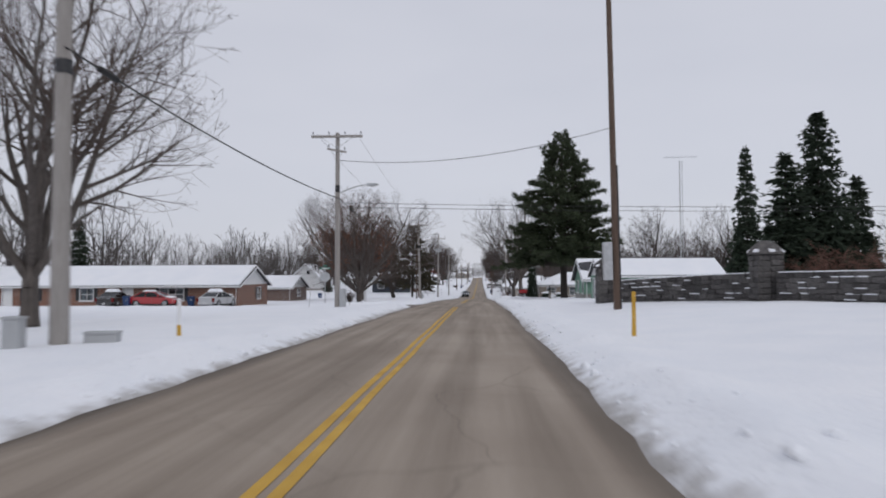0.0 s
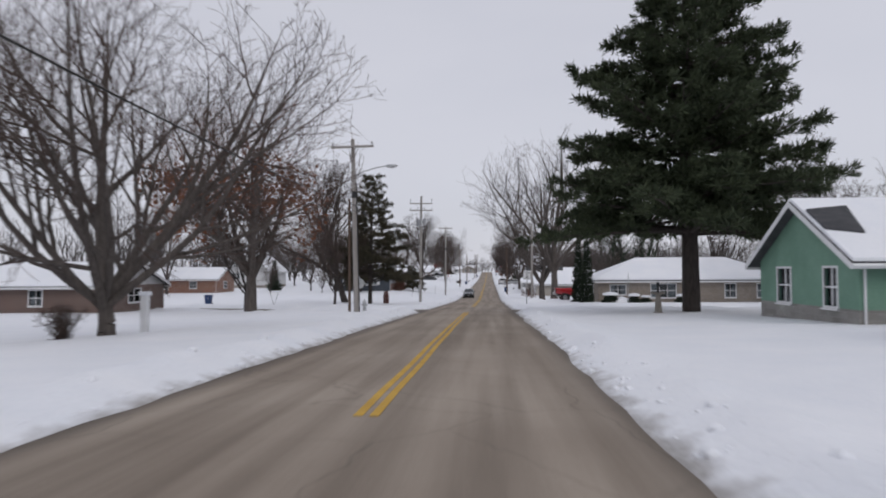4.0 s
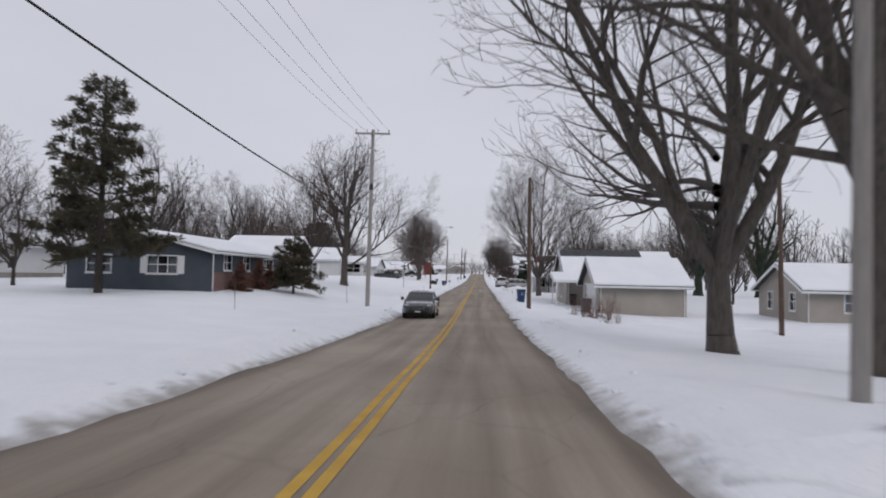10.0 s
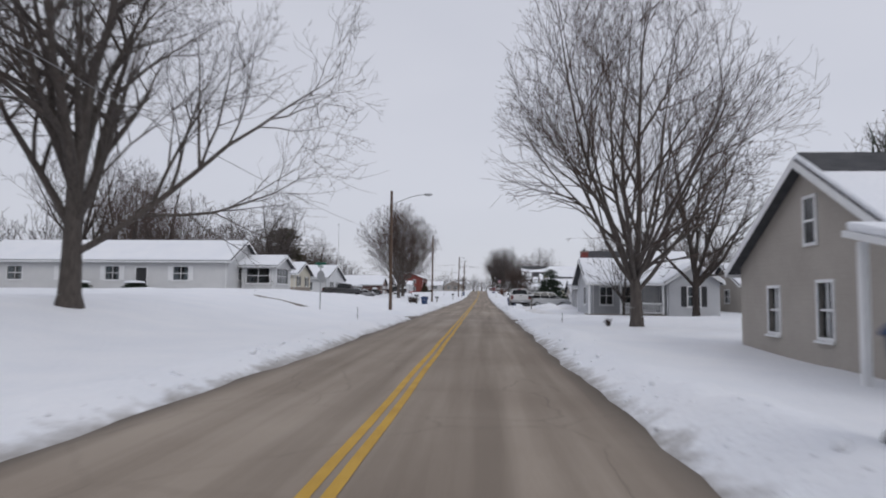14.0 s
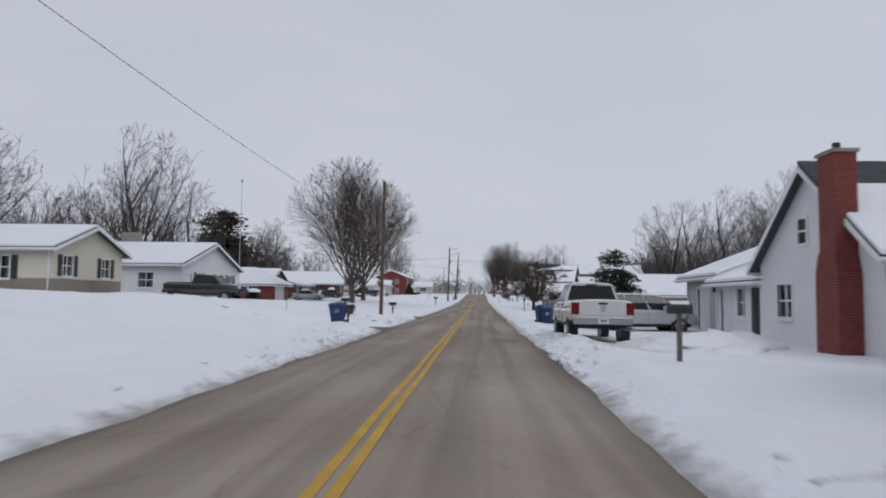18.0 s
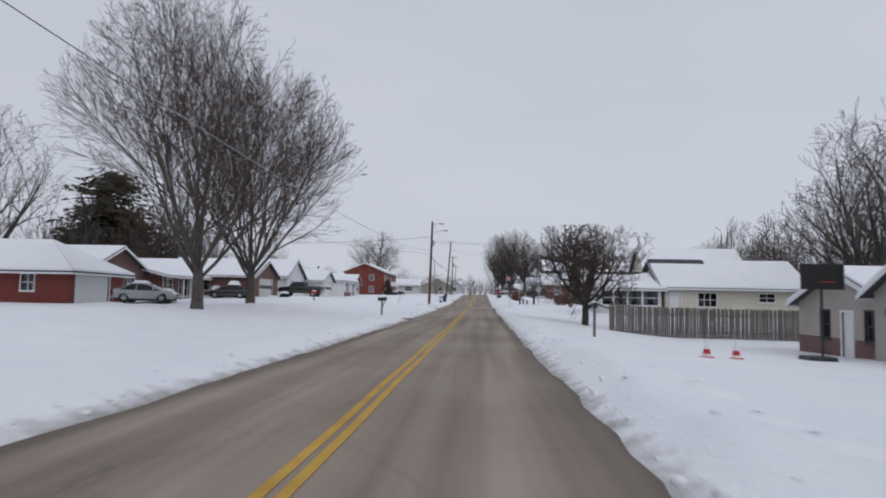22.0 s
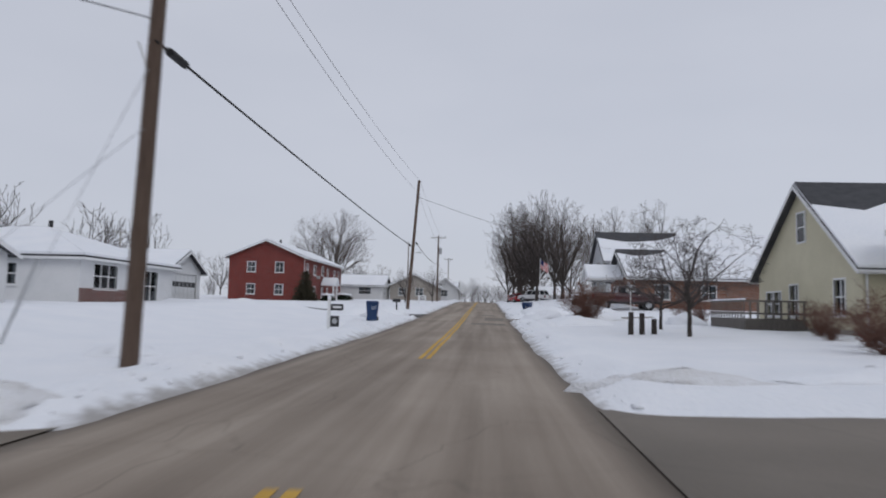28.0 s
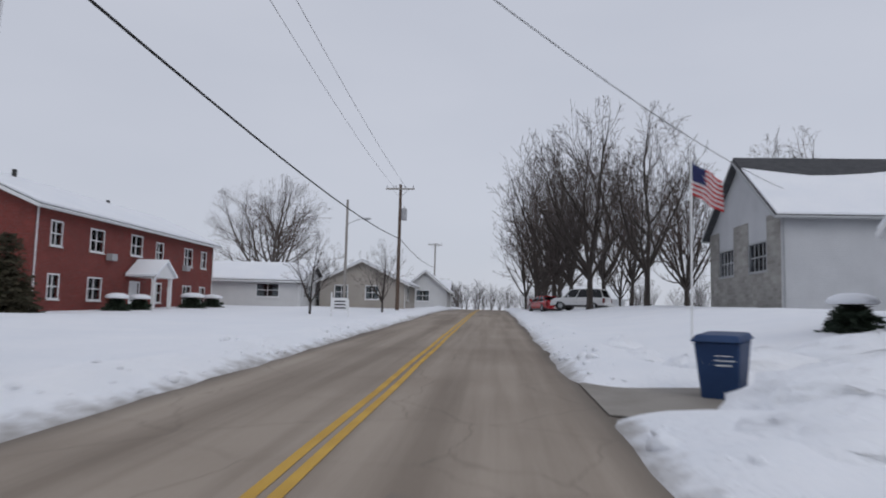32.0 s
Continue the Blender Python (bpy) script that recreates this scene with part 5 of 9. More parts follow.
W = "win"
# left side of the road, from the start on
house("long orange-brick ranch house under a snowy roof", -58, -23.3, 48.8, 58.8, 2.45, 4.35, "x", brick_orange, openings=[("e", W, 6.2, 7.4, 0.9, 2.1), ("s", W, 26.5, 29.0, 0.9, 2.1, {"bars": 2}), ("s", W, 18, 19.4, 0.9, 2.1), ("s", "door", 22.6, 23.6, 0, 2.05), ("s", W, 12, 13.4, 0.9, 2.1), ("s", W, 6, 7.4, 0.9, 2.1), ("s", "door", 9.6, 10.6, 0, 2.05)], gable=white_trim, shutters=dark_trim)
house("low brown-brick house with a snowy roof", -42, -27, 82.5, 92, 2.25, 3.9, "x", brick_brown, openings=[("e", W, 3.5, 5.5, 0.9, 1.9), ("s", W, 9.2, 10.2, 0.8, 1.9), ("s", W, 3, 4.2, 0.8, 1.9)], gable=sid_palewhite)
house("slate-blue ranch house with brick lower walls", -26, -16.2, 156, 172, 2.7, 3.9, "y", sid_blue, openings=[("s", W, 5.5, 7.5, 1.2, 2.3, {"bars": 2, "shutter": white_trim}), ("s", W, 1.4, 3.0, 1.2, 2.3), ("e", W, 2.2, 3.6, 1.5, 2.5), ("e", W, 6.2, 7.5, 1.5, 2.5), ("e", W, 11.0, 13.4, 0.8, 2.4, {"bars": 2})], base_m=brick_dark, base_h=1.3, gable=sid_blue, base_sides="en")
hb = house("brick wing of a ranch house with white window frames", -21.5, -15.6, 172.4, 179.5, 3.0, 4.4, "x", brick_dark, openings=[("e", W, 1.0, 2.2, 0.9, 2.2), ("e", W, 4.2, 6.0, 0.9, 2.2, {"bars": 2}), ("s", W, 1.5, 2.8, 0.9, 2.2)], gable=sid_blue)
part("gable_vent", Kit().tube((2.98, 0, 3.7), (3.02, 0, 3.7), 0.3, 0.3, 14), white_trim, hb)
house("low brick ranch house beyond a snowy corner", -64, -45, 149, 157, 2.5, 4.3, "x", brick_orange, openings=[("s", W, 14.2, 15.4, 0.9, 2.0), ("s", W, 8.5, 10.5, 0.8, 2.0), ("s", W, 3, 4.4, 0.9, 2.0), ("e", W, 3, 4.6, 0.9, 2.0)])
house("cream two-storey house far behind a lawn", -51.6, -43.4, 172, 184, 3.6, 7.4, "y", sid_palewhite, openings=[("s", W, 4.5, 5.5, 4.6, 5.7), ("s", W, 0.8, 2.2, 2.0, 3.1), ("e", W, 3, 4, 1, 2.2), ("e", W, 3, 4, 3.3, 4.4)], base_m=concrete_m, base_h=0.6)
house("long white ranch house on a snowy rise", -46, -21.9, 225.2, 233.8, 2.85, 4.75, "x", sid_palewhite, openings=[("s", W, 19.0, 20.4, 1.0, 2.2, {"shutter": white_trim}), ("s", W, 12.6, 13.9, 1.0, 2.2, {"shutter": white_trim}), ("s", "door", 15.5, 16.5, 0, 2.1, {"m": dark_trim}), ("s", W, 8.2, 9.6, 1.0, 2.2, {"shutter": white_trim}), ("s", W, 3.2, 4.6, 1.0, 2.2), ("e", W, 2.8, 4.0, 1.1, 2.2)])
house("small white side porch roofed with snow", -21.6, -18.4, 228, 233.5, 2.5, 3.4, "x", sid_palewhite, openings=[("s", W, 0.5, 2.7, 0.8, 2.2, {"curtain": False}), ("e", W, 0.8, 4.6, 0.8, 2.2, {"curtain": False, "bars": 3})], name="porch")
house("cream ranch house with brick lower walls", -43, -22, 248.8, 256.2, 2.75, 4.1, "x", sid_cream, openings=[("e", W, 1.0, 1.9, 1.2, 2.3, {"shutter": dark_trim}), ("e", W, 5.0, 5.9, 1.2, 2.3, {"shutter": dark_trim}), ("s", W, 10, 13, 1.0, 2.2, {"bars": 2}), ("s", W, 17.5, 18.6, 1.0, 2.2, {"shutter": dark_trim})], base_m=brick_tan, base_h=1.0)
hf = house("white ranch house with a wide chimney", -43, -21.5, 264, 276.5, 2.8, 4.7, "x", sid_white, openings=[("s", "garage", 14.5, 17.2, 0, 2.1, {"lights": False}), ("s", W, 18.2, 19.4, 1.0, 2.1), ("e", "door", 1.2, 2.1, 0, 2.1), ("e", W, 3.0, 4.1, 1.0, 2.2, {"shutter": dark_trim}), ("e", W, 7.0, 8.1, 1.0, 2.2, {"shutter": dark_trim}), ("e", W, 10.0, 11.1, 1.0, 2.2, {"shutter": dark_trim})], base_m=brick_tan, base_h=0.9, base_sides="e")
chimney(hf, 3.4, 0.4, 4.3, 5.75, 1.5, 0.7, concrete_m, cap=False)
h1b = house("red-brick house under a low snowy hip roof", -46, -29.0, 313.2, 321, 2.75, 4.9, "x", brick_red, openings=[("s", W, 13.3, 14.3, 1.0, 2.2, {"curtain": False}), ("s", W, 5.5, 6.9, 1.5, 2.3), ("e", "garage", 0.9, 5.6, 0, 2.25, {"lights": False})], hip=True, over=0.7)
part("downpipe", Kit().tube((2.2, -3.96, -0.4), (2.2, -3.96, 2.6), 0.05, 0.05, 8), white_trim, h1b, "white downpipe")
house("dark red-brick ranch house with white trim", -48, -32.3, 321.2, 331.5, 2.9, 5.0, "x", brick_dark, openings=[("e", W, 7.0, 8.2, 1.0, 2.4), ("s", W, 10, 11.5, 1.0, 2.2)], over=0.6)
mp_ = house("low brick middle part of a ranch house with an entrance", -45, -30.6, 331.7, 342.4, 2.55, 4.3, "y", brick_dark, openings=[("e", W, 1.2, 2.3, 0.9, 2.1), ("e", W, 4.0, 6.2, 0.4, 2.2, {"bars": 2, "curtain": False}), ("e", "door", 6.8, 7.8, 0, 2.1), ("e", W, 8.6, 9.8, 0.9, 2.1)], over=0.9, name="house_wing")
for y in (-1.6, 1.4, 3.2):
    part("post", Kit().box(7.75, 7.87, y, y + 0.12, -0.6, 2.3), white_trim, mp_, "thin white porch post")
house("brick ranch house with an attached garage", -47, -24.8, 342.6, 352.2, 2.65, 4.5, "x", brick_dark, openings=[("e", "garage", 2.3, 7.2, 0, 2.25), ("s", W, 7.0, 9.6, 0.9, 2.2, {"bars": 2}), ("s", "door", 12, 13, 0, 2.1), ("s", W, 15.5, 17, 0.9, 2.2)])
house("white gabled ranch house with dark windows", -42, -25, 357, 366.6, 2.9, 5.2, "x", sid_white, openings=[("e", W, 2.2, 3.4, 1.0, 2.3), ("e", W, 6.2, 7.4, 1.0, 2.3), ("s", W, 13, 14.2, 1.0, 2.3), ("s", W, 8, 9.2, 1.0, 2.3)])
house("white double garage under a snowy roof", -35, -22.4, 367.6, 375.2, 2.55, 4.0, "x", sid_white, openings=[("e", "garage", 1.4, 6.2, 0, 2.2), ("s", W, 8, 9.2, 1.0, 2.1)], name="garage")
hj = house("white ranch house with a hip roof and brick wainscot", -36, -21.6, 380.2, 392, 2.75, 4.7, "x", sid_white, openings=[("s", W, 9.4, 10.6, 1.0, 2.2), ("s", W, 3, 4.2, 1.0, 2.2), ("e", W, 1.4, 4.0, 0.9, 2.3, {"bars": 2}), ("e", W, 7.6, 9.4, 0.2, 2.2, {"curtain": False})], hip=True)
part("brick_wainscot", Kit().box(7.2, 7.28, -5.9, 0.2, -0.6, 0.85), brick_dark, hj, "red brick wainscot")
part("vent_pipe", Kit().tube((1.2, 0.3, 4.3), (1.2, 0.3, 5.4), 0.14, 0.14, 10), dark_metal, hj)
house("white attached garage end of a ranch house", -33, -22.2, 392.4, 398.4, 2.5, 3.9, "x", sid_white, openings=[("e", "garage", 0.8, 5.2, 0, 2.15)], name="garage")
hr = house("two-storey red-brick apartment house with white windows", -31, -21.4, 428, 450.5, 5.75, 7.75, "y", brick_red, z=-0.85, openings=[("s", W, x, x + 1.0, z, z + 1.2) for x in (2.4, 6.0) for z in (1.0, 3.8)] + [("e", W, y, y + w * 0.85, z, z + 1.2) for y, w in ((1.4, 1.0), (5.0, 1.5), (12.8, 1.1), (17.2, 1.5), (20.2, 1.0)) for z in (0.95, 3.75)] + [("e", "door", 9.6, 10.7, 0, 2.1), ("e", W, 9.5, 10.8, 3.9, 5.1)], over=0.5)
ent = Kit().prism([(-1.3, 2.45), (1.3, 2.45), (0, 3.35)], "x", 4.6, 6.6)
pe = part("entry_gable", ent, white_trim, hr, "white entry porch gable", at=pose(0.25, -1.1, 0))
part("post", Kit().box(6.3, 6.5, -1.2, -1.0, -0.6, 2.45), white_trim, pe)
part("post", Kit().box(6.3, 6.5, 1.0, 1.2, -0.6, 2.45), white_trim, pe)
part("porch_snow", Kit().prism([(-1.45, 2.5), (0, 3.5), (1.45, 2.5), (1.45, 2.62), (0, 3.64), (-1.45, 2.62)], "x", 4.7, 6.75), snow_m, pe, "snow on the porch roof")
for y in (5.6, -4.6):
    part("air_conditioner", Kit().box(4.84, 5.2, y, y + 0.6, 3.3, 3.7), grey_trim, hr)
for x, y in ((0.4, -7), (-0.3, 4)):
    part("vent_pipe", Kit().tube((x, y, 7.5), (x, y, 8.25), 0.13, 0.13, 10), dark_metal, hr)
house("low white house with a snowy roof beyond the brick block", -25, -15.5, 456, 464, 2.4, 4.0, "x", sid_palewhite, openings=[("e", W, 1.2, 3.6, 0.9, 2.0, {"bars": 2}), ("s", W, 5.5, 7.5, 0.9, 2.0), ("e", W, 5, 6.5, 0.9, 2.0)])
house("tan gabled house with a snowy roof", -15, -6.8, 461, 470, 2.5, 4.5, "y", sid_tan, openings=[("s", W, 4.5, 5.7, 0.9, 2.1), ("s", W, 1.5, 2.7, 0.9, 2.1), ("e", W, 2, 3.5, 0.9, 2.1)])
house("white house with a snowy gable roof", -9, -3.9, 478, 486, 2.3, 4.4, "y", sid_palewhite, openings=[("s", W, 1.5, 3, 0.9, 2.1)])
house("low far house with a snowy roof", -14, -5.5, 505, 513, 2.4, 4.4, "x", sid_white, openings=[("s", W, 2, 3.4, 0.9, 2.1)])

# right side of the road
hs = house("green metal-sided shed with a white gable front", 12.9, 24, 43.6, 49.6, 2.35, 3.75, "x", sid_green, openings=[("w", "garage", 1.2, 4.6, 0, 2.0, {"lights": False}), ("s", W, 6, 7, 1.1, 1.9)], name="shed", gable=sid_palewhite, over=0.3)
hgr = house("small green house with a stone base and snowy roof", 13.2, 22, 55.5, 63.5, 2.4, 4.5, "x", sid_green, base_m=stone_face, base_h=0.75, openings=[("w", W, 1.4, 2.3, 0.8, 2.1, {"curtain": False}), ("w", W, 5.0, 6.2, 0.8, 2.1), ("s", W, 2.2, 3.6, 0.9, 2.0)])
roof_patch(hgr, [(-4.75, -2.6, 3.26), (-3.6, -2.9, 3.13), (-3.2, -0.9, 4.18), (-4.75, -1.2, 4.03)], 0.2)
dish = part("satellite_dish", Kit().lathe([(0.0, 0.0), (0.2, 0.03), (0.34, 0.1), (0.35, 0.12), (0.2, 0.05), (0.0, 0.02)], 0, 0, 16), grey_trim, hgr, "grey satellite dish", at=pose(-2.2, -3.4, 3.35, 55, 0, 20))
part("bracket", Kit().tube((0, 0, -0.02), (0.05, 0.1, -0.45), 0.02, 0.02, 6), steel_m, dish)
h1 = house("tan brick ranch house under a snowy hip roof", 12.4, 31, 103.2, 112.6, 2.6, 4.6, "x", brick_tan, openings=[("s", W, 1.2, 2.7, 1.1, 2.0), ("s", W, 5.2, 7.6, 0.8, 2.1, {"bars": 2}), ("s", "door", 8.7, 9.6, 0, 2.1), ("s", W, 12.4, 13.4, 0.8, 2.1), ("s", W, 15.5, 16.7, 0.8, 2.1), ("w", W, 3, 4.2, 1.0, 2.0)], hip=True)
for x in (-3.2, 1.6):
    part("roof_vent", Kit().box(x, x + 0.4, 0.3, 0.7, 4.0, 4.95), dark_metal, h1)
house("small tan house with white windows and a snowy roof", 23.6, 32.6, 160, 168, 2.3, 4.0, "x", sid_tan, openings=[("w", W, 1.6, 2.4, 0.8, 2.0), ("w", W, 5.4, 6.2, 0.8, 2.0), ("s", W, 2.6, 3.7, 0.8, 2.0), ("s", W, 6.8, 7.9, 0.8, 2.0)])
house("tan sided garage with a snowy gable roof", 10.2, 16.6, 163.4, 171.4, 2.35, 4.25, "x", sid_tan, openings=[("w", "garage", 1.4, 6.6, 0, 2.2, {"lights": False})], name="garage")
h2 = house("steep-gabled tan house with white trim", 9.4, 19.5, 176, 185.2, 2.75, 5.2, "x", sid_tan, openings=[("w", W, 4.2, 4.75, 3.2, 4.3, {"curtain": False}), ("w", W, 6.4, 7.1, 0.9, 2.1), ("w", W, 3.5, 4.2, 0.9, 2.2), ("s", "door", 2.0, 2.9, 0, 2.05), ("s", W, 4.2, 5.4, 0.8, 2.0)], over=0.35)
roof_patch(h2, [(-5.3, -1.3, 4.68), (2.5, -1.3, 4.68), (2.5, -0.05, 5.36), (-5.3, -0.05, 5.36)], 0.12)
pr = thing("porch", 13.2, 173.9, float(soil(13.2, 174)) + 0.1, 0, "white porch roof on posts joining house and garage", "porch")
part("porch_roof", Kit().slab(((-5.4, -1.7, 2.25), (4.5, -1.7, 2.25), (4.5, 1.95, 2.95), (-5.4, 1.95, 2.95)), 0.12), white_trim, pr)
part("porch_snow", Kit().slab(((-5.35, -1.65, 2.375), (4.45, -1.65, 2.375), (4.45, 1.9, 3.07), (-5.35, 1.9, 3.07)), 0.16), snow_m, pr, "snow on the porch roof", bevel=0.04)
for x, y, z in ((-5.2, 1.7, 2.85), (-5.2, -1.6, 2.25), (-0.8, -1.6, 2.25), (1.8, -1.6, 2.25)):
    part("post", Kit().box(x, x + 0.14, y, y + 0.14, -0.8, z), white_trim, pr)
house("small grey-white house with a railed porch", 9.6, 18.2, 216.6, 224, 2.55, 4.3, "x", sid_grey, openings=[("s", W, 0.7, 1.6, 0.8, 2.1, {"curtain": False}), ("s", W, 2.4, 3.6, 0.7, 2.1, {"curtain": False}), ("s", "door", 4.0, 4.9, 0, 2.05), ("w", W, 2.5, 3.6, 0.8, 2.1)])
house("grey-white gabled wing with a black-shuttered window", 14.7, 18.3, 213.8, 216.4, 2.55, 3.7, "y", sid_grey, openings=[("s", W, 1.35, 2.2, 0.75, 2.1, {"shutter": dark_trim})], name="house_wing", over=0.3)
pq = thing("porch", 12.3, 215.3, float(soil(12.3, 215)) + 0.12, 0, "white railed front porch with posts", "porch")
part("porch_roof", Kit().slab(((-3.4, -1.4, 2.2), (2.2, -1.4, 2.2), (2.2, 1.05, 2.75), (-3.4, 1.05, 2.75)), 0.1), white_trim, pq)
part("porch_snow", Kit().slab(((-3.35, -1.35, 2.305), (2.15, -1.35, 2.305), (2.15, 1.0, 2.855), (-3.35, 1.0, 2.855)), 0.14), snow_m, pq, "snow on the porch roof", bevel=0.04)
part("porch_floor", Kit().box(-3.3, 2.2, -1.3, 1.1, -0.6, 0.1), concrete_m, pq)
for x in (-3.3, -1.0, 2.0):
    part("post", Kit().box(x, x + 0.13, -1.3, -1.17, 0.1, 2.2), white_trim, pq)
for x0_, x1_ in ((-0.85, 1.98),):
    part("rail", Kit().box(x0_, x1_, -1.27, -1.2, 0.85, 0.93).box(x0_, x1_, -1.27, -1.2, 0.2, 0.27), white_trim, pq)
    for i in range(16):
        x = x0_ + 0.1 + i * (x1_ - x0_ - 0.2) / 15
        part("baluster", Kit().box(x - 0.02, x + 0.02, -1.255, -1.215, 0.27, 0.85), white_trim, pq)
hx = house("tan house with a white garage door behind the porch house", 23.4, 33, 223.5, 232, 2.5, 4.3, "x", sid_tan, openings=[("s", "garage", 1.4, 4.4, 0, 2.1), ("w", W, 3, 4.2, 0.9, 2.0), ("s", W, 6.2, 7.4, 0.9, 2.0)])
chimney(hx, 0.5, 0.4, 3.6, 4.9, 0.7, 0.6, brick_red)
h4 = house("white steep-gabled house with a tall brick chimney", 11.7, 21.5, 230.6, 238.6, 2.85, 5.75, "x", sid_white, openings=[("w", W, 4.2, 4.8, 3.4, 4.2), ("w", W, 5.4, 6.5, 1.0, 2.1, {"curtain": False}), ("s", W, 1.0, 1.8, 0.9, 2.0)], over=0.35)
roof_patch(h4, [(-5.3, -1.3, 4.98), (0.5, -1.3, 4.98), (0.5, -0.05, 5.88), (-5.3, -0.05, 5.88)], 0.12)
chimney(h4, -5.2, -2.3, -0.8, 5.7, 0.62, 0.95, brick_red)
part("chimney_base", Kit().prism([(-2.95, -0.8), (-1.65, -0.8), (-1.65, 2.3), (-1.83, 2.9), (-2.77, 2.9), (-2.95, 2.3)], "x", -5.56, -4.91), brick_red, h4, "broad chimney foot")
house("white front wing with a dark picture window", 12.6, 21, 225.4, 230.4, 2.55, 3.9, "x", sid_white, openings=[("w", W, 0.8, 3.6, 0.8, 2.1, {"curtain": False, "bars": 2}), ("s", W, 2.2, 4.6, 0.8, 2.1, {"curtain": False, "bars": 2}), ("s", W, 5.6, 7, 0.8, 2.1)], name="house_wing")
house("low white rear wing with a side door", 12.1, 19, 238.8, 244.6, 2.35, 3.5, "y", sid_white, openings=[("w", "door", 0.8, 1.7, 0, 2.05, {"m": dark_trim}), ("w", W, 2.4, 3.2, 0.9, 2.0), ("w", "door", 4.0, 5.2, 0, 2.0)], name="house_wing")
h5 = house("light grey garage with white doors", 12.5, 20.5, 244.9, 250.4, 2.75, 4.3, "y", sid_grey, openings=[("w", "door", 1.9, 3.7, 0, 2.1)], name="garage", over=0.5)
part("wall_lantern", Kit().box(-4.18, -4.0, -1.9, -1.75, 1.9, 2.25), dark_metal, h5)
h6 = house("tan gabled garage house with a white door", 16.7, 26, 282.6, 290.6, 2.65, 4.6, "x", sid_tan, openings=[("w", "garage", 1.7, 6.1, 0, 2.1, {"lights": False})], over=0.45)
for y in (-2.9, 2.9):
    part("wall_lantern", Kit().box(-4.82, -4.66, y - 0.09, y + 0.09, 1.75, 2.05), dark_metal, h6)
house("tan house wing with brick lower walls and dark windows", 17.6, 26, 290.9, 299, 2.5, 3.9, "x", sid_tan, openings=[("w", W, 1.2, 2.0, 0.9, 2.1, {"trim": dark_trim, "curtain": False}), ("w", W, 5.0, 5.8, 0.9, 2.1, {"trim": dark_trim, "curtain": False}), ("w", "door", 3.0, 3.9, 0, 2.05)], base_m=brick_dark, base_h=0.9, name="house_wing")
house("tall cream house end under a snowy roof", 20.8, 32, 345, 353, 4.6, 7.3, "x", sid_cream, openings=[("w", W, 3, 4, 2.8, 3.9)])
h8 = house("long cream cottage under a snowy roof", 18.4, 31, 327.6, 337.2, 2.6, 5.1, "x", sid_cream, openings=[("s", "door", 0.5, 1.4, 0, 2.0), ("s", W, 3.0, 4.6, 0.8, 2.0, {"curtain": False, "bars": 2}), ("s", W, 8.4, 9.8, 1.3, 2.0, {"curtain": False}), ("w", W, 8.4, 9.2, 0.9, 2.0)], over=0.5)
part("gable_edge", Kit().prism([(-5.3, 2.05), (0, 4.88), (5.3, 2.05), (5.3, 2.24), (0, 5.1), (-5.3, 2.24)], "x", -6.91, -6.84), dark_trim, h8, "dark roof edge")
roof_patch(h8, [(-6.8, -0.9, 4.78), (-1.5, -0.9, 4.78), (-1.5, -0.05, 5.24), (-6.8, -0.05, 5.24)], 0.12)
h8b = house("pale glazed sun porch with a dark-edged gable", 12.5, 18.0, 327.3, 335.4, 2.35, 3.75, "x", sid_palewhite, openings=[("w", W, 1.4, 2.4, 0.9, 2.15, {"curtain": False, "bars": 0, "across": 0}), ("w", W, 6.0, 6.9, 0.95, 2.0, {"curtain": False, "bars": 0}), ("w", W, 7.0, 7.8, 0.95, 2.0, {"curtain": False, "bars": 0}), ("s", W, 0.15, 1.1, 0.85, 2.15, {"curtain": False, "bars": 0}), ("s", W, 1.3, 2.4, 0.85, 2.15, {"bars": 0}), ("s", W, 2.6, 3.7, 0.85, 2.15, {"bars": 0}), ("s", W, 3.9, 5.2, 0.85, 2.15, {"bars": 0})], over=0.4, name="sun_porch")
part("gable_edge", Kit().prism([(-4.45, 2.0), (0, 3.56), (4.45, 2.0), (4.45, 2.17), (0, 3.77), (-4.45, 2.17)], "x", -3.26, -3.19), dark_trim, h8b, "dark roof edge")
part("ridge_shingles", Kit().slab(((-3.15, -0.75, 3.71), (1.0, -0.75, 3.71), (2.4, -0.03, 3.9), (-3.15, -0.03, 3.9)), 0.12), shingle_m, h8b, "dark shingles where snow slid off", bevel=0.02)
h9 = house("pale yellow gabled house with dark roof patches", 16.9, 27, 371.2, 382, 3.05, 7.2, "x", sid_yellow, openings=[("w", W, 5.0, 5.8, 4.5, 5.9, {"curtain": False}), ("w", W, 1.4, 2.3, 1.0, 2.5, {"curtain": False}), ("w", W, 5.9, 6.8, 0.9, 2.4), ("w", W, 7.9, 8.7, 0.9, 2.1, {"curtain": False}), ("w", W, 8.9, 9.7, 0.9, 2.1, {"curtain": False})], over=0.4, base_m=concrete_m, base_h=0.35)
roof_patch(h9, [(-5.4, -1.8, 6.0), (-3.2, -2.2, 5.7), (1.5, -0.06, 7.32), (-5.4, -0.06, 7.32)], 0.13)
h10 = house("yellow wing with a dormer and a deep dark porch", 18.2, 29.2, 363.2, 371.0, 4.6, 6.5, "x", sid_yellow, openings=[("s", W, 0.8, 2.0, 0.9, 2.3, {"curtain": False}), ("s", "door", 2.8, 3.8, 0, 2.1, {"m": dark_trim}), ("s", W, 4.6, 7.2, 0.7, 2.4, {"curtain": False, "bars": 2}), ("s", W, 8.6, 10.4, 0.7, 2.4, {"curtain": False})], over=0.3)
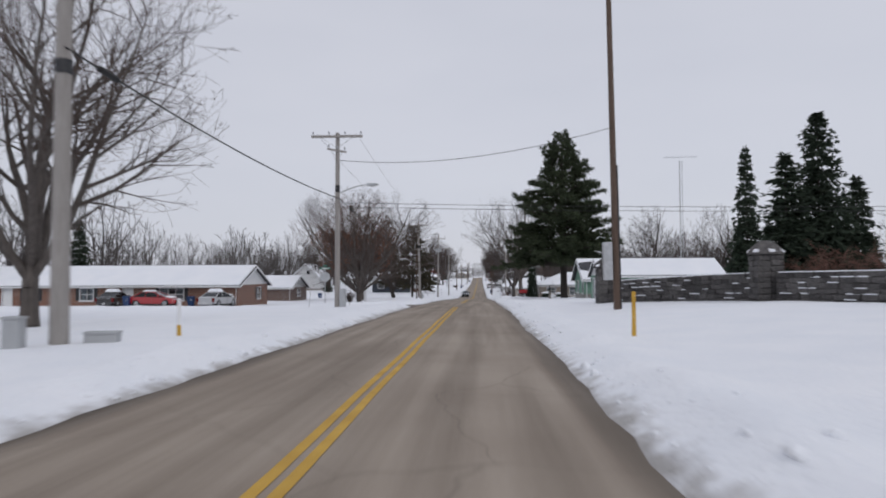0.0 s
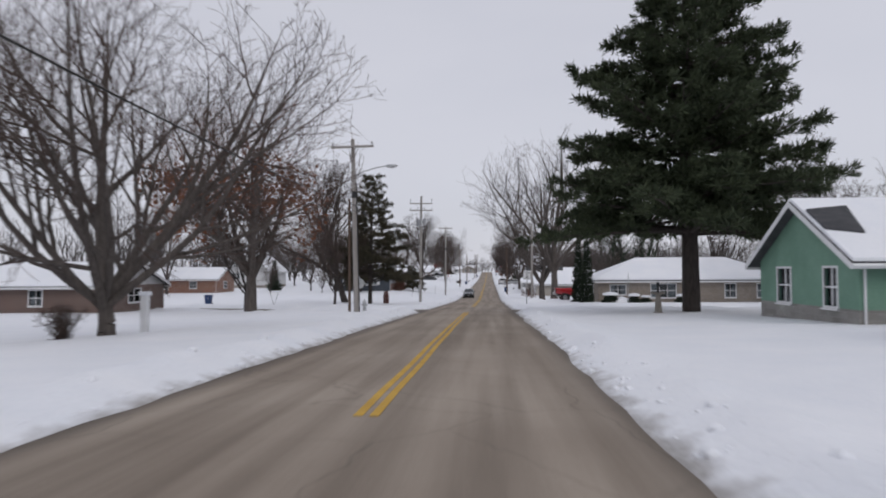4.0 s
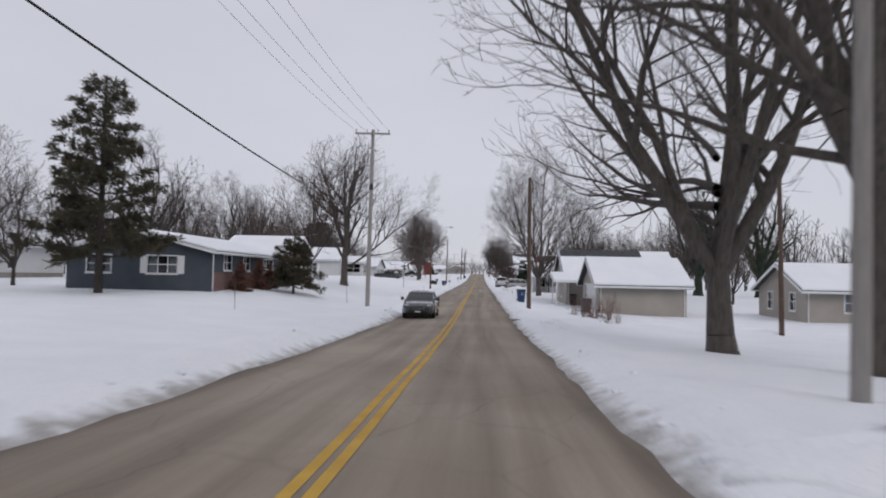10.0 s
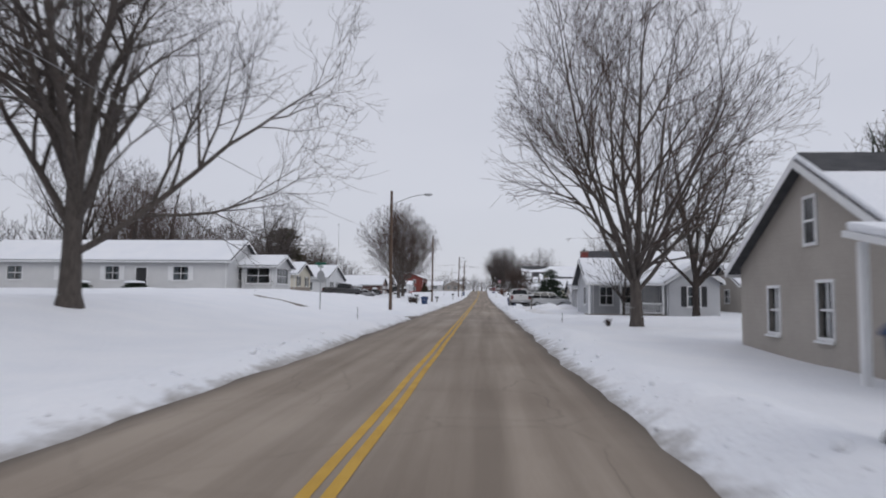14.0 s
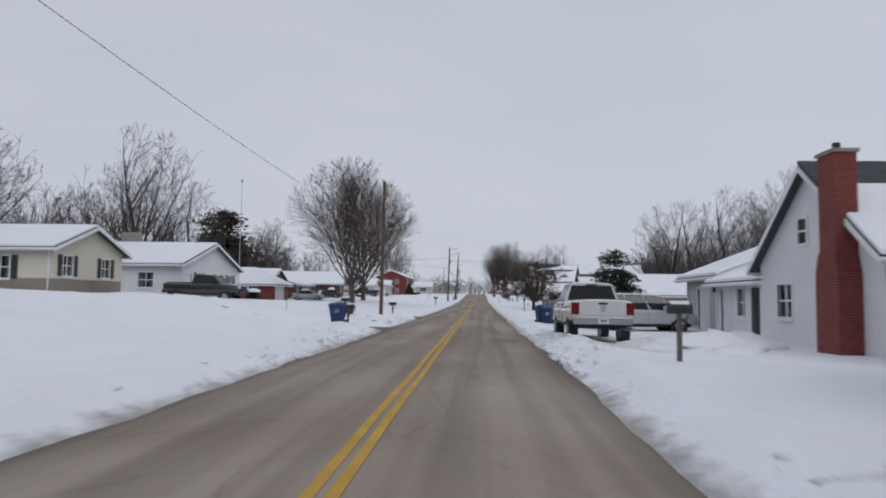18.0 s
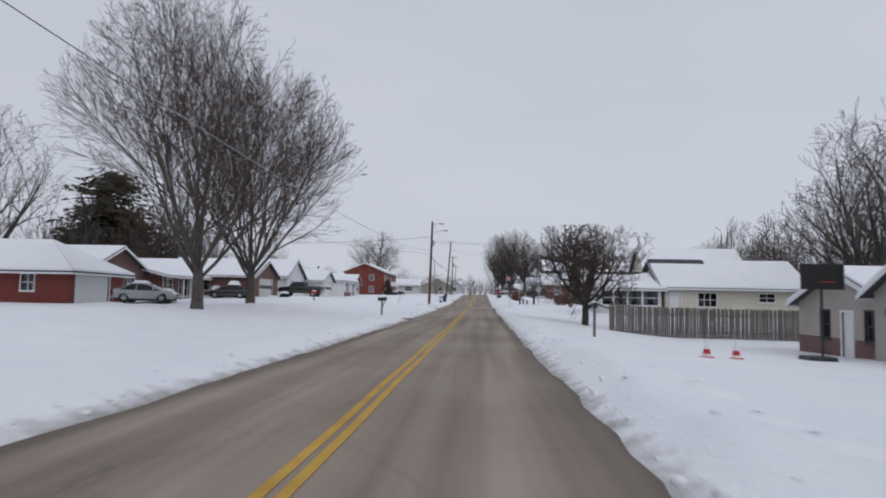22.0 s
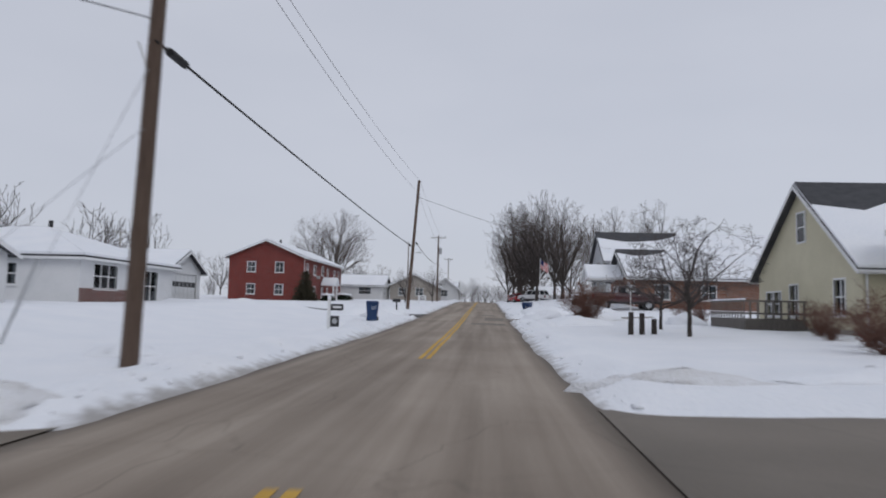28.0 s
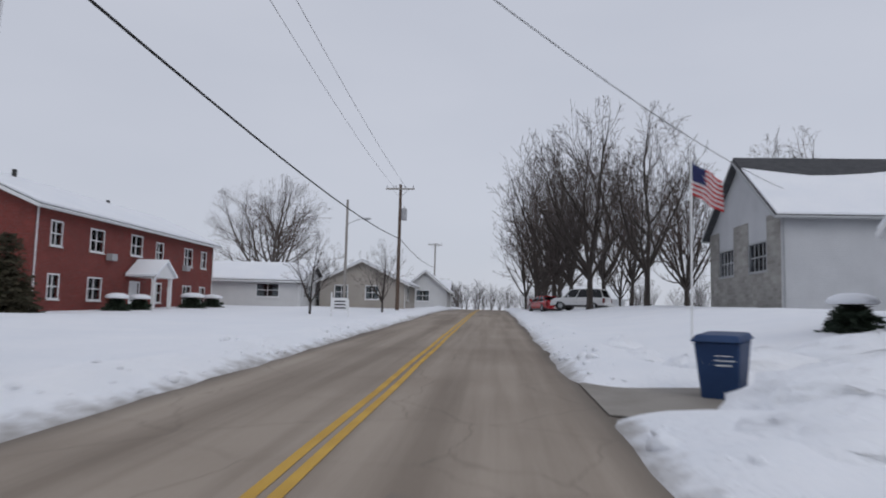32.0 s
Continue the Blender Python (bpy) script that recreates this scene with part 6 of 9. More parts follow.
part("porch_roof", Kit().slab(((-6.9, -6.7, 3.3), (5.6, -6.7, 3.3), (5.6, -4.05, 4.5), (-5.7, -4.05, 4.5)), 0.12), white_trim, h10)
part("porch_snow", Kit().slab(((-6.85, -6.65, 3.425), (5.55, -6.65, 3.425), (5.55, -4.28, 4.5), (-5.65, -4.28, 4.5)), 0.16), snow_m, h10, "snow on the porch roof", bevel=0.04)
part("porch_floor", Kit().box(-6.6, 5.5, -6.4, -4.1, -0.8, 0.15), concrete_m, h10)
for x in (-6.5, -3.2, 0.4, 5.2):
    part("post", Kit().box(x, x + 0.16, -6.35, -6.19, 0.15, 3.35), white_trim, h10)
dm = part("dormer", Kit().prism([(-4.9, 4.7), (-3.2, 4.7), (-3.2, 5.4), (-4.05, 6.05), (-4.9, 5.4)], "y", -2.9, -0.3), sid_yellow, h10, "small gabled dormer")
part("dormer_roof", Kit().prism([(-5.15, 5.27), (-4.05, 6.11), (-2.95, 5.27), (-2.95, 5.44), (-4.05, 6.3), (-5.15, 5.44)], "y", -3.1, -0.25), snow_m, dm, "snow on the dormer")
part("dormer_window", Kit().box(-4.4, -3.7, -2.94, -2.905, 5.15, 5.6), dark_trim, dm)
hu = house("brick house with a white-trimmed porch gable", 14.4, 27, 404, 414.5, 2.9, 5.4, "x", brick_orange, openings=[("w", W, 1.2, 2.2, 0.7, 2.3), ("w", "door", 5.2, 6.1, 0, 2.05), ("w", W, 7.0, 9.0, 0.8, 2.1, {"bars": 2}), ("s", W, 2, 3.2, 0.9, 2.1), ("s", W, 6, 7.2, 0.9, 2.1)], gable=sid_white, over=0.6)
slid_patch(hu, -6.85, -2.2, 5.4, 2.5 / 5.25, 1.5)
pu = thing("porch", 12.6, 410, float(soil(12.6, 410)) + 0.1, 0, "white gabled front porch with balusters", "porch")
part("porch_roof", Kit().prism([(-2.4, 2.35), (0, 3.6), (2.4, 2.35), (2.4, 2.5), (0, 3.76), (-2.4, 2.5)], "x", -1.6, 1.7), white_trim, pu)
part("porch_snow", Kit().prism([(-2.4, 2.503), (0, 3.763), (2.4, 2.503), (2.4, 2.66), (0, 3.95), (-2.4, 2.66)], "x", -1.55, 1.7), snow_m, pu, "snow on the porch roof")
part("porch_gable", Kit().prism([(-2.1, 2.35), (2.1, 2.35), (0, 3.5)], "x", -1.4, -1.3), sid_white, pu)
part("porch_floor", Kit().box(-1.5, 1.7, -2.2, 2.2, -0.7, 0.25), concrete_m, pu)
for y in (-2.15, 2.0):
    part("post", Kit().box(-1.45, -1.28, y, y + 0.16, 0.25, 2.35), white_trim, pu)
part("rail", Kit().box(-1.42, -1.34, -1.99, 2.0, 1.0, 1.08).box(-1.42, -1.34, -1.99, 2.0, 0.35, 0.41), white_trim, pu)
for i in range(18):
    y = -1.9 + i * 0.22
    part("baluster", Kit().box(-1.4, -1.36, y, y + 0.05, 0.41, 1.0), white_trim, pu)
hc = house("grey church-like hall with a stone gable front", 17, 42, 433, 445, 5.6, 9.6, "x", sid_grey, z=0.1, openings=[("w", W, 2.0, 4.6, 2.6, 4.2, {"bars": 3}), ("w", W, 7.4, 10.0, 2.6, 4.2, {"bars": 3}), ("s", W, 18, 19.2, 2.4, 3.9)], over=0.5, trim=grey_trim, gable=sid_grey, name="hall")
part("stone_front", wbox("w", -12.5, -6.0, 6.0, 0.004, 0.05, -0.8, 2.45), stone_face, hc, "grey stone facing")
for a, b in ((-6.0, -4.15), (-1.25, 1.25), (4.15, 6.0)):
    part("stone_front", wbox("w", -12.5, a, b, 0.004, 0.05, 2.452, 5.6), stone_face, hc, "grey stone facing")
slid_patch(hc, -12.95, -2.0, 9.6, 4.0 / 6.0, 2.4)
house("far white house among trees", 14, 24, 515, 523, 2.4, 4.4, "x", sid_white, openings=[("s", W, 2, 3.4, 0.9, 2.1)])


# ---- poles, lamps and lines ----
def crossarm(p, z, half, m, r=0.055, uprights=4, rz=0.0, up=0.22):
    arm = part("crossarm", Kit().box(-half, half, -r, r, z - r, z + r), m, p, at=pose(0, -0.2, 0, 0, 0, rz))
    for i in range(uprights):
        x = -half + 0.1 + (2 * half - 0.2) * i / max(1, uprights - 1)
        part("insulator", Kit().lathe([(0.02, z + r), (0.02, z + r + up * 0.5), (0.055, z + r + up * 0.5), (0.05, z + r + up), (0.0, z + r + up)], x, 0, 8), ceramic_m, arm)
    part("brace", Kit().tube((-half * 0.6, 0, z - r), (0, 0.05, z - 0.7), 0.015, 0.015, 5).tube((half * 0.6, 0, z - r), (0, 0.05, z - 0.7), 0.015, 0.015, 5), steel_m, arm)
    return arm


def street_lamp(p, z, reach, m=None, rise=0.55):
    k = Kit()
    pts = [(reach * t, 0, z + rise * math.sin(t * 1.5)) for t in np.linspace(0, 1, 7)]
    for a, b in zip(pts, pts[1:]):
        k.tube(a, b, 0.035, 0.035, 6)
    arm = part("lamp_arm", k, steel_m, p)
    e = pts[-1]
    part("lamp_head", Kit().prism([(-0.1, -0.09), (0.35, -0.1), (0.62, -0.02), (0.5, 0.07), (-0.1, 0.08)], "y", -0.13, 0.13), steel_m, arm, "grey cobra-head lamp", bevel=0.03, at=pose(*e))
    part("lens", Kit().lathe([(0.0, -0.16), (0.08, -0.15), (0.12, -0.1)], 0.22, 0, 10), lamp_m, arm, at=pose(*e))


def utility_pole(x, y, h, m, r=0.15, lean=(0, 0), label="tall wooden utility pole standing in snow", z=None, riser=False, band=False):
    p = thing("utility_pole", x, y, (ground_z(x, y) - 0.1) if z is None else z, 0, label, "utility pole", rx=lean[1], ry=lean[0])
    part("pole", Kit().tube((0, 0, -0.6), (0, 0, h), r, r * 0.72, 12), m, p, smooth=False)
    if riser:
        part("cable_riser", Kit().tube((r + 0.03, -0.05, -0.3), (r * 0.85 + 0.03, -0.05, h * 0.75), 0.035, 0.035, 6), dark_metal, p)
    if band:
        part("marker_band", Kit().tube((0, 0, h * 0.66), (0, 0, h * 0.66 + 0.42), r * 0.84, r * 0.83, 12), dark_metal, p, "dark band")
    return p


def transformer(p, x, y, z, h=0.8, r=0.22):
    t = part("transformer", Kit().lathe([(0.0, z), (r, z), (r, z + h), (r * 0.9, z + h + 0.06), (0.0, z + h + 0.06)], x, y, 14), ceramic_m, p, smooth=False)
    part("bushing", Kit().lathe([(0.03, z + h + 0.06), (0.045, z + h + 0.2), (0.0, z + h + 0.28)], x, y - 0.08, 8), ceramic_m, t)
    part("bracket", Kit().box(min(x, 0) + 0.02, max(x, 0) - 0.02, y - 0.03, y + 0.03, z + h * 0.5, z + h * 0.5 + 0.06), steel_m, t)


def line(a, b, sag, r=0.012, m=None, label="overhead power line hung between poles", splice=None, name="power_line"):
    n = 14
    P = [(a[0] + (b[0] - a[0]) * t, a[1] + (b[1] - a[1]) * t, a[2] + (b[2] - a[2]) * t - 4 * sag * t * (1 - t)) for t in np.linspace(0, 1, n + 1)]
    S = 5
    d = (Vector(b) - Vector(a)).normalized()
    u = d.cross(Vector((0, 0, 1))).normalized()
    w = u.cross(d)
    v = [tuple(Vector(p) + (u * math.cos(k * 1.2566) + w * math.sin(k * 1.2566)) * r) for p in P for k in range(S)]
    f = [(i * S + k, i * S + (k + 1) % S, (i + 1) * S + (k + 1) % S, (i + 1) * S + k) for i in range(n) for k in range(S)]
    if splice is None:
        ob = new(name, mesh_from(name, v, f, True, [m or wire_m]))
        return tagged(ob, label, "cable")
    t = thing(name, 0, 0, 0, 0, label, "cable")
    part("cable", mesh_from("cable", v, f, True, [m or wire_m]), None, t)
    for s in splice:
        i = s * n
        j = int(i)
        p, q = Vector(P[j]), Vector(P[j + 1])
        c = p.lerp(q, i - j)
        d = (q - p).normalized()
        part("splice_case", Kit().tube(c - d * 0.4, c + d * 0.4, 0.09, 0.09, 8), wire_m, t)
    return t


L0 = utility_pole(-8.4, -5.6, 12, pole_grey, 0.23, label="thick grey wooden pole with ground boxes beside it", band=False)
part("marker_band", Kit().tube((0, 0, 6.6), (0, 0, 6.95), 0.215, 0.213, 12), dark_metal, L0, "dark band")
L1 = utility_pole(-6.9, 19.6, 10.6, pole_grey, 0.17, band=True)
crossarm(L1, 10.35, 1.55, pole_grey, 0.07, 4)
crossarm(L1, 9.5, 0.75, pole_grey, 0.05, 3, rz=55)
street_lamp(L1, 6.9, 1.9)
part("meter_box", Kit().box(0.16, 0.5, -0.2, 0.15, 0.0, 1.2), steel_m, L1)
L2 = utility_pole(-6.75, 75.6, 10.9, pole_grey, 0.17, (-1.2, 0), riser=True, band=True)
crossarm(L2, 10.4, 1.35, pole_grey, 0.065, 2)
crossarm(L2, 9.6, 0.7, pole_grey, 0.05, 2, rz=90)
street_lamp(L2, 8.6, 2.2)
utility_pole(-7.25, 75.9, 7.2, pole_brown, 0.09, label="thin dark riser pole beside a utility pole")
L3 = utility_pole(-6.6, 114.3, 12.6, pole_grey, 0.17, (0.8, 0), band=False)
crossarm(L3, 11.7, 1.35, pole_grey, 0.06, 2, up=0.5)
crossarm(L3, 10.9, 1.35, pole_grey, 0.06, 4)
for x in (-0.42, 0.42):
    transformer(L3, x, -0.1, 9.1, 0.75, 0.2)
transformer(L3, 0, -0.42, 9.0, 0.75, 0.2)
part("junction_box", Kit().box(-0.22, 0.02, -0.34, -0.12, 1.2, 2.1), steel_m, L3)
L4 = utility_pole(-6.5, 160, 12.6, pole_grey, 0.16, (0.5, 0), band=True)
crossarm(L4, 12.3, 1.25, pole_grey, 0.065, 4)
part("pole_fitting", Kit().box(-0.35, 0.35, -0.2, -0.1, -0.06, 0.06), steel_m, L4, at=pose(0, 0, 11.2, 0, 25, 0))
L5 = utility_pole(-6.4, 221.2, 10.2, pole_brown, 0.15, label="brown wooden pole carrying a street lamp")
street_lamp(L5, 9.0, 2.9, rise=0.9)
L7 = utility_pole(-5.85, 262.4, 9.9, pole_brown, 0.14, (0.5, 0))
L8 = utility_pole(-5.2, 354.9, 11.3, pole_brown, 0.18, (1.2, 0), label="dark brown utility pole with two lamps")
street_lamp(L8, 9.6, 1.6)
street_lamp(L8, 10.9, 1.0, rise=0.15)
part("pole_fitting", Kit().box(0.14, 0.4, -0.14, 0.14, 8.0, 8.7), steel_m, L8)
part("step_spike", Kit().tube((-0.15, 0, 6.0), (-0.35, 0, 6.5), 0.02, 0.02, 5), steel_m, L8)
L9 = utility_pole(-5.35, 403.2, 11.75, pole_brown, 0.16, (3.6, 0), label="leaning brown utility pole beside a driveway")
for z in (11.6, 10.4, 10.05, 9.7):
    part("insulator", Kit().lathe([(0.03, z), (0.06, z + 0.08), (0.0, z + 0.16)], 0.16, 0, 8), ceramic_m, L9)
L10 = utility_pole(-6.2, 452, 10.6, pole_brown, 0.16)
crossarm(L10, 10.2, 1.2, pole_grey, 0.06, 4)
transformer(L10, 0.35, 0, 7.6, 0.9, 0.24)
L11 = utility_pole(-11.3, 455, 9.6, pole_grey, 0.14)
street_lamp(L11, 7.4, 1.6)
L12 = utility_pole(-7, 497, 9.6, pole_grey, 0.14)
crossarm(L12, 9.3, 1.0, pole_grey, 0.06, 4)
R0 = utility_pole(8.15, 11.8, 15.5, pole_brown, 0.17, (-0.8, 0), label="brown weathered utility pole with a grey box")
part("equipment_box", Kit().box(-0.62, -0.2, -0.28, 0.1, 1.5, 3.3), steel_m, R0, bevel=0.02)
part("cable_riser", Kit().tube((0.18, -0.06, -0.3), (0.16, -0.06, 7), 0.04, 0.04, 6), dark_metal, R0)
utility_pole(6.9, 121.7, 9.8, pole_grey, 0.15, (0.5, 0))
utility_pole(16.5, 147, 10.2, pole_brown, 0.13, (-1.0, 0))
utility_pole(4.72, 158.7, 9.0, pole_brown, 0.15, (-0.3, 0), label="dark bare pole close beside the road")
FP = utility_pole(-52, 440, 9.5, pole_grey, 0.15)
crossarm(FP, 9.2, 1.0, pole_grey, 0.06, 4)


def at_pole(p, z, dx=0.0):
    return tuple(p.matrix_basis @ Vector((dx, -0.2, z)))


for a, za, b, zb, sag in ((L0, 7.2, L1, 6.6, 0.35), (L1, 6.6, L2, 6.7, 0.8), (L2, 6.7, L3, 6.6, 0.6), (L3, 6.6, L4, 6.2, 0.5)):
    line(at_pole(a, za, 0.15), at_pole(b, zb, 0.15), sag, 0.028, wire_m, "thick black telephone cable along the poles", splice=(0.07,))
line(at_pole(L8, 6.45, 0.1), at_pole(L9, 5.7, 0.0), 0.15, 0.03, wire_m, "thick black telephone cable along the poles", splice=(0.02, 0.95))
line(at_pole(L9, 6.2, 0.2), at_pole(L10, 6.0, 0.1), 0.5, 0.03, wire_m, "thick black telephone cable along the poles", splice=(0.03,))
line(at_pole(L10, 6.0, 0.1), at_pole(L12, 6.0, 0.1), 0.5, 0.03, wire_m, "thick black telephone cable along the poles")
line(at_pole(L4, 6.1, 0), at_pole(L5, 6.5, 0), 0.8, 0.010, wire_grey)
line(at_pole(L5, 6.6, 0), at_pole(L7, 6.2, 0), 0.35, 0.009, wire_grey)
line(at_pole(L7, 6.2, 0), at_pole(L8, 7.4, 0), 1.2, 0.012, wire_grey)
for dx, z0, z1 in ((-1.2, 10.5, 10.55), (1.2, 10.5, 10.55)):
    line(at_pole(L1, z0, dx), at_pole(L2, z1, dx), 0.7, 0.01, wire_grey)
for dx in (-1.2, -0.5, 0.5, 1.2):
    line(at_pole(L3, 11.1, dx), at_pole(L4, 12.5, dx), 0.7, 0.009, wire_grey)
for z in (11.65, 10.5):
    line(at_pole(L8, min(z, 11.0), 0.1), at_pole(L9, z, 0.15), 0.5, 0.011, wire_grey)
    line(at_pole(L9, z, 0.15), at_pole(L10, 10.3, 0.5 if z > 11 else -0.5), 0.5, 0.011, wire_grey)
line(at_pole(L9, 10.2, 0.16), (18.6, 436.0, 7.4), 0.8, 0.016, wire_m, "service cable from a pole to the hall", name="service_line")
line(at_pole(L1, 8.9, 0.2), at_pole(R0, 8.8, 0), 0.7, 0.016, wire_m, "cable crossing over the road between poles")
for z in (6.35, 6.1):
    line(at_pole(L1, z, 0.1), (60, 21.5, 6.2 + (z - 6.35)), 0.5, 0.014, wire_m, "cable crossing over the road between poles")
for z, r in ((8.5, 0.016), (8.75, 0.010)):
    line(at_pole(L8, z, 0.1), (58, 359, z - 3.0), 0.35, r, wire_m, "cable crossing over the side street")
line(at_pole(L8, 9.2, 0), (-52, 356.5, 6.0), 0.8, 0.02, wire_m, "cable crossing over the side street")
line(at_pole(L8, 6.9, 0), (-40, 330, 7.5), 0.3, 0.014, wire_m, "cable crossing over the side street")
for dx in (-1.7, -2.9):
    gx, gy = -5.8 + dx * 2.3, 357.5
    g = line(at_pole(L8, 7.6 + dx, 0), (gx, gy, ground_z(gx, gy) - 0.05), 0.0, 0.008, steel_m, "steel guy wire bracing a utility pole", name="guy_wire")
    guard = thing("guy_guard", gx, gy, ground_z(gx, gy), 0, "grey guy-wire guard tube in snow", "guy guard")
    part("guard_tube", Kit().tube((0, 0, -0.1), (-dx * 0.42, 0.12, 2.0), 0.035, 0.035, 6), steel_m, guard)


# ---- vehicles: forward is +y ----
def smooth_body(stations, n=30):
    """Rounded shell through the stations, with tucked sills, a shoulder line and a crowned top."""
    s = np.array(stations, float)
    ends = (s[0, 0], s[-1, 0])
    ys = np.unique(np.concatenate([np.linspace(*ends, n), s[:, 0]]))
    col = []
    for k in (1, 2, 3):
        raw = np.interp(ys, s[:, 0], s[:, k])
        fine = np.interp(np.linspace(*ends, 240), s[:, 0], s[:, k])
        soft = np.convolve(np.pad(fine, 7, "edge"), np.hanning(15) / np.hanning(15).sum(), "valid")
        v = np.interp(ys, np.linspace(*ends, 240), soft)
        v[0], v[-1] = raw[0], raw[-1]
        col.append(v)
    rings = []
    for y, z0, z1, w in zip(ys, *col):
        h = z1 - z0
        half = [(w * 0.86, z0), (w * 0.97, z0 + 0.07 * h), (w * 0.995, z0 + 0.28 * h), (w, z0 + 0.55 * h), (w * 0.995, z0 + 0.72 * h), (w * 0.965, z0 + 0.88 * h), (w * 0.90, z0 + 0.96 * h), (w * 0.80, z1), (w * 0.4, z1 + 0.025)]
        rings.append([(x, y, z) for x, z in half] + [(-x, y, z) for x, z in reversed(half)])
    return rings


def crease(ob, deg=32):
    me = ob.data
    me.polygons.foreach_set("use_smooth", np.ones(len(me.polygons), bool))
    me.set_sharp_from_angle(angle=math.radians(deg))
    return ob


def wheel(v, x, y, r, w, rim_m):
    s = 1 if x > 0 else -1
    wh = part("wheel", Kit().tube((x - s * w, y, r), (x, y, r), r, r, 22), rubber_m, v, "black tyre", bevel=0.03)
    part("rim", Kit().tube((x - s * 0.02, y, r), (x + s * 0.015, y, r), r * 0.62, r * 0.58, 18), rim_m, wh, "metal rim", bevel=0.008)
    part("hub", Kit().tube((x + s * 0.015, y, r), (x + s * 0.04, y, r), r * 0.18, r * 0.15, 10), steel_m, wh)
    for i in range(5):
        a = i * 2 * math.pi / 5
        part("spoke_gap", Kit().tube((x + s * 0.012, y + math.cos(a) * r * 0.38, r + math.sin(a) * r * 0.38), (x + s * 0.019, y + math.cos(a) * r * 0.38, r + math.sin(a) * r * 0.38), r * 0.12, r * 0.12, 8), dark_metal, wh)
    part("wheel_arch", Kit().tube((x - s * 0.3, y, r * 1.05), (x - s * 0.012, y, r * 1.05), r * 1.17, r * 1.17, 22), black_paint, v)


def vehicle(kind, name, x, y, rz, m, label, z=None, snow=0.0, s=1.0, low=None, dull=False):
    v = thing(name, x, y, (float(snow_top(np.array([x]), np.array([y]))[0]) - 0.02) if z is None else z, rz, label, "vehicle")
    v.scale = (s, s, s)
    shine = dark_trim if dull else chrome_m
    if kind == "pickup":
        L, W_, r, clear = 5.8, 1.0, 0.42, 0.66
        body = [(-2.9, 0.86, 1.40, 0.96), (-2.84, 0.78, 1.46, 0.99), (-1.0, 0.66, 1.46, W_), (-0.7, 0.62, 1.45, W_), (1.15, 0.62, 1.44, W_), (1.35, 0.62, 1.42, W_), (2.5, 0.68, 1.34, 0.99), (2.82, 0.72, 1.22, 0.95), (2.9, 0.76, 1.1, 0.9)]
        cab0, cab1, roof_z, belt, axles = -0.72, 1.45, 2.03, 1.43, (-1.85, 1.85)
        tops = (-0.60, 0.85)
    elif kind == "suv":
        L, W_, r, clear = 4.9, 0.97, 0.37, 0.4
        body = [(-2.45, 0.5, 1.05, 0.9), (-2.38, 0.42, 1.12, 0.96), (-1.2, 0.38, 1.14, W_), (1.0, 0.38, 1.12, W_), (1.25, 0.38, 1.1, W_), (2.2, 0.42, 1.0, 0.94), (2.4, 0.48, 0.85, 0.88)]
        cab0, cab1, roof_z, belt, axles = -2.36, 1.3, 1.82, 1.08, (-1.45, 1.5)
        tops = (-2.05, 0.6)
    else:
        L, W_, r, clear = 4.8, 0.93, 0.34, 0.24
        body = [(-2.4, 0.46, 0.92, 0.76), (-2.25, 0.34, 1.03, 0.86), (-1.6, 0.26, 1.02, 0.92), (-0.4, 0.24, 0.98, W_), (1.0, 0.24, 0.96, W_), (1.5, 0.26, 0.93, 0.92), (2.05, 0.27, 0.84, 0.87), (2.28, 0.28, 0.76, 0.78), (2.4, 0.34, 0.64, 0.64)]
        cab0, cab1, roof_z, belt, axles = -2.0, 1.42, 1.46, 0.96, (-1.4, 1.45)
        tops = (-0.95, 0.2)
    crease(part("body", loft(Kit(), smooth_body(body)), m, v))
    wb, wt = W_ * 0.90, W_ * 0.70
    gl = [[(wb, cab0, belt - 0.04), (wb, cab1, belt - 0.04), (-wb, cab1, belt - 0.04), (-wb, cab0, belt - 0.04)], [(wt, tops[0], roof_z - 0.04), (wt, tops[1], roof_z - 0.04), (-wt, tops[1], roof_z - 0.04), (-wt, tops[0], roof_z - 0.04)]]
    gl.insert(1, [tuple(gl[0][k][q] * 0.5 + gl[1][k][q] * 0.5 + ((0.035 if gl[0][k][0] > 0 else -0.035) if q == 0 else (0.03 if k in (1, 2) else 0.0) if q == 1 else 0) for q in range(3)) for k in range(4)])
    part("window_glass", loft(Kit(), gl), car_glass, v, "dark tinted windows", bevel=0.02)
    part("interior", loft(Kit(), [[(p[0] * 0.9, p[1] * 0.95, p[2]) for p in gl[0]], [(p[0] * 0.9, p[1] * 0.9, p[2] - 0.2) for p in gl[2]]]), black_paint, v)
    rf = []
    for f in np.linspace(0, 1, 9):
        yy = tops[0] - 0.06 + (tops[1] - tops[0] + 0.10) * f
        zz = roof_z - 0.055 + 0.05 * (1 - (2 * f - 1) ** 4) - (0.03 * f * f)
        half = [(wt + 0.03, zz - 0.02), (wt + 0.02, zz + 0.015), (wt - 0.06, zz + 0.045), (wt * 0.45, zz + 0.06)]
        rf.append([(x_, yy, z_) for x_, z_ in half] + [(-x_, yy, z_) for x_, z_ in reversed(half)])
    crease(part("roof", loft(Kit(), rf), m, v), 40)
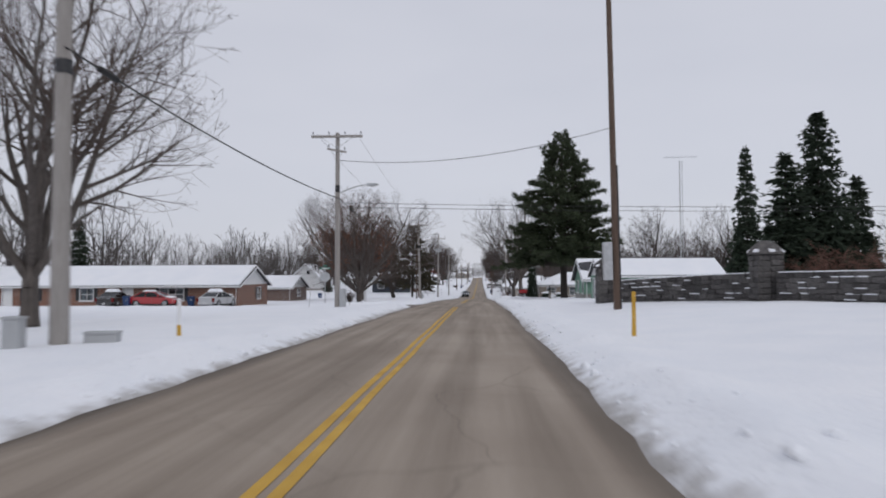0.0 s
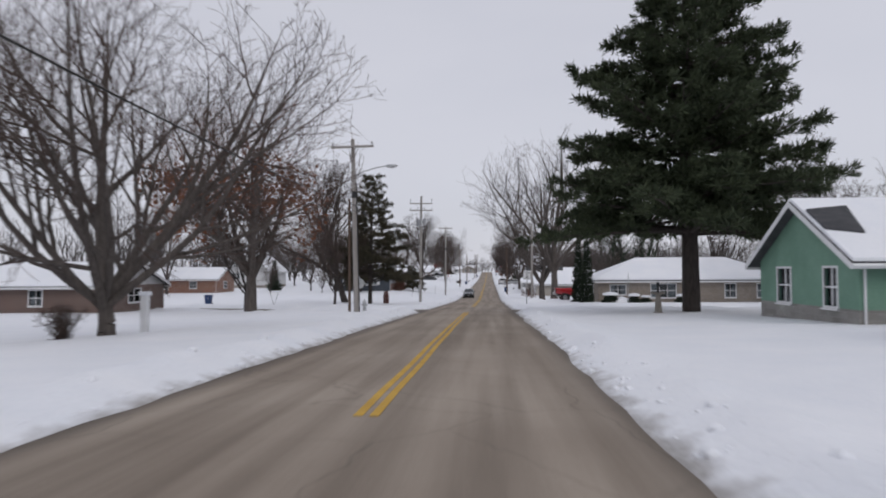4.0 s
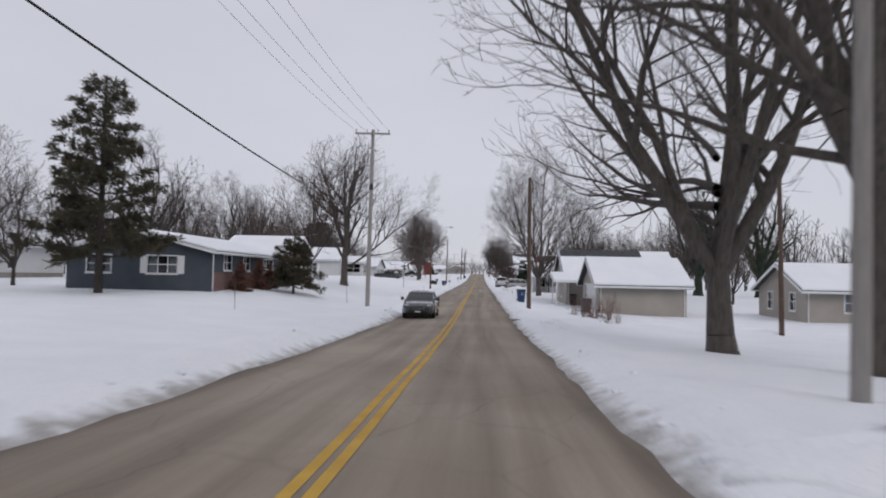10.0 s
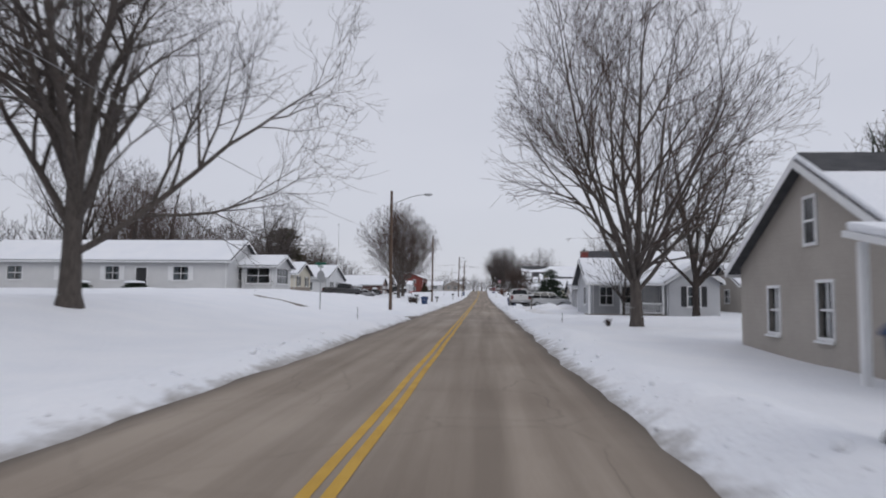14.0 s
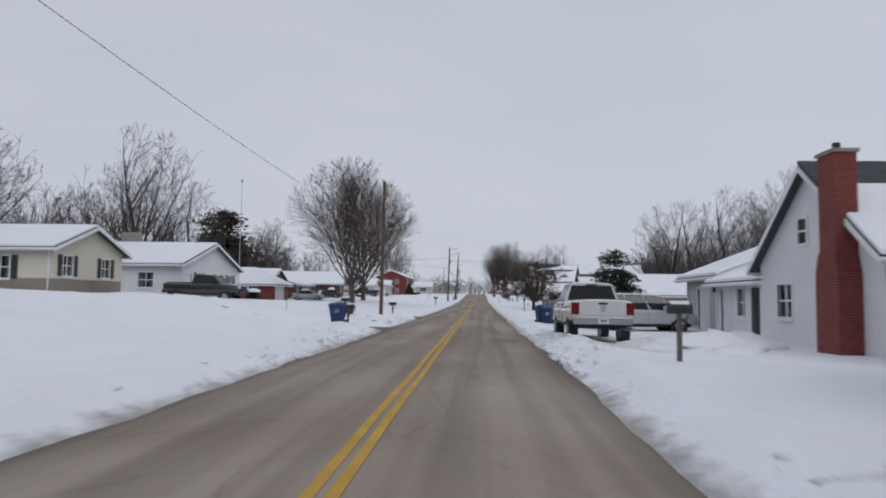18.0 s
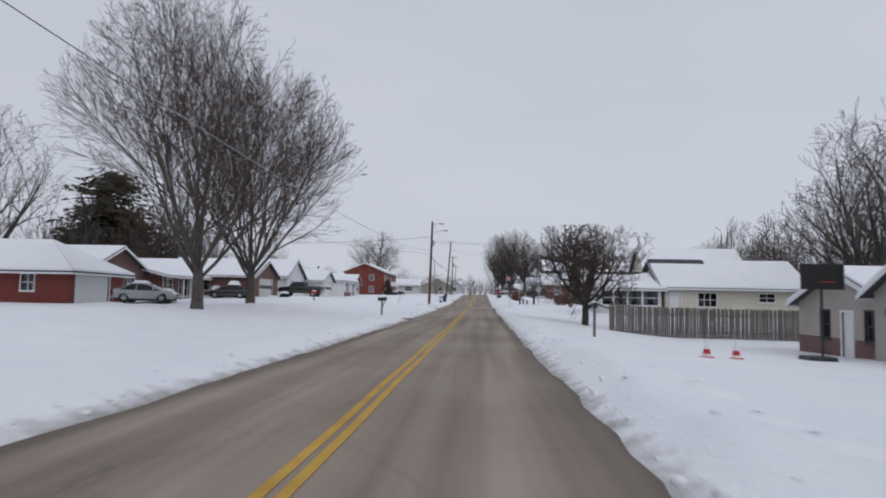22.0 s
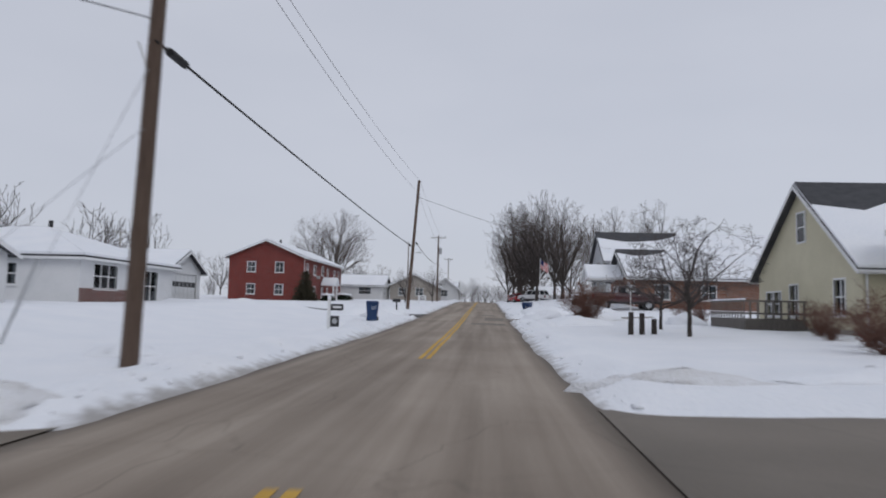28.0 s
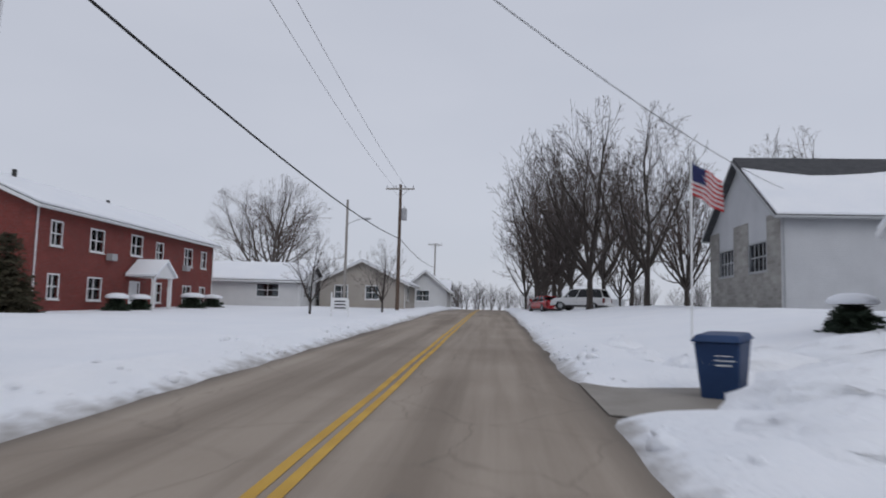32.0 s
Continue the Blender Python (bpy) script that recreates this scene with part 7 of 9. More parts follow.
    if kind == "sedan":
        part("lower_grille", Kit().prism([(-0.55, 0.30), (0.55, 0.30), (0.48, 0.43), (-0.48, 0.43)], "y", L / 2 - 0.1, L / 2 + 0.012), black_paint, v, bevel=0.02)
        for k in range(3):
            part("grille_bar", Kit().box(-0.4, 0.4, L / 2 + 0.028, L / 2 + 0.042, 0.50 + k * 0.065, 0.515 + k * 0.065), chrome_m, v)
        part("front_plate", Kit().box(-0.16, 0.16, L / 2 + 0.0, L / 2 + 0.03, 0.36, 0.42), white_paint, v)
    for sx in (1, -1):
        part("sill", Kit().box(min(sx * (W_ - 0.08), sx * (W_ + 0.0)), max(sx * (W_ - 0.08), sx * (W_ + 0.0)), axles[0] + 0.5, axles[1] - 0.5, clear - 0.04, clear + 0.04), dark_trim, v, bevel=0.015)
        part("window_trim", Kit().tube((sx * (wb + 0.012), cab0 + 0.05, belt), (sx * (wb + 0.012), cab1 - 0.05, belt), 0.014, 0.014, 5), dark_trim, v)
    for sx in (1, -1):
        stations = [0.0, 1.0] + ([0.48] if kind == "pickup" else [0.36, 0.68] if kind == "suv" else [0.42])
        for f in stations:
            y0, y1 = cab0 + (cab1 - cab0) * f, tops[0] + (tops[1] - tops[0]) * f
            part("pillar", Kit().tube((sx * wb, y0, belt - 0.05), (sx * wt, y1, roof_z - 0.03), 0.05, 0.04, 6), m, v)
        part("mirror", Kit().box(sx * (W_ + 0.02), sx * (W_ + 0.2), cab1 - 0.62, cab1 - 0.5, belt + 0.02, belt + 0.2) if sx > 0 else Kit().box(-(W_ + 0.2), -(W_ + 0.02), cab1 - 0.62, cab1 - 0.5, belt + 0.02, belt + 0.2), m if kind != "pickup" else black_paint, v, bevel=0.02)
        for f in (0.28, 0.72):
            y = cab0 + (cab1 - cab0) * f
            part("door_handle", Kit().box(min(sx * (W_ * 0.97), sx * (W_ * 0.97 + 0.05)), max(sx * (W_ * 0.97), sx * (W_ * 0.97 + 0.05)), y - 0.1, y + 0.08, belt - 0.16, belt - 0.12), black_paint if kind == "pickup" else m, v)
            part("door_gap", Kit().box(min(sx * W_ * 0.99, sx * (W_ + 0.004)), max(sx * W_ * 0.99, sx * (W_ + 0.004)), y - 0.32, y - 0.31, clear + 0.1, belt - 0.1), black_paint, v)
        yb = -L / 2
        part("tail_light", Kit().box(min(sx * 0.74, sx * 0.985) * W_ / 1.0, max(sx * 0.74, sx * 0.985) * W_ / 1.0, yb - 0.02, yb + 0.14, belt - 0.44, belt - 0.06), tail_m, v, "red tail light", bevel=0.015)
        if kind == "sedan":
            part("headlight", Kit().prism([(sx * 0.52, 2.33), (sx * 0.72, 2.28), (sx * 0.85, 2.0), (sx * 0.74, 1.95), (sx * 0.5, 2.2)], "z", 0.62, 0.76), lamp_m, v, "clear headlight", bevel=0.015)
        else:
            part("headlight", Kit().box(min(sx * 0.5, sx * 0.88) * W_, max(sx * 0.5, sx * 0.88) * W_, L / 2 - 0.2, L / 2 + 0.005, belt - 0.42, belt - 0.24), lamp_m, v, "clear headlight", bevel=0.02)
        for ya in axles:
            wheel(v, sx * (W_ - 0.005), ya, r, 0.24, steel_m)
    part("bumper", Kit().box(-W_ * (0.94 if kind != "sedan" else 0.8), W_ * (0.94 if kind != "sedan" else 0.8), -L / 2 - (0.14 if kind == "pickup" else 0.06), -L / 2 + 0.1, clear + 0.02, clear + 0.27), shine if kind == "pickup" else (low or m), v, "rear bumper", bevel=0.04)
    if kind != "sedan":
        part("bumper", Kit().box(-W_ * 0.88, W_ * 0.88, L / 2 - 0.12, L / 2 + 0.08, clear - 0.02, clear + 0.22), shine if kind == "pickup" else (low or m), v, "front bumper", bevel=0.04)
    part("grille", Kit().prism([(-0.34, 0.47), (0.34, 0.47), (0.46, 0.60), (0.36, 0.68), (-0.36, 0.68), (-0.46, 0.60)], "y", L / 2 - 0.12, L / 2 + 0.02) if kind == "sedan" else Kit().box(-W_ * 0.46, W_ * 0.46, L / 2 - 0.1, L / 2 + 0.03, clear + 0.2, belt - 0.24), black_paint, v)
    pl = part("number_plate", Kit().box(-0.16, 0.16, -L / 2 - (0.155 if kind == "pickup" else 0.075), -L / 2 - (0.141 if kind == "pickup" else 0.061), clear + 0.06, clear + 0.2), white_paint, v)
    part("plate_bar", Kit().box(-0.11, 0.11, -L / 2 - (0.159 if kind == "pickup" else 0.079), -L / 2 - (0.156 if kind == "pickup" else 0.076), clear + 0.11, clear + 0.16), dark_trim, pl)
    part("underbody", Kit().box(-W_ * 0.8, W_ * 0.8, -L / 2 + 0.25, L / 2 - 0.3, clear - 0.12, clear + 0.2), black_paint, v)
    if kind == "pickup":
        part("bed", Kit().box(-0.8, 0.8, -2.72, -0.85, 1.488, 1.494), black_paint, v)
        part("tailgate_handle", Kit().box(-0.14, 0.14, -2.945, -2.9, 1.32, 1.37), black_paint, v)
        part("tailgate_emblem", Kit().lathe([(0.0, 0.0), (0.07, 0.0), (0.05, 0.02), (0, 0.02)], 0, 0, 10), chrome_m, v, at=pose(0, -2.9, 1.16, 90))
        part("brake_light", Kit().box(-0.2, 0.2, -0.70, -0.66, 1.97, 2.01), tail_m, v)
        part("exhaust_pipe", Kit().tube((0.55, -2.0, 0.58), (1.0, -2.75, 0.52), 0.06, 0.06, 8), steel_m, v)
    else:
        part("rear_glass_line", Kit().box(-0.6, 0.6, -L / 2 - 0.006, -L / 2 + 0.03, belt - 0.1, belt - 0.08), chrome_m, v)
    if snow:
        part("snow_cover", loft(Kit(), [[(wt * 0.96, tops[0] - 0.05, roof_z + 0.022), (wt * 0.96, tops[1] - 0.05, roof_z + 0.022), (-wt * 0.96, tops[1] - 0.05, roof_z + 0.022), (-wt * 0.96, tops[0] - 0.05, roof_z + 0.022)], [(wt * 0.7, tops[0] + 0.2, roof_z + 0.05 + snow), (wt * 0.7, tops[1] - 0.3, roof_z + 0.05 + snow), (-wt * 0.7, tops[1] - 0.3, roof_z + 0.05 + snow), (-wt * 0.7, tops[0] + 0.2, roof_z + 0.05 + snow)]]), snow_m, v, "snow on the car roof", bevel=0.06)
        hz = body[-3][2]
        part("snow_cover", Kit().prism([(cab1 + 0.05, belt - 0.0), (L / 2 - 0.45, hz + 0.0), (L / 2 - 0.5, hz + snow * 0.8), (cab1 + 0.1, belt + snow)], "x", -W_ * 0.78, W_ * 0.78), snow_m, v, "snow on the bonnet", bevel=0.05)
    return v


vehicle("sedan", "red_car", -30.5, 45.5, -90, car_red, "red sedan with snow on its roof outside a brick house", snow=0.12)
vehicle("sedan", "snowed_car", -24.5, 46.5, -8, car_silver, "parked car buried under thick white snow", snow=0.28)
vehicle("sedan", "snowed_car", -35.2, 46.8, 4, car_black, "parked car buried under thick white snow", snow=0.28)
vehicle("pickup", "red_pickup", 12.3, 115.2, -90, car_red, "bright red pickup truck parked in a driveway", z=float(soil(12.3, 115.2)) + 0.12, snow=0.05, s=1.08)
vehicle("sedan", "grey_blue_car", -1.95, 151.2, 180, car_teal, "grey-blue sedan in the oncoming lane of the road", z=float(road_z(151.2)) + 0.03, s=0.97)
vehicle("pickup", "white_pickup", 5.3, 238.2, 0, car_white, "big white crew-cab pickup parked in snow beside the road", z=float(soil(5.3, 238)) + 0.08, s=1.03)
vehicle("suv", "silver_car", 9.1, 246.4, -82, car_silver, "silver sport utility car parked across a snowy driveway", z=float(soil(8.4, 245)) + 0.06, low=grey_trim)
vehicle("suv", "red_suv", 8.4, 250.6, -76, car_maroon, "dark red sport utility car parked beside the road", z=float(soil(6.5, 251)) + 0.06)
vehicle("pickup", "black_pickup", -18.6, 261.9, -93, car_black, "old black pickup truck standing in a snowy driveway", z=float(soil(-18.6, 261.9)) - 0.12, s=0.97, dull=True)
vehicle("sedan", "silver_sedan", -24.6, 316.4, -84, car_silver, "silver sedan with snow on its windows beside a brick house", snow=0.2)
vehicle("pickup", "black_pickup", -22.4, 355.0, 90, car_black, "black pickup truck parked before a white house", snow=0.0)
vehicle("sedan", "snowed_car", -26.6, 340.2, 90, car_black, "parked car buried under thick white snow", snow=0.45)
vehicle("pickup", "red_pickup", 13.2, 401.3, -90, car_maroon, "dark red pickup truck parked beside a brick house", s=0.97)
vehicle("suv", "white_van", 9.3, 456, 60, car_white, "white van parked far along the road", z=float(soil(9.3, 456)) + 0.1)
vehicle("sedan", "red_car", 6.6, 462, 20, car_red, "red car parked far along the road", z=float(soil(6.6, 462)) + 0.1)
vehicle("sedan", "dark_car", -28.5, 402.6, 90, car_black, "dark car parked behind the apartment house")
vehicle("sedan", "dark_car", -36.5, 404.5, 90, car_black, "dark car parked behind the apartment house", snow=0.12)


# ---- carts, letter boxes, signs and small things ----
def cart(x, y, rz, m, tilt=0.0, label="blue wheeled rubbish cart standing in snow", s=1.0, mark=True, z=None):
    c = thing("rubbish_cart", x, y, (ground_z(x, y) - 0.06) if z is None else z, rz, label, "bin", group="", rx=tilt)
    c.scale = (s, s, s)
    part("body", loft(Kit(), [[(0.24, -0.24, 0.05), (0.24, 0.2, 0.05), (-0.24, 0.2, 0.05), (-0.24, -0.24, 0.05)], [(0.31, -0.36, 0.98), (0.31, 0.34, 0.98), (-0.31, 0.34, 0.98), (-0.31, -0.36, 0.98)]]), m, c, bevel=0.025)
    part("lid", loft(Kit(), [[(0.35, -0.42, 0.985), (0.35, 0.38, 0.985), (-0.35, 0.38, 0.985), (-0.35, -0.42, 0.985)], [(0.28, -0.33, 1.08), (0.28, 0.34, 1.08), (-0.28, 0.34, 1.08), (-0.28, -0.33, 1.08)]]), m, c, bevel=0.02)
    part("handle", Kit().tube((-0.25, 0.44, 0.98), (0.25, 0.44, 0.98), 0.02, 0.02, 6), m, c)
    for sx in (1, -1):
        part("wheel", Kit().tube((sx * 0.24, 0.26, 0.13), (sx * 0.31, 0.26, 0.13), 0.13, 0.13, 14), rubber_m, c)
    if mark:
        e = part("emblem", Kit().lathe([(0.045, 0.0), (0.085, 0.0), (0.085, 0.004), (0.045, 0.004)], 0, 0, 16), white_paint, c, at=pose(-0.14, -0.331, 0.74, 83.5))
        for i, w in enumerate((0.24, 0.27, 0.22)):
            part("printed_bar", Kit().box(-0.03, -0.03 + w, -0.002, 0.003, 0, 0.045), white_paint, c, at=pose(0, -0.336 + i * 0.008, 0.79 - i * 0.068, -6.5))
    return c


def mailbox(x, y, m, rz=0.0, post=None, label="dark metal letter box on a wooden post", h=1.1, brace=True, snow=True, flag=False):
    b = thing("mailbox", x, y, ground_z(x, y) - 0.05, rz, label, "mailbox")
    part("post", Kit().box(-0.05, 0.05, -0.05, 0.05, -0.3, h), post or wood_m, b)
    ring = [(-0.1, 0), (0.1, 0), (0.1, 0.15)] + [(0.1 * math.cos(t), 0.15 + 0.1 * math.sin(t)) for t in (0.6, 1.2, 1.57, 1.94, 2.54)] + [(-0.1, 0.15)]
    part("box", Kit().prism([(p, q + h) for p, q in ring], "x", -0.27, 0.27), m, b)
    part("door", Kit().prism([(p * 1.04, q * 1.03 + h - 0.003) for p, q in ring], "x", 0.272, 0.284), m, b)
    if brace:
        part("brace", Kit().tube((0.04, 0, h * 0.62), (0.2, 0, h - 0.02), 0.03, 0.03, 4), post or wood_m, b)
    if flag:
        part("flag", Kit().box(-0.05, 0.15, -0.125, -0.112, h + 0.08, h + 0.16), red_paint, b, "red signal flag")
    if snow:
        part("snow_cap", Kit().prism([(-0.09, 0.215 + h), (0.09, 0.215 + h), (0.05, 0.3 + h), (-0.05, 0.3 + h)], "x", -0.22, 0.22), snow_m, b, "cap of snow", bevel=0.02)
    return b


def sign_post(x, y, rz, h, label, plate=None, m=steel_m, name="road_sign", tilt=0.0):
    s = thing(name, x, y, ground_z(x, y) - 0.05, rz, label, "sign", ry=tilt)
    part("post", Kit().box(-0.03, 0.03, -0.02, 0.02, -0.4, h), m, s)
    return s


def octagon(s, z, r=0.38):
    k = Kit().prism([(r * math.cos(math.pi / 8 + i * math.pi / 4), z + r * math.sin(math.pi / 8 + i * math.pi / 4)) for i in range(8)], "y", -0.035, -0.025)
    part("plate", k, steel_m, s, "bare grey back of a stop sign")


def name_blades(s, z):
    for rz, dz in ((0, 0), (90, 0.17)):
        part("name_blade", Kit().box(-0.38, 0.38, -0.012, 0.012, z + dz, z + dz + 0.15), green_paint, s, "green street name blade", at=pose(0, 0, 0, 0, 0, rz + 20))
        part("name_bar", Kit().box(-0.26, 0.26, -0.016, -0.013, z + dz + 0.05, z + dz + 0.1), white_paint, s, at=pose(0, 0, 0, 0, 0, rz + 20))


limit = sign_post(5.15, 101.3, 0, 3.25, "white speed limit sign on a steel post", m=dark_metal, tilt=1.5)
part("plate", Kit().box(-0.36, 0.36, -0.035, -0.025, 2.42, 3.26), white_paint, limit, bevel=0.004)
part("border", merge(Kit().box(-0.34, 0.34, -0.038, -0.036, 3.225, 3.24), Kit().box(-0.34, 0.34, -0.038, -0.036, 2.44, 2.455), Kit().box(-0.34, -0.325, -0.038, -0.036, 2.455, 3.225), Kit().box(0.325, 0.34, -0.038, -0.036, 2.455, 3.225)), black_paint, limit)
writing("SPEED", 0.17, black_paint, limit, pose(0, -0.037, 3.12, 90))
writing("LIMIT", 0.17, black_paint, limit, pose(0, -0.037, 2.96, 90))
writing("30", 0.42, black_paint, limit, pose(0, -0.037, 2.65, 90))
for x, y, rz in ((-9.8, 29.2, 10), (-8.0, 83.2, 25), (13.8, 95.3, 75), (-9.2, 207.6, 60), (9.1, 353.9, 20)):
    st = sign_post(x, y, rz, 2.75, "steel sign post with a stop sign seen from behind")
    octagon(st, 2.2)
    if y in (29.2, 353.9, 207.6):
        name_blades(st, 2.76)
for x, y, h, m, lab in ((5.6, -3.5, 1.25, yellow_paint, "yellow plastic marker post in roadside snow"), (-6.8, -2.6, 1.15, white_paint, "white plastic marker post with a yellow foot")):
    mk = thing("marker_post", x, y, ground_z(x, y) - 0.1, 0, lab, "marker post")
    part("post", Kit().box(-0.05, 0.05, -0.02, 0.02, 0, h), m, mk, bevel=0.012)
    part("foot", Kit().box(-0.052, 0.052, -0.022, 0.022, 0, 0.4), yellow_paint, mk)
for x, y, h in ((-10.2, 26, 1.5), (-7.6, 27.2, 1.4), (-11.0, 146, 1.4), (-8.6, 163.5, 1.7), (-6.0, 203.5, 0.8), (-11, 256, 1.2), (-8.6, 259.6, 1.0), (7.4, 152.4, 1.4), (8.9, 155.6, 1.2), (5.6, 200.8, 0.6)):
    stake = thing("stake", x, y, ground_z(x, y) - 0.1, 0, "thin driveway marker stake leaning in snow", "stake", ry=random.uniform(-6, 6))
    part("rod", Kit().tube((0, 0, 0), (0, 0, h), 0.016, 0.014, 6), wood_m, stake)
for x, y, h, w in ((-8.9, -6.5, 0.75, 0.38), (-7.55, -5.2, 0.3, 0.75)):
    bx = thing("utility_box", x, y, ground_z(x, y) - 0.1, 12, "pale grey utility box at the foot of a pole", "utility box")
    part("cabinet", Kit().box(-w / 2, w / 2, -0.2, 0.2, 0, h), grey_trim, bx, bevel=0.02)
    part("lid", Kit().box(-w / 2 - 0.02, w / 2 + 0.02, -0.22, 0.22, h, h + 0.06), grey_trim, bx, bevel=0.01)

for x, y, rz, m, tl, z in ((-32.8, 44.6, 0, bin_blue, 0, None), (-27.6, 47.4, 0, bin_blue, 0, None), (14.9, 54.6, 80, bin_blue, 0, None), (-27, 101.8, 0, bin_blue, 0, None), (4.75, 168.2, 8, bin_blue, 0, None), (-5.5, 245.4, -14, bin_blue, 5, None), (-27.3, 262.6, 0, bin_blue, 0, None), (5.3, 253.3, -22, bin_blue, 12, None), (5.0, 254.2, 15, bin_blue, -8, None), (30.2, 221.6, 0, bin_blue, 0, None), (-4.38, 378.35, 5, bin_blue, 0, None), (8.8, 160.4, 0, bin_grey, 0, None), (10.0, 176.2, 0, bin_grey, 0, None)):
    cart(x, y, rz, m, tl, "blue wheeled rubbish cart standing in snow" if m is bin_blue else "grey wheeled rubbish cart beside a garage", mark=m is bin_blue, z=z)
cart(5.4, 406.3, -32, bin_blue, 4, s=1.12)
bath = thing("bird_bath", 11.0, 72.6, ground_z(11.0, 72.6) - 0.05, 0, "old grey stone bird bath on a tapered pedestal", "bird bath")
part("pedestal", Kit().lathe([(0.26, -0.1), (0.26, 0.08), (0.2, 0.12), (0.16, 0.7), (0.13, 1.02), (0.2, 1.08)], 0, 0, 12), concrete_m, bath)
part("basin", Kit().lathe([(0.2, 1.08), (0.4, 1.12), (0.42, 1.2), (0.36, 1.19), (0.0, 1.14)], 0, 0, 18), concrete_m, bath, "shallow stone basin")
part("finial", Kit().lathe([(0.07, 1.15), (0.06, 1.5), (0.1, 1.55), (0.08, 1.75), (0.0, 1.8)], 0, 0, 10), dark_metal, bath, "dark upright ornament")
mailbox(5.9, 228.6, dark_metal, 0, h=1.15, label="dark letter box hung on a leaning post")
mailbox(-5.6, 248.4, bark_dark, 0, label="brown letter box on a braced wooden post")
mailbox(-7.7, 258.4, dark_metal, 20, label="dark letter box on a braced post topped with snow")
mailbox(-5.3, 264.7, dark_metal, 0)
mailbox(-4.75, 307.8, dark_metal, 0, label="dark letter box topped with snow at a driveway")
mailbox(6.4, 292.6, dark_metal, 90, label="dark twin letter box on a braced post", h=1.25)
mailbox(4.95, 343.4, white_paint, 90, post=white_paint, label="white letter box with a red flag on a white post", flag=True, h=1.0)
mailbox(-4.9, 392.3, dark_metal, 180, label="black letter box on a black post", h=1.15, post=dark_metal, brace=False, snow=False)
for x, y, lab in ((-16.4, 337.5, "red letter box capped with snow on a lawn"),):
    mailbox(x, y, red_paint, 0, label=lab, h=0.8)

bm_ = thing("brick_mailbox", -9.6, 107.2, ground_z(-9.6, 107.2) - 0.1, 0, "brick pillar letter box in a snowy lawn", "mailbox")
for i in range(15):
    for j in range(3):
        o = 0.11 if i % 2 else 0.0
        part("brick", Kit().box(-0.27 + j * 0.18, -0.27 + j * 0.18 + 0.17, -0.26, 0.26, i * 0.075, i * 0.075 + 0.066), brick_dark, bm_)
part("arched_top", Kit().prism([(-0.2, 1.13), (0.2, 1.13), (0.2, 1.32), (0.1, 1.42), (-0.1, 1.42), (-0.2, 1.32)], "y", -0.28, 0.28), brick_dark, bm_, bevel=0.01)


def hydrant(x, y, m, label):
    h = thing("fire_hydrant", x, y, ground_z(x, y) - 0.05, 0, label, "hydrant")
    part("barrel", Kit().lathe([(0.17, 0), (0.17, 0.06), (0.11, 0.08), (0.1, 0.5), (0.15, 0.52), (0.15, 0.56), (0.12, 0.62), (0.05, 0.72), (0.0, 0.73)], 0, 0, 14), m, h)
    part("bonnet_nut", Kit().lathe([(0.035, 0.72), (0.035, 0.79), (0, 0.79)], 0, 0, 6), m, h)
    for a in (0, 180, 270):
        part("nozzle", Kit().tube((0.09, 0, 0.42), (0.19, 0, 0.42), 0.055, 0.055, 10), m, h, at=pose(0, 0, 0, 0, 0, a))


hydrant(-6.5, 77.0, steel_m, "silver-grey fire hydrant in roadside snow")
hydrant(15.8, 93.0, red_paint, "small red fire hydrant in snow")


def shrub_mesh(seed, h, w, m, n=26, kids=(7, 5, 4)):
    rg = random.Random(seed)
    segs = []
    for i in range(n):
        an, o = rg.uniform(0, 6.283), rg.uniform(0.1, 1.0)
        tip = Vector((math.cos(an) * o * w, math.sin(an) * o * w, h * rg.uniform(0.75, 1.0) * (1.1 - 0.4 * o)))
        p = Vector((rg.uniform(-0.12, 0.12), rg.uniform(-0.12, 0.12), -0.1))
        prev = p
        for s in range(1, 5):
            q = p.lerp(tip, s / 4) + Vector((rg.uniform(-1, 1), rg.uniform(-1, 1), rg.uniform(-0.5, 1))) * 0.05 * h
            segs.append((tuple(prev), tuple(q), 0.016 * (1.2 - s / 5), 0.016 * (1.0 - s / 5)))
            for c in range(kids[0]):
                d = Vector((rg.uniform(-1, 1), rg.uniform(-1, 1), rg.uniform(-0.1, 1))).normalized() * h * rg.uniform(0.1, 0.24)
                b = prev.lerp(q, rg.random())
                segs.append((tuple(b), tuple(b + d), 0.007, 0.005))
                for e in range(2):
                    d2 = (d + Vector((rg.uniform(-1, 1), rg.uniform(-1, 1), rg.uniform(-1, 1))) * d.length * 0.7) * 0.6
                    b2 = b + d * rg.uniform(0.3, 0.9)
                    segs.append((tuple(b2), tuple(b2 + d2), 0.005, 0.004))
            prev = q
    v, f = tubes(segs, 3)
    return mesh_from("stem_clump", v, f, False, [m])


def shrub(me, x, y, s, label, rz=0, name="shrub"):
    t = thing(name, x, y, ground_z(x, y), rz, label, "bush")
    t.scale = (s, s, s)
    part("stem_clump", me, None, t)


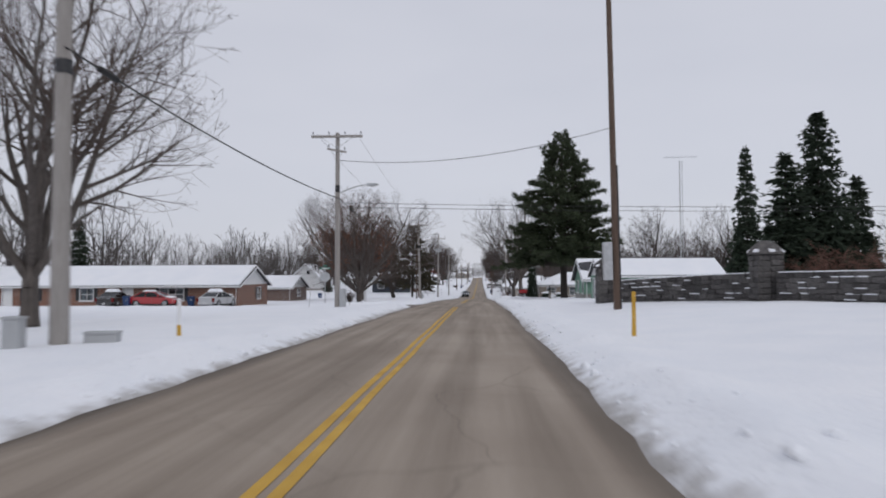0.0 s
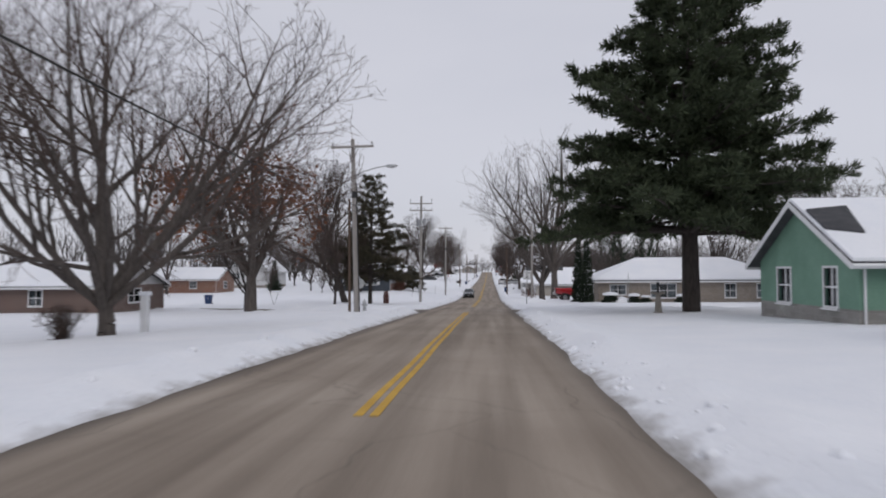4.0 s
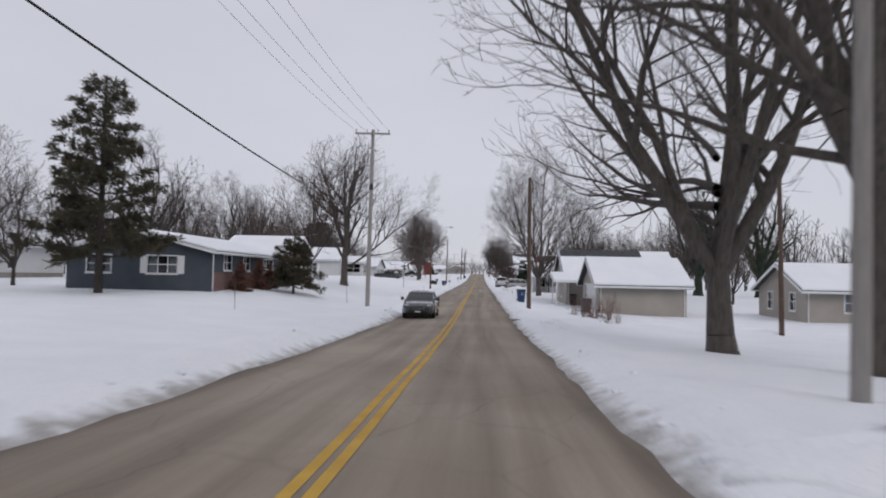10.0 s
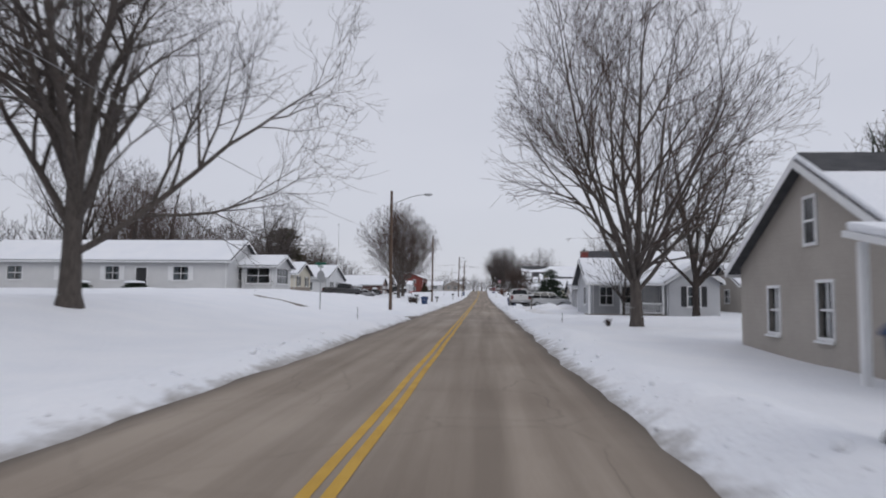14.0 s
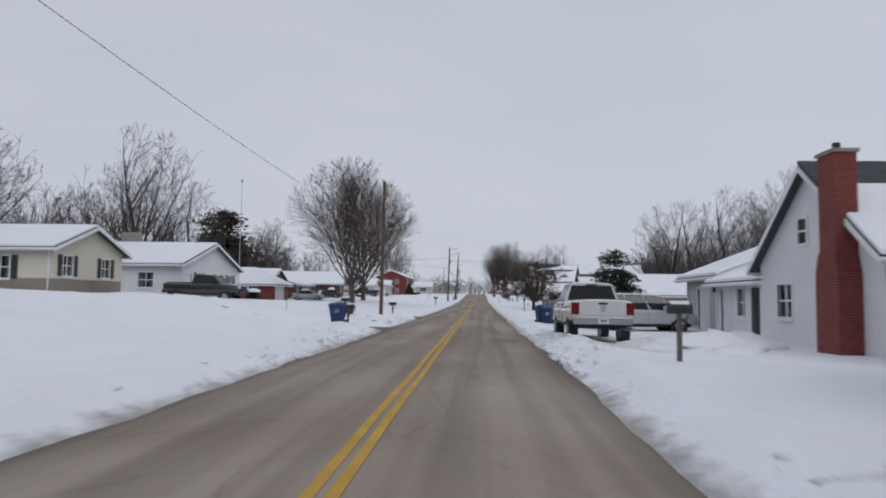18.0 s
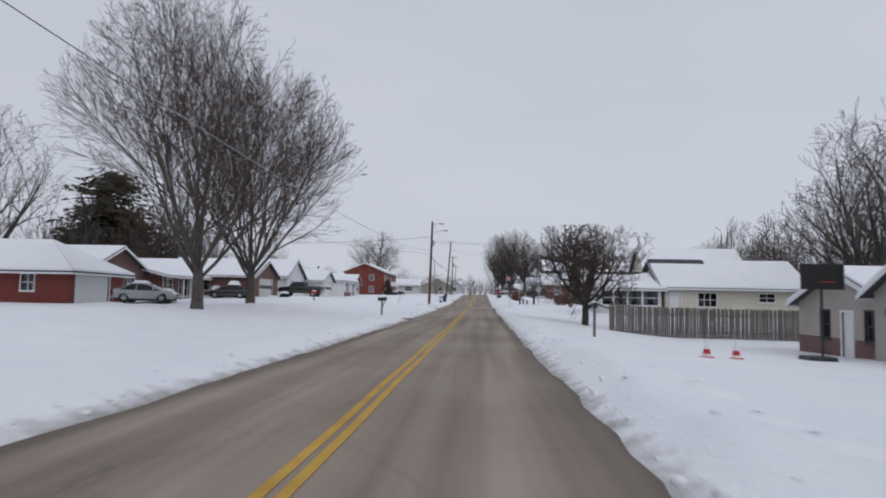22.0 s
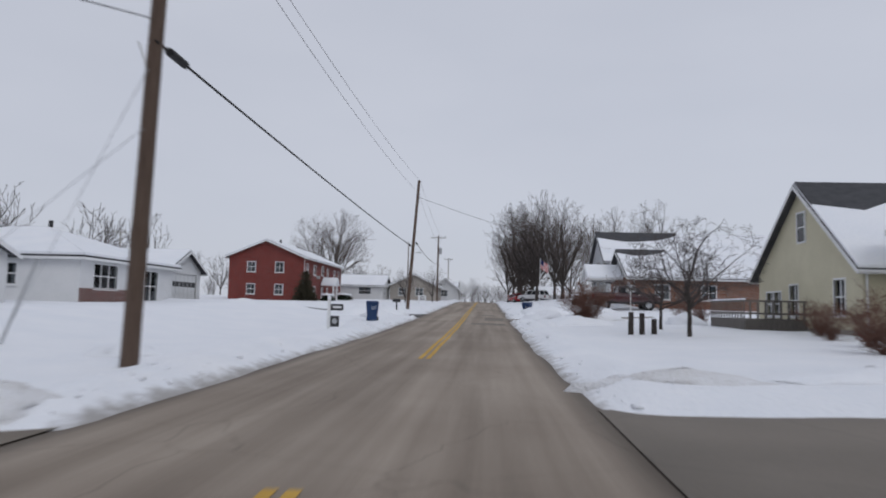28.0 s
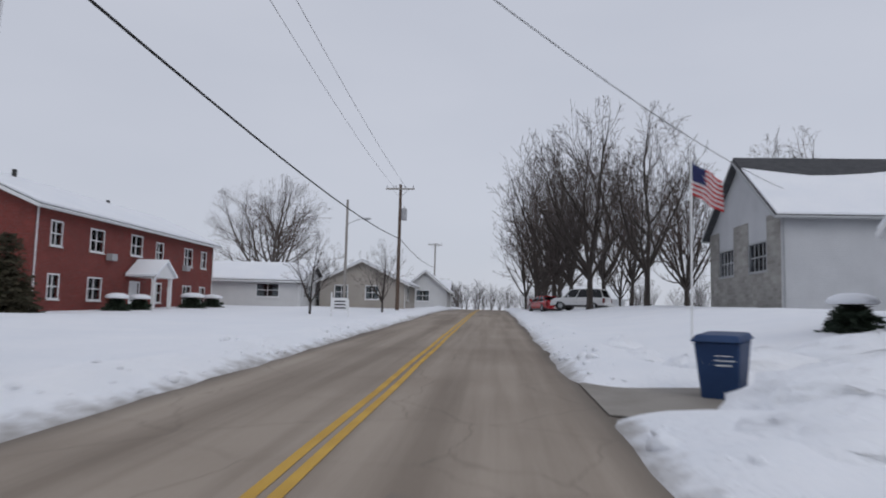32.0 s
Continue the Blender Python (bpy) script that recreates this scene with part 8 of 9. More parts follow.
sh_a = shrub_mesh(3, 1.9, 1.5, twig_red, 20, (6, 5, 4))
sh_b = shrub_mesh(5, 1.2, 0.9, twig_m)
shrub(shrub_mesh(13, 1.9, 1.4, twig_red, 44, (8, 5, 4)), 7.7, 385.3, 1.3, "round brown leafless bush in a snowy yard")
shrub(sh_a, 9.4, 400.6, 0.5, "round brown leafless bush in a snowy yard")
sh_s = shrub_mesh(9, 1.6, 0.4, twig_red, 6, (1, 2, 2))
for k in range(14):
    shrub(sh_s, 7.6 + k * 0.1 + 0.5 * math.sin(k * 2.3), 156.4 - k * 0.46, 0.75 + 0.09 * (k % 5), "leafless reddish suckers in a row before a garage", rz=k * 47)
shrub(sh_b, -12.9, 55.3, 1.0, "small brown hedge bush beside a corner tree")
for k in range(7):
    shrub(sh_a, 16.6 + k * 1.5, 8.6 - k * 2.6, 1.25 + 0.15 * (k % 3), "tangle of dark bare brush behind a stone wall", rz=k * 61)
shrub(sh_a, 13.6, 384.6, 0.95, "brown hedge bush beside a wooden deck")
shrub(sh_a, 15.2, 386.8, 0.95, "brown hedge bush beside a wooden deck")
shrub(sh_a, 12.6, 361.8, 1.0, "brown leafless bush at a street corner")
for x, y, s in ((13.6, 364.5, 0.7), (14.2, 368.2, 0.75), (15.2, 371.2, 0.8), (12.2, 346.0, 0.5), (16.4, 366, 0.9)):
    shrub(sh_a, x, y, s, "upright brown shrub before a yellow house", rz=x * 20)
for x, y, s in ((-9.0, 262.8, 0.75), (-8.6, 263.2, 0.7), (-8.2, 263.0, 0.65), (7.2, 196, 0.3)):
    shrub(sh_b, x, y, s, "small clump of dead stalks in snow", rz=x * 30)
sh_c = conifer(21, 2.2, 0.75, twig_red, 0.1, 14, 1.2, 0.2, 0.04, 0.3, 0.0, 0.7)
for x, y, s in ((-15.4, 159.2, 1.0), (-15.3, 163.0, 1.05), (-15.3, 165.6, 0.85), (-15.4, 168.2, 0.8)):
    t = thing("rusty_shrub", x, y, ground_z(x, y), 0, "rusty brown conical shrub against a house wall", "bush")
    t.scale = (s, s, s)
    part("trunk", sh_c[0], None, t)
    part("foliage", sh_c[1], None, t)
box_b = conifer(23, 1.1, 0.95, needle_m, 0.05, 10, 1.8, 0.1, 0.04, 0.32, 0.0, 0.35)


def capped_bush(x, y, s, label="clipped evergreen bush under a cap of snow", long=1.0, rz=0.0):
    t = thing("evergreen_shrub", x, y, ground_z(x, y) - 0.03, rz, label, "bush")
    t.scale = (s * long, s, s)
    part("foliage", box_b[1], None, t)
    part("snow_cap", Kit().lathe([(0.72, 0.86), (0.78, 0.96), (0.66, 1.1), (0.4, 1.2), (0.0, 1.24)], 0, 0, 16), snow_m, t, "cap of snow", smooth=True)


for x, y, s, l in ((-19.6, 433, 0.85, 1.0), (-19.6, 435.6, 0.8, 1.0), (-19.4, 442.5, 0.9, 1.2), (-19.4, 446, 0.8, 1.2), (11.2, 406.6, 0.85, 1.0), (11.3, 408.6, 0.85, 1.0), (10.9, 413.4, 0.8, 1.0), (13.2, 100.9, 0.85, 1.2), (15.4, 100.6, 0.75, 1.0), (16.6, 101.2, 0.6, 1.0), (20.2, 101.3, 0.7, 1.4), (-19.3, 274.5, 0.9, 1.0), (-21.3, 343.2, 0.7, 1.0), (-20.6, 231, 0.7, 1.0), (-30, 224, 0.6, 2.2), (-35, 224, 0.6, 2.0)):
    capped_bush(x, y, s, long=l)


def snow_pile(x, y, rx, ry, h, seed, m=None, label="lumpy bank of ploughed snow beside a driveway"):
    n, k = 26, 9
    v, f = [], []
    for i in range(k + 1):
        q = i / k
        for j in range(n):
            a = 2 * math.pi * j / n
            nz = noise.noise((math.cos(a) * 2 + seed, math.sin(a) * 2, q * 3)) * 0.3 + noise.noise((math.cos(a) * 6 + seed, math.sin(a) * 6, q * 8)) * 0.14
            R = (1 - q ** 1.4) * (1 + nz) if i < k else 0
            px, py = x + math.cos(a) * rx * R, y + math.sin(a) * ry * R
            v.append((px - x, py - y, max(-0.25, h * (q ** 0.8) * (1 + nz * 0.5) + (-0.2 if i == 0 else 0))))
    for i in range(k):
        for j in range(n):
            f.append((i * n + j, i * n + (j + 1) % n, (i + 1) * n + (j + 1) % n, (i + 1) * n + j))
    t = new("snow_bank", mesh_from("snow_bank", v, f, True, [m or snow_m]))
    t.matrix_basis = pose(x, y, float(soil(x, y)) + 0.06, 0, 0, 0)
    tagged(t, label, "snow bank")


for i, (x, y, rx, ry, h) in enumerate(((5.6, 388.2, 1.7, 1.3, 0.75), (8.6, 388.4, 2.2, 1.4, 0.8), (6.4, 396.6, 2.4, 1.5, 0.85), (9.6, 397.4, 2.6, 1.7, 0.85), (5.6, 402.2, 1.5, 1.3, 0.6), (6.8, 404.3, 2.1, 1.2, 0.8), (-5.6, 390.9, 1.6, 1.1, 0.75), (-7.6, 391.0, 1.7, 1.1, 0.7), (-6.0, 399.8, 1.7, 0.9, 0.5), (5.4, 217.6, 1.5, 1.2, 0.45), (7.9, 232.8, 1.9, 1.6, 0.7), (6.3, 233.4, 1.4, 0.9, 0.4), (4.6, 233.2, 0.9, 0.8, 0.3), (9.8, 235.4, 1.4, 1.8, 0.6), (5.2, 354.6, 2.0, 0.8, 0.4), (8.6, 355.0, 2.2, 0.8, 0.4), (5.0, 346.6, 1.6, 0.7, 0.35), (-4.7, 350.2, 1.1, 0.9, 0.45), (-6.6, 357.4, 0.9, 0.9, 0.4), (-4.6, 315.4, 1.0, 0.9, 0.3), (-4.7, 250.6, 1.2, 1.6, 0.45), (5.0, 117.6, 1.6, 0.9, 0.45), (6.4, 111.3, 2.4, 1.0, 0.55), (14.3, 101.2, 1.5, 0.9, 0.7), (9.0, 89.0, 3.0, 1.0, 0.3), (13.2, 383.2, 1.3, 1.2, 0.8), (7.0, 383.4, 2.6, 1.3, 0.6), (-5.6, 255.6, 1.5, 2.2, 0.5), (-5.4, 387.2, 1.3, 1.8, 0.6), (6.9, 408.6, 1.6, 0.9, 0.5), (9.2, 409.0, 1.7, 1.2, 0.6), (-16.9, 394.0, 2, 1.1, 0.4))):
    snow_pile(x, y, rx, ry, h, i * 3.1, m=dirty_snow_m if i in (9, 11, 12, 14, 16, 17) else snow_m)

# ---- fences and garden things ----
mast = thing("antenna_mast", -24.0, 284.0, ground_z(-24.0, 284.0) - 0.1, 0, "tall thin steel antenna mast behind a white house", "antenna")
part("pole", Kit().tube((0, 0, 0), (0, 0, 12.6), 0.045, 0.03, 8), steel_m, mast)
part("tip", Kit().lathe([(0.05, 12.6), (0.07, 12.7), (0.07, 12.85), (0.0, 12.95)], 0, 0, 8), dark_metal, mast)
fence = thing("wooden_fence", 15.9, 308.2, float(soil(15.9, 308.2)), 0, "weathered grey picket-topped wooden fence", "fence")
for i in range(96):
    x = -6.0 + i * 0.125
    top = 2.05 + random.uniform(-0.05, 0.05)
    part("board", Kit().prism([(-0.054, -0.3), (0.054, -0.3), (0.054, top - 0.06), (0, top + 0.03), (-0.054, top - 0.06)], "y", -0.012, 0.012), wood_m, fence, at=pose(x, 0, float(soil(x + 15.9, 308.2) - soil(15.9, 308.2)) * 0.5 + 0.05, 0, random.uniform(-1, 1), 0))
for z in (0.5, 1.6):
    part("rail", Kit().box(-6.0, 5.9, 0.014, 0.06, z, z + 0.09), wood_m, fence)
for x in (-5.95, -3.0, 0, 3.0, 5.85):
    part("post", Kit().box(x - 0.05, x + 0.05, 0.062, 0.16, -0.5, 1.95), wood_m, fence)
vinyl_m = mat("grey_vinyl", (0.34, 0.335, 0.33), (0.41, 0.405, 0.40), 0.6, 0.8, 0.002, 30)
gf = thing("panel_fence", 8.6, 263.5, float(soil(8.6, 263.5)), 0, "smooth grey panel fence along a yard", "fence")
fx0, fy0, fx1, fy1 = 7.6 - 8.6, 269.7 - 263.5, 9.7 - 8.6, 256.8 - 263.5
ang = math.degrees(math.atan2(fy1 - fy0, fx1 - fx0))
ln = math.hypot(fx1 - fx0, fy1 - fy0)
for i in range(6):
    part("panel", Kit().box(i * ln / 6 + 0.05, (i + 1) * ln / 6 - 0.05, -0.02, 0.02, -0.2, 1.6), vinyl_m, gf, at=pose(fx0, fy0, 0, 0, 0, ang), bevel=0.006)
    part("post", Kit().box(i * ln / 6 - 0.05, i * ln / 6 + 0.05, -0.05, 0.05, -0.3, 1.66), vinyl_m, gf, at=pose(fx0, fy0, 0, 0, 0, ang))
    part("snow_cap", Kit().box(i * ln / 6 + 0.06, (i + 1) * ln / 6 - 0.06, -0.02, 0.02, 1.604, 1.64), snow_m, gf, "line of snow", at=pose(fx0, fy0, 0, 0, 0, ang))

hoop = thing("basketball_hoop", 13.6, 288.2, ground_z(13.6, 288.2) - 0.1, 0, "portable basketball hoop with a dark backboard", "basketball hoop")
part("pole", Kit().tube((0, 0, 0), (0, 0, 3.2), 0.05, 0.05, 8), dark_metal, hoop)
part("backboard", Kit().box(-0.75, 0.75, -0.1, -0.06, 2.6, 3.5), black_paint, hoop, bevel=0.01)
part("rim", Kit().lathe([(0.23, 2.85), (0.25, 2.86), (0.23, 2.87)], 0, -0.4, 16), red_paint, hoop)
part("base", Kit().box(-0.45, 0.45, -0.2, 0.9, 0, 0.25), dark_metal, hoop, bevel=0.05)
for x, y in ((8.1, 283.4), (9.1, 283.9)):
    cn = thing("traffic_cone", x, y, ground_z(x, y), 0, "white traffic cone with an orange band in snow", "cone", group="traffic cones")
    cn.scale = (0.78, 0.78, 0.78)
    part("cone", Kit().lathe([(0.16, 0.03), (0.11, 0.28), (0.06, 0.55), (0.03, 0.68), (0, 0.68)], 0, 0, 14), white_paint, cn)
    part("band", Kit().lathe([(0.145, 0.14), (0.112, 0.3)], 0, 0, 14), red_paint, cn, "orange band")
    part("base", Kit().box(-0.2, 0.2, -0.2, 0.2, -0.02, 0.035), red_paint, cn)
fl = thing("flagpole", 7.1, 414.2, ground_z(7.1, 414.2) - 0.1, 0, "white flagpole with a striped red and white flag", "flagpole")
part("pole", Kit().tube((0, 0, 0), (0, 0, 8.0), 0.06, 0.045, 10), white_paint, fl)
part("finial", Kit().lathe([(0.0, 8.0), (0.06, 8.05), (0.0, 8.12)], 0, 0, 10), chrome_m, fl)
fl.scale = (0.55, 0.55, 0.65)
blue_cloth = mat("blue_cloth", (0.02, 0.025, 0.09), (0.03, 0.035, 0.12), 0.8, 4)
red_cloth = mat("red_cloth", (0.42, 0.03, 0.035), (0.5, 0.05, 0.05), 0.8, 4)
flag = part("flag", Kit(), white_paint, fl)
for i in range(13):
    v, f = [], []
    for j in range(13):
        t = j / 12
        for dz in (0, 1):
            v.append((0.05 + 1.5 * t, 0.16 * math.sin(t * 9 + i * 0.15), 7.85 - (i + dz) * 0.105 - 0.8 * t))
    f = [(2 * j, 2 * j + 2, 2 * j + 3, 2 * j + 1) for j in range(12)]
    part("stripe", mesh_from("stripe", v, f, True, [red_cloth if i % 2 == 0 else curtain_m]), None, flag)
v, f = [], []
for j in range(6):
    t = j / 12
    for dz in (0, 7):
        v.append((0.05 + 1.5 * t, 0.16 * math.sin(t * 9 + dz * 0.15) - 0.02, 7.855 - dz * 0.105 - 0.8 * t))
f = [(2 * j, 2 * j + 2, 2 * j + 3, 2 * j + 1) for j in range(5)]
part("canton", mesh_from("canton", v, f, True, [blue_cloth]), None, flag, "dark blue corner field")

dk = thing("wooden_deck", 15.4, 378.6, ground_z(15.4, 378.6) - 0.05, 0, "weathered wooden deck with a lattice railing", "deck")
for i in range(12):
    part("deck_board", Kit().box(-1.4, 1.5, -2.4 + i * 0.42, -2.4 + i * 0.42 + 0.40, 0.5, 0.54), wood_m, dk)
part("skirt", Kit().box(-1.42, -1.38, -2.4, 2.6, -0.2, 0.5), wood_m, dk)
part("skirt", Kit().box(-1.38, 1.5, -2.44, -2.405, -0.2, 0.5), wood_m, dk)
for z in (0.75, 1.35):
    part("rail", Kit().box(-1.43, -1.37, -2.4, 2.6, z, z + 0.09), wood_m, dk)
    part("rail", Kit().box(-1.37, 1.5, -2.45, -2.39, z, z + 0.09), wood_m, dk)
for i in range(13):
    part("baluster", Kit().box(-1.42, -1.38, -2.35 + i * 0.4, -2.25 + i * 0.4, 0.54, 1.35), wood_m, dk)
for i in range(8):
    part("baluster", Kit().box(-1.2 + i * 0.36, -1.1 + i * 0.36, -2.44, -2.4, 0.54, 1.35), wood_m, dk)
part("snow_cap", Kit().box(-1.45, -1.35, -2.4, 2.6, 1.443, 1.52), snow_m, dk, "snow on the rail", bevel=0.02)
for x, y, h in ((7.7, 371.7, 1.05), (8.2, 371.9, 1.0), (8.8, 372.3, 0.75)):
    ps = thing("garden_post", x, y, ground_z(x, y) - 0.1, 0, "short dark wooden garden post in snow", "post", group="garden posts")
    part("post", Kit().tube((0, 0, 0), (0, 0, h), 0.12, 0.11, 10), bark_dark, ps)
    part("snow_cap", Kit().lathe([(0.12, h), (0.1, h + 0.05), (0, h + 0.07)], 0, 0, 10), snow_m, ps, "cap of snow")
sg = thing("yard_sign", -4.75, 369.8, ground_z(-4.75, 369.8), 0, "white sign post with two small dark boards in snow", "sign")
part("post", Kit().box(-0.06, 0.06, -0.05, 0.05, -0.3, 1.25), white_paint, sg, bevel=0.01)
part("post_cap", Kit().lathe([(0.08, 1.25), (0.09, 1.3), (0.0, 1.4)], 0, 0, 8), snow_m, sg)
ub = part("upper_board", Kit().box(0.07, 0.58, -0.02, 0.02, 0.78, 1.04), dark_trim, sg, "dark name board")
part("printed_bar", Kit().box(0.16, 0.5, -0.026, -0.022, 0.87, 0.96), white_paint, ub)
lb = part("lower_board", Kit().box(0.07, 0.42, -0.02, 0.02, 0.12, 0.56), dark_trim, sg, "dark square board")
part("printed_ring", Kit().tube((0.245, -0.026, 0.35), (0.245, -0.022, 0.35), 0.11, 0.11, 12), grey_trim, lb)
for x, y, w, h, m, lab in ((-6.8, 433.2, 0.9, 0.7, white_paint, "white yard sign on two posts"),):
    ys_ = thing("yard_sign", x, y, ground_z(x, y), 0, lab, "sign")
    part("board", Kit().box(-w / 2, w / 2, -0.02, 0.02, 0.35, 0.35 + h), m, ys_)
    part("post", Kit().box(-w / 2 - 0.08, -w / 2 - 0.005, -0.035, 0.035, -0.3, 1.35), white_paint, ys_)
    part("post", Kit().box(w / 2 + 0.005, w / 2 + 0.05, -0.03, 0.03, -0.3, 0.95), white_paint, ys_)
    for i in range(3):
        part("printed_bar", Kit().box(-w * 0.35, w * 0.35, -0.026, -0.022, 0.45 + i * 0.18, 0.53 + i * 0.18), white_paint if m is dark_trim else dark_trim, ys_)
gl_ = thing("globe_lamp", 12.2, 393.9, ground_z(12.2, 393.9) - 0.1, 0, "white garden lamp post with three globes", "lamp")
part("pole", Kit().tube((0, 0, 0), (0, 0, 2.3), 0.045, 0.04, 8), white_paint, gl_)
for dx, dz in ((-0.25, 2.2), (0.25, 2.2), (0, 2.5)):
    part("globe", Kit().lathe([(0, dz - 0.13), (0.1, dz - 0.08), (0.13, dz), (0.1, dz + 0.09), (0, dz + 0.13)], dx, 0, 10), lamp_m, gl_, smooth=True)
    part("arm", Kit().tube((0, 0, 2.1), (dx, 0, dz - 0.12), 0.015, 0.015, 5), white_paint, gl_)
feeder = thing("bird_feeder", -11.7, 58.6, ground_z(-11.7, 58.6) - 0.1, 0, "white post with a snow-topped box on a corner lawn", "bird feeder")
part("post", Kit().box(-0.13, 0.13, -0.13, 0.13, 0, 1.5), white_paint, feeder)
part("snow_cap", Kit().box(-0.2, 0.2, -0.2, 0.2, 1.5, 1.66), snow_m, feeder, "cap of snow", bevel=0.05)
ant = thing("antenna_mast", 23.7, 55.5, float(soil(23.7, 55.5)) - 0.1, 0, "thin lattice television antenna mast", "antenna")
for a in range(3):
    dx, dy = 0.18 * math.cos(a * 2.094), 0.18 * math.sin(a * 2.094)
    part("leg", Kit().tube((dx, dy, 0), (dx, dy, 21.5), 0.03, 0.03, 5), steel_m, ant)
part("lattice", merge(*[Kit().tube((0.18 * math.cos(i * 2.094), 0.18 * math.sin(i * 2.094), i * 0.55), (0.18 * math.cos((i + 1) * 2.094), 0.18 * math.sin((i + 1) * 2.094), (i + 1) * 0.55), 0.012, 0.012, 4) for i in range(39)]), steel_m, ant)
ant.scale = (1, 1, 0.71)
part("boom", Kit().tube((-1.8, 0, 22.0), (1.8, 0, 22.1), 0.03, 0.03, 5), steel_m, ant)
for i in range(7):
    x = -1.5 + i * 0.5
    part("element", Kit().tube((x, -0.8, 22.05), (x, 0.8, 22.05), 0.015, 0.015, 4), steel_m, ant)
for x, y, h in ((-44, 252, 12), (-36, 296, 9.5), (-36, 372, 6), (21, 104, 6.5)):
    mast = thing("antenna_mast", x, y, float(soil(x, y)) - 0.1, 0, "thin steel antenna mast beside a house", "antenna")
    part("pole", Kit().tube((0, 0, 0), (0, 0, h), 0.035, 0.025, 6), steel_m, mast)
    part("boom", Kit().tube((-0.7, 0, h), (0.7, 0, h), 0.015, 0.015, 4), steel_m, mast)
bb = thing("backstop_post", -19.8, 100.5, ground_z(-19.8, 100.5) - 0.1, 0, "leaning loop of bent pipe in a snowy yard", "pipe frame")
part("pipe", Kit().tube((-0.4, 0, 1.3), (0, 0, 0), 0.03, 0.03, 6).tube((0.4, 0, 1.3), (0, 0, 0), 0.03, 0.03, 6), steel_m, bb)

# ---- dry stone wall with snow-capped pillars ----
rg = random.Random(8)
stone_shapes = []
for i in range(10):
    k = Kit().box(-0.5, 0.5, -0.5, 0.5, -0.5, 0.5)
    k.v = [(x * rg.uniform(0.82, 1.08), y * rg.uniform(0.8, 1.1), z * rg.uniform(0.8, 1.05)) for x, y, z in k.v]
    stone_shapes.append(k.mesh("stone", stone_m, bevel=0.09))
wall = thing("stone_wall", 9.5, 20, 0, 0, "rough dark field-stone wall dusted with snow", "wall")


def stone(parent, x, y, z, sx, sy, sz, rz, ox, oy):
    ob = new("stone", stone_shapes[rg.randrange(10)])
    ob.parent = parent
    ob.matrix_basis = pose(x - ox, y - oy, z, rg.uniform(-5, 5), rg.uniform(-5, 5), rz + rg.uniform(-7, 7)) @ Matrix.Diagonal((sx, sy, sz, 1))
    return ob


for (ax, ay), (bx, by) in (((9.6, 19.2), (14.0, 10.4)), ((14.6, 9.2), (22.0, -6.0))):
    L = math.hypot(bx - ax, by - ay)
    rz = math.degrees(math.atan2(by - ay, bx - ax))
    core = Kit().box(0, L, -0.16, 0.16, -1.4, 1.2)
    part("core", core, stone_m, wall, at=pose(ax - 9.5, ay - 20, float(soil((ax + bx) / 2, (ay + by) / 2)) + 0.1, 0, 0, rz))
    for c in range(6):
        u = rg.uniform(0, 0.2)
        while u < L:
            w = rg.uniform(0.34, 0.75)
            t = (u + w / 2) / L
            x, y = ax + (bx - ax) * t, ay + (by - ay) * t
            stone(wall, x, y, float(soil(x, y)) + 0.16 + c * 0.225, w * 1.02, rg.uniform(0.42, 0.56), rg.uniform(0.2, 0.25), rz, 9.5, 20)
            if rg.random() < 0.3 or c == 5:
                sp = Kit().box(-w * 0.42, w * 0.42, -0.27, -0.02 if c < 5 else 0.26, 0, 0.05)
                part("snow_clump", sp, snow_m, wall, "snow caught on the stones", bevel=0.02, at=pose(x - 9.5, y - 20, float(soil(x, y)) + 0.16 + c * 0.225 + 0.11, 0, 0, rz))
            u += w
for px, py in ((9.2, 20.4), (14.3, 9.8)):
    pl = thing("stone_pillar", px, py, float(soil(px, py)), 0, "square dark stone pillar with a snow-streaked cap", "pillar")
    part("core", Kit().box(-0.45, 0.45, -0.45, 0.45, -0.3, 2.2), stone_m, pl)
    for c in range(9):
        for i in range(4):
            for j in (-0.28, 0.28):
                a = i * 90
                v = Matrix.Rotation(radians(a), 3, "Z") @ Vector((j, -0.42, 0))
                stone(pl, px + v.x, py + v.y, 0.12 + c * 0.245, 0.56, 0.3, 0.24, a, px, py)
    part("cap", Kit().lathe([(0.78, 2.22), (0.78, 2.3), (0.6, 2.55), (0.3, 2.78), (0.0, 2.85)], 0, 0, 14), stone_m, pl)
    for i in range(7):
        a = i * 0.9 + 0.2
        part("snow_streak", Kit().prism([(-0.13, 0.0), (0.13, 0.0), (0.05, 0.72), (-0.05, 0.72)], "z", 0.0, 0.05), snow_m, pl, "streak of snow", at=pose(0.76 * math.cos(a), 0.76 * math.sin(a), 2.31, 0, 0, math.degrees(a) + 90) @ pose(0, 0, 0, 37))

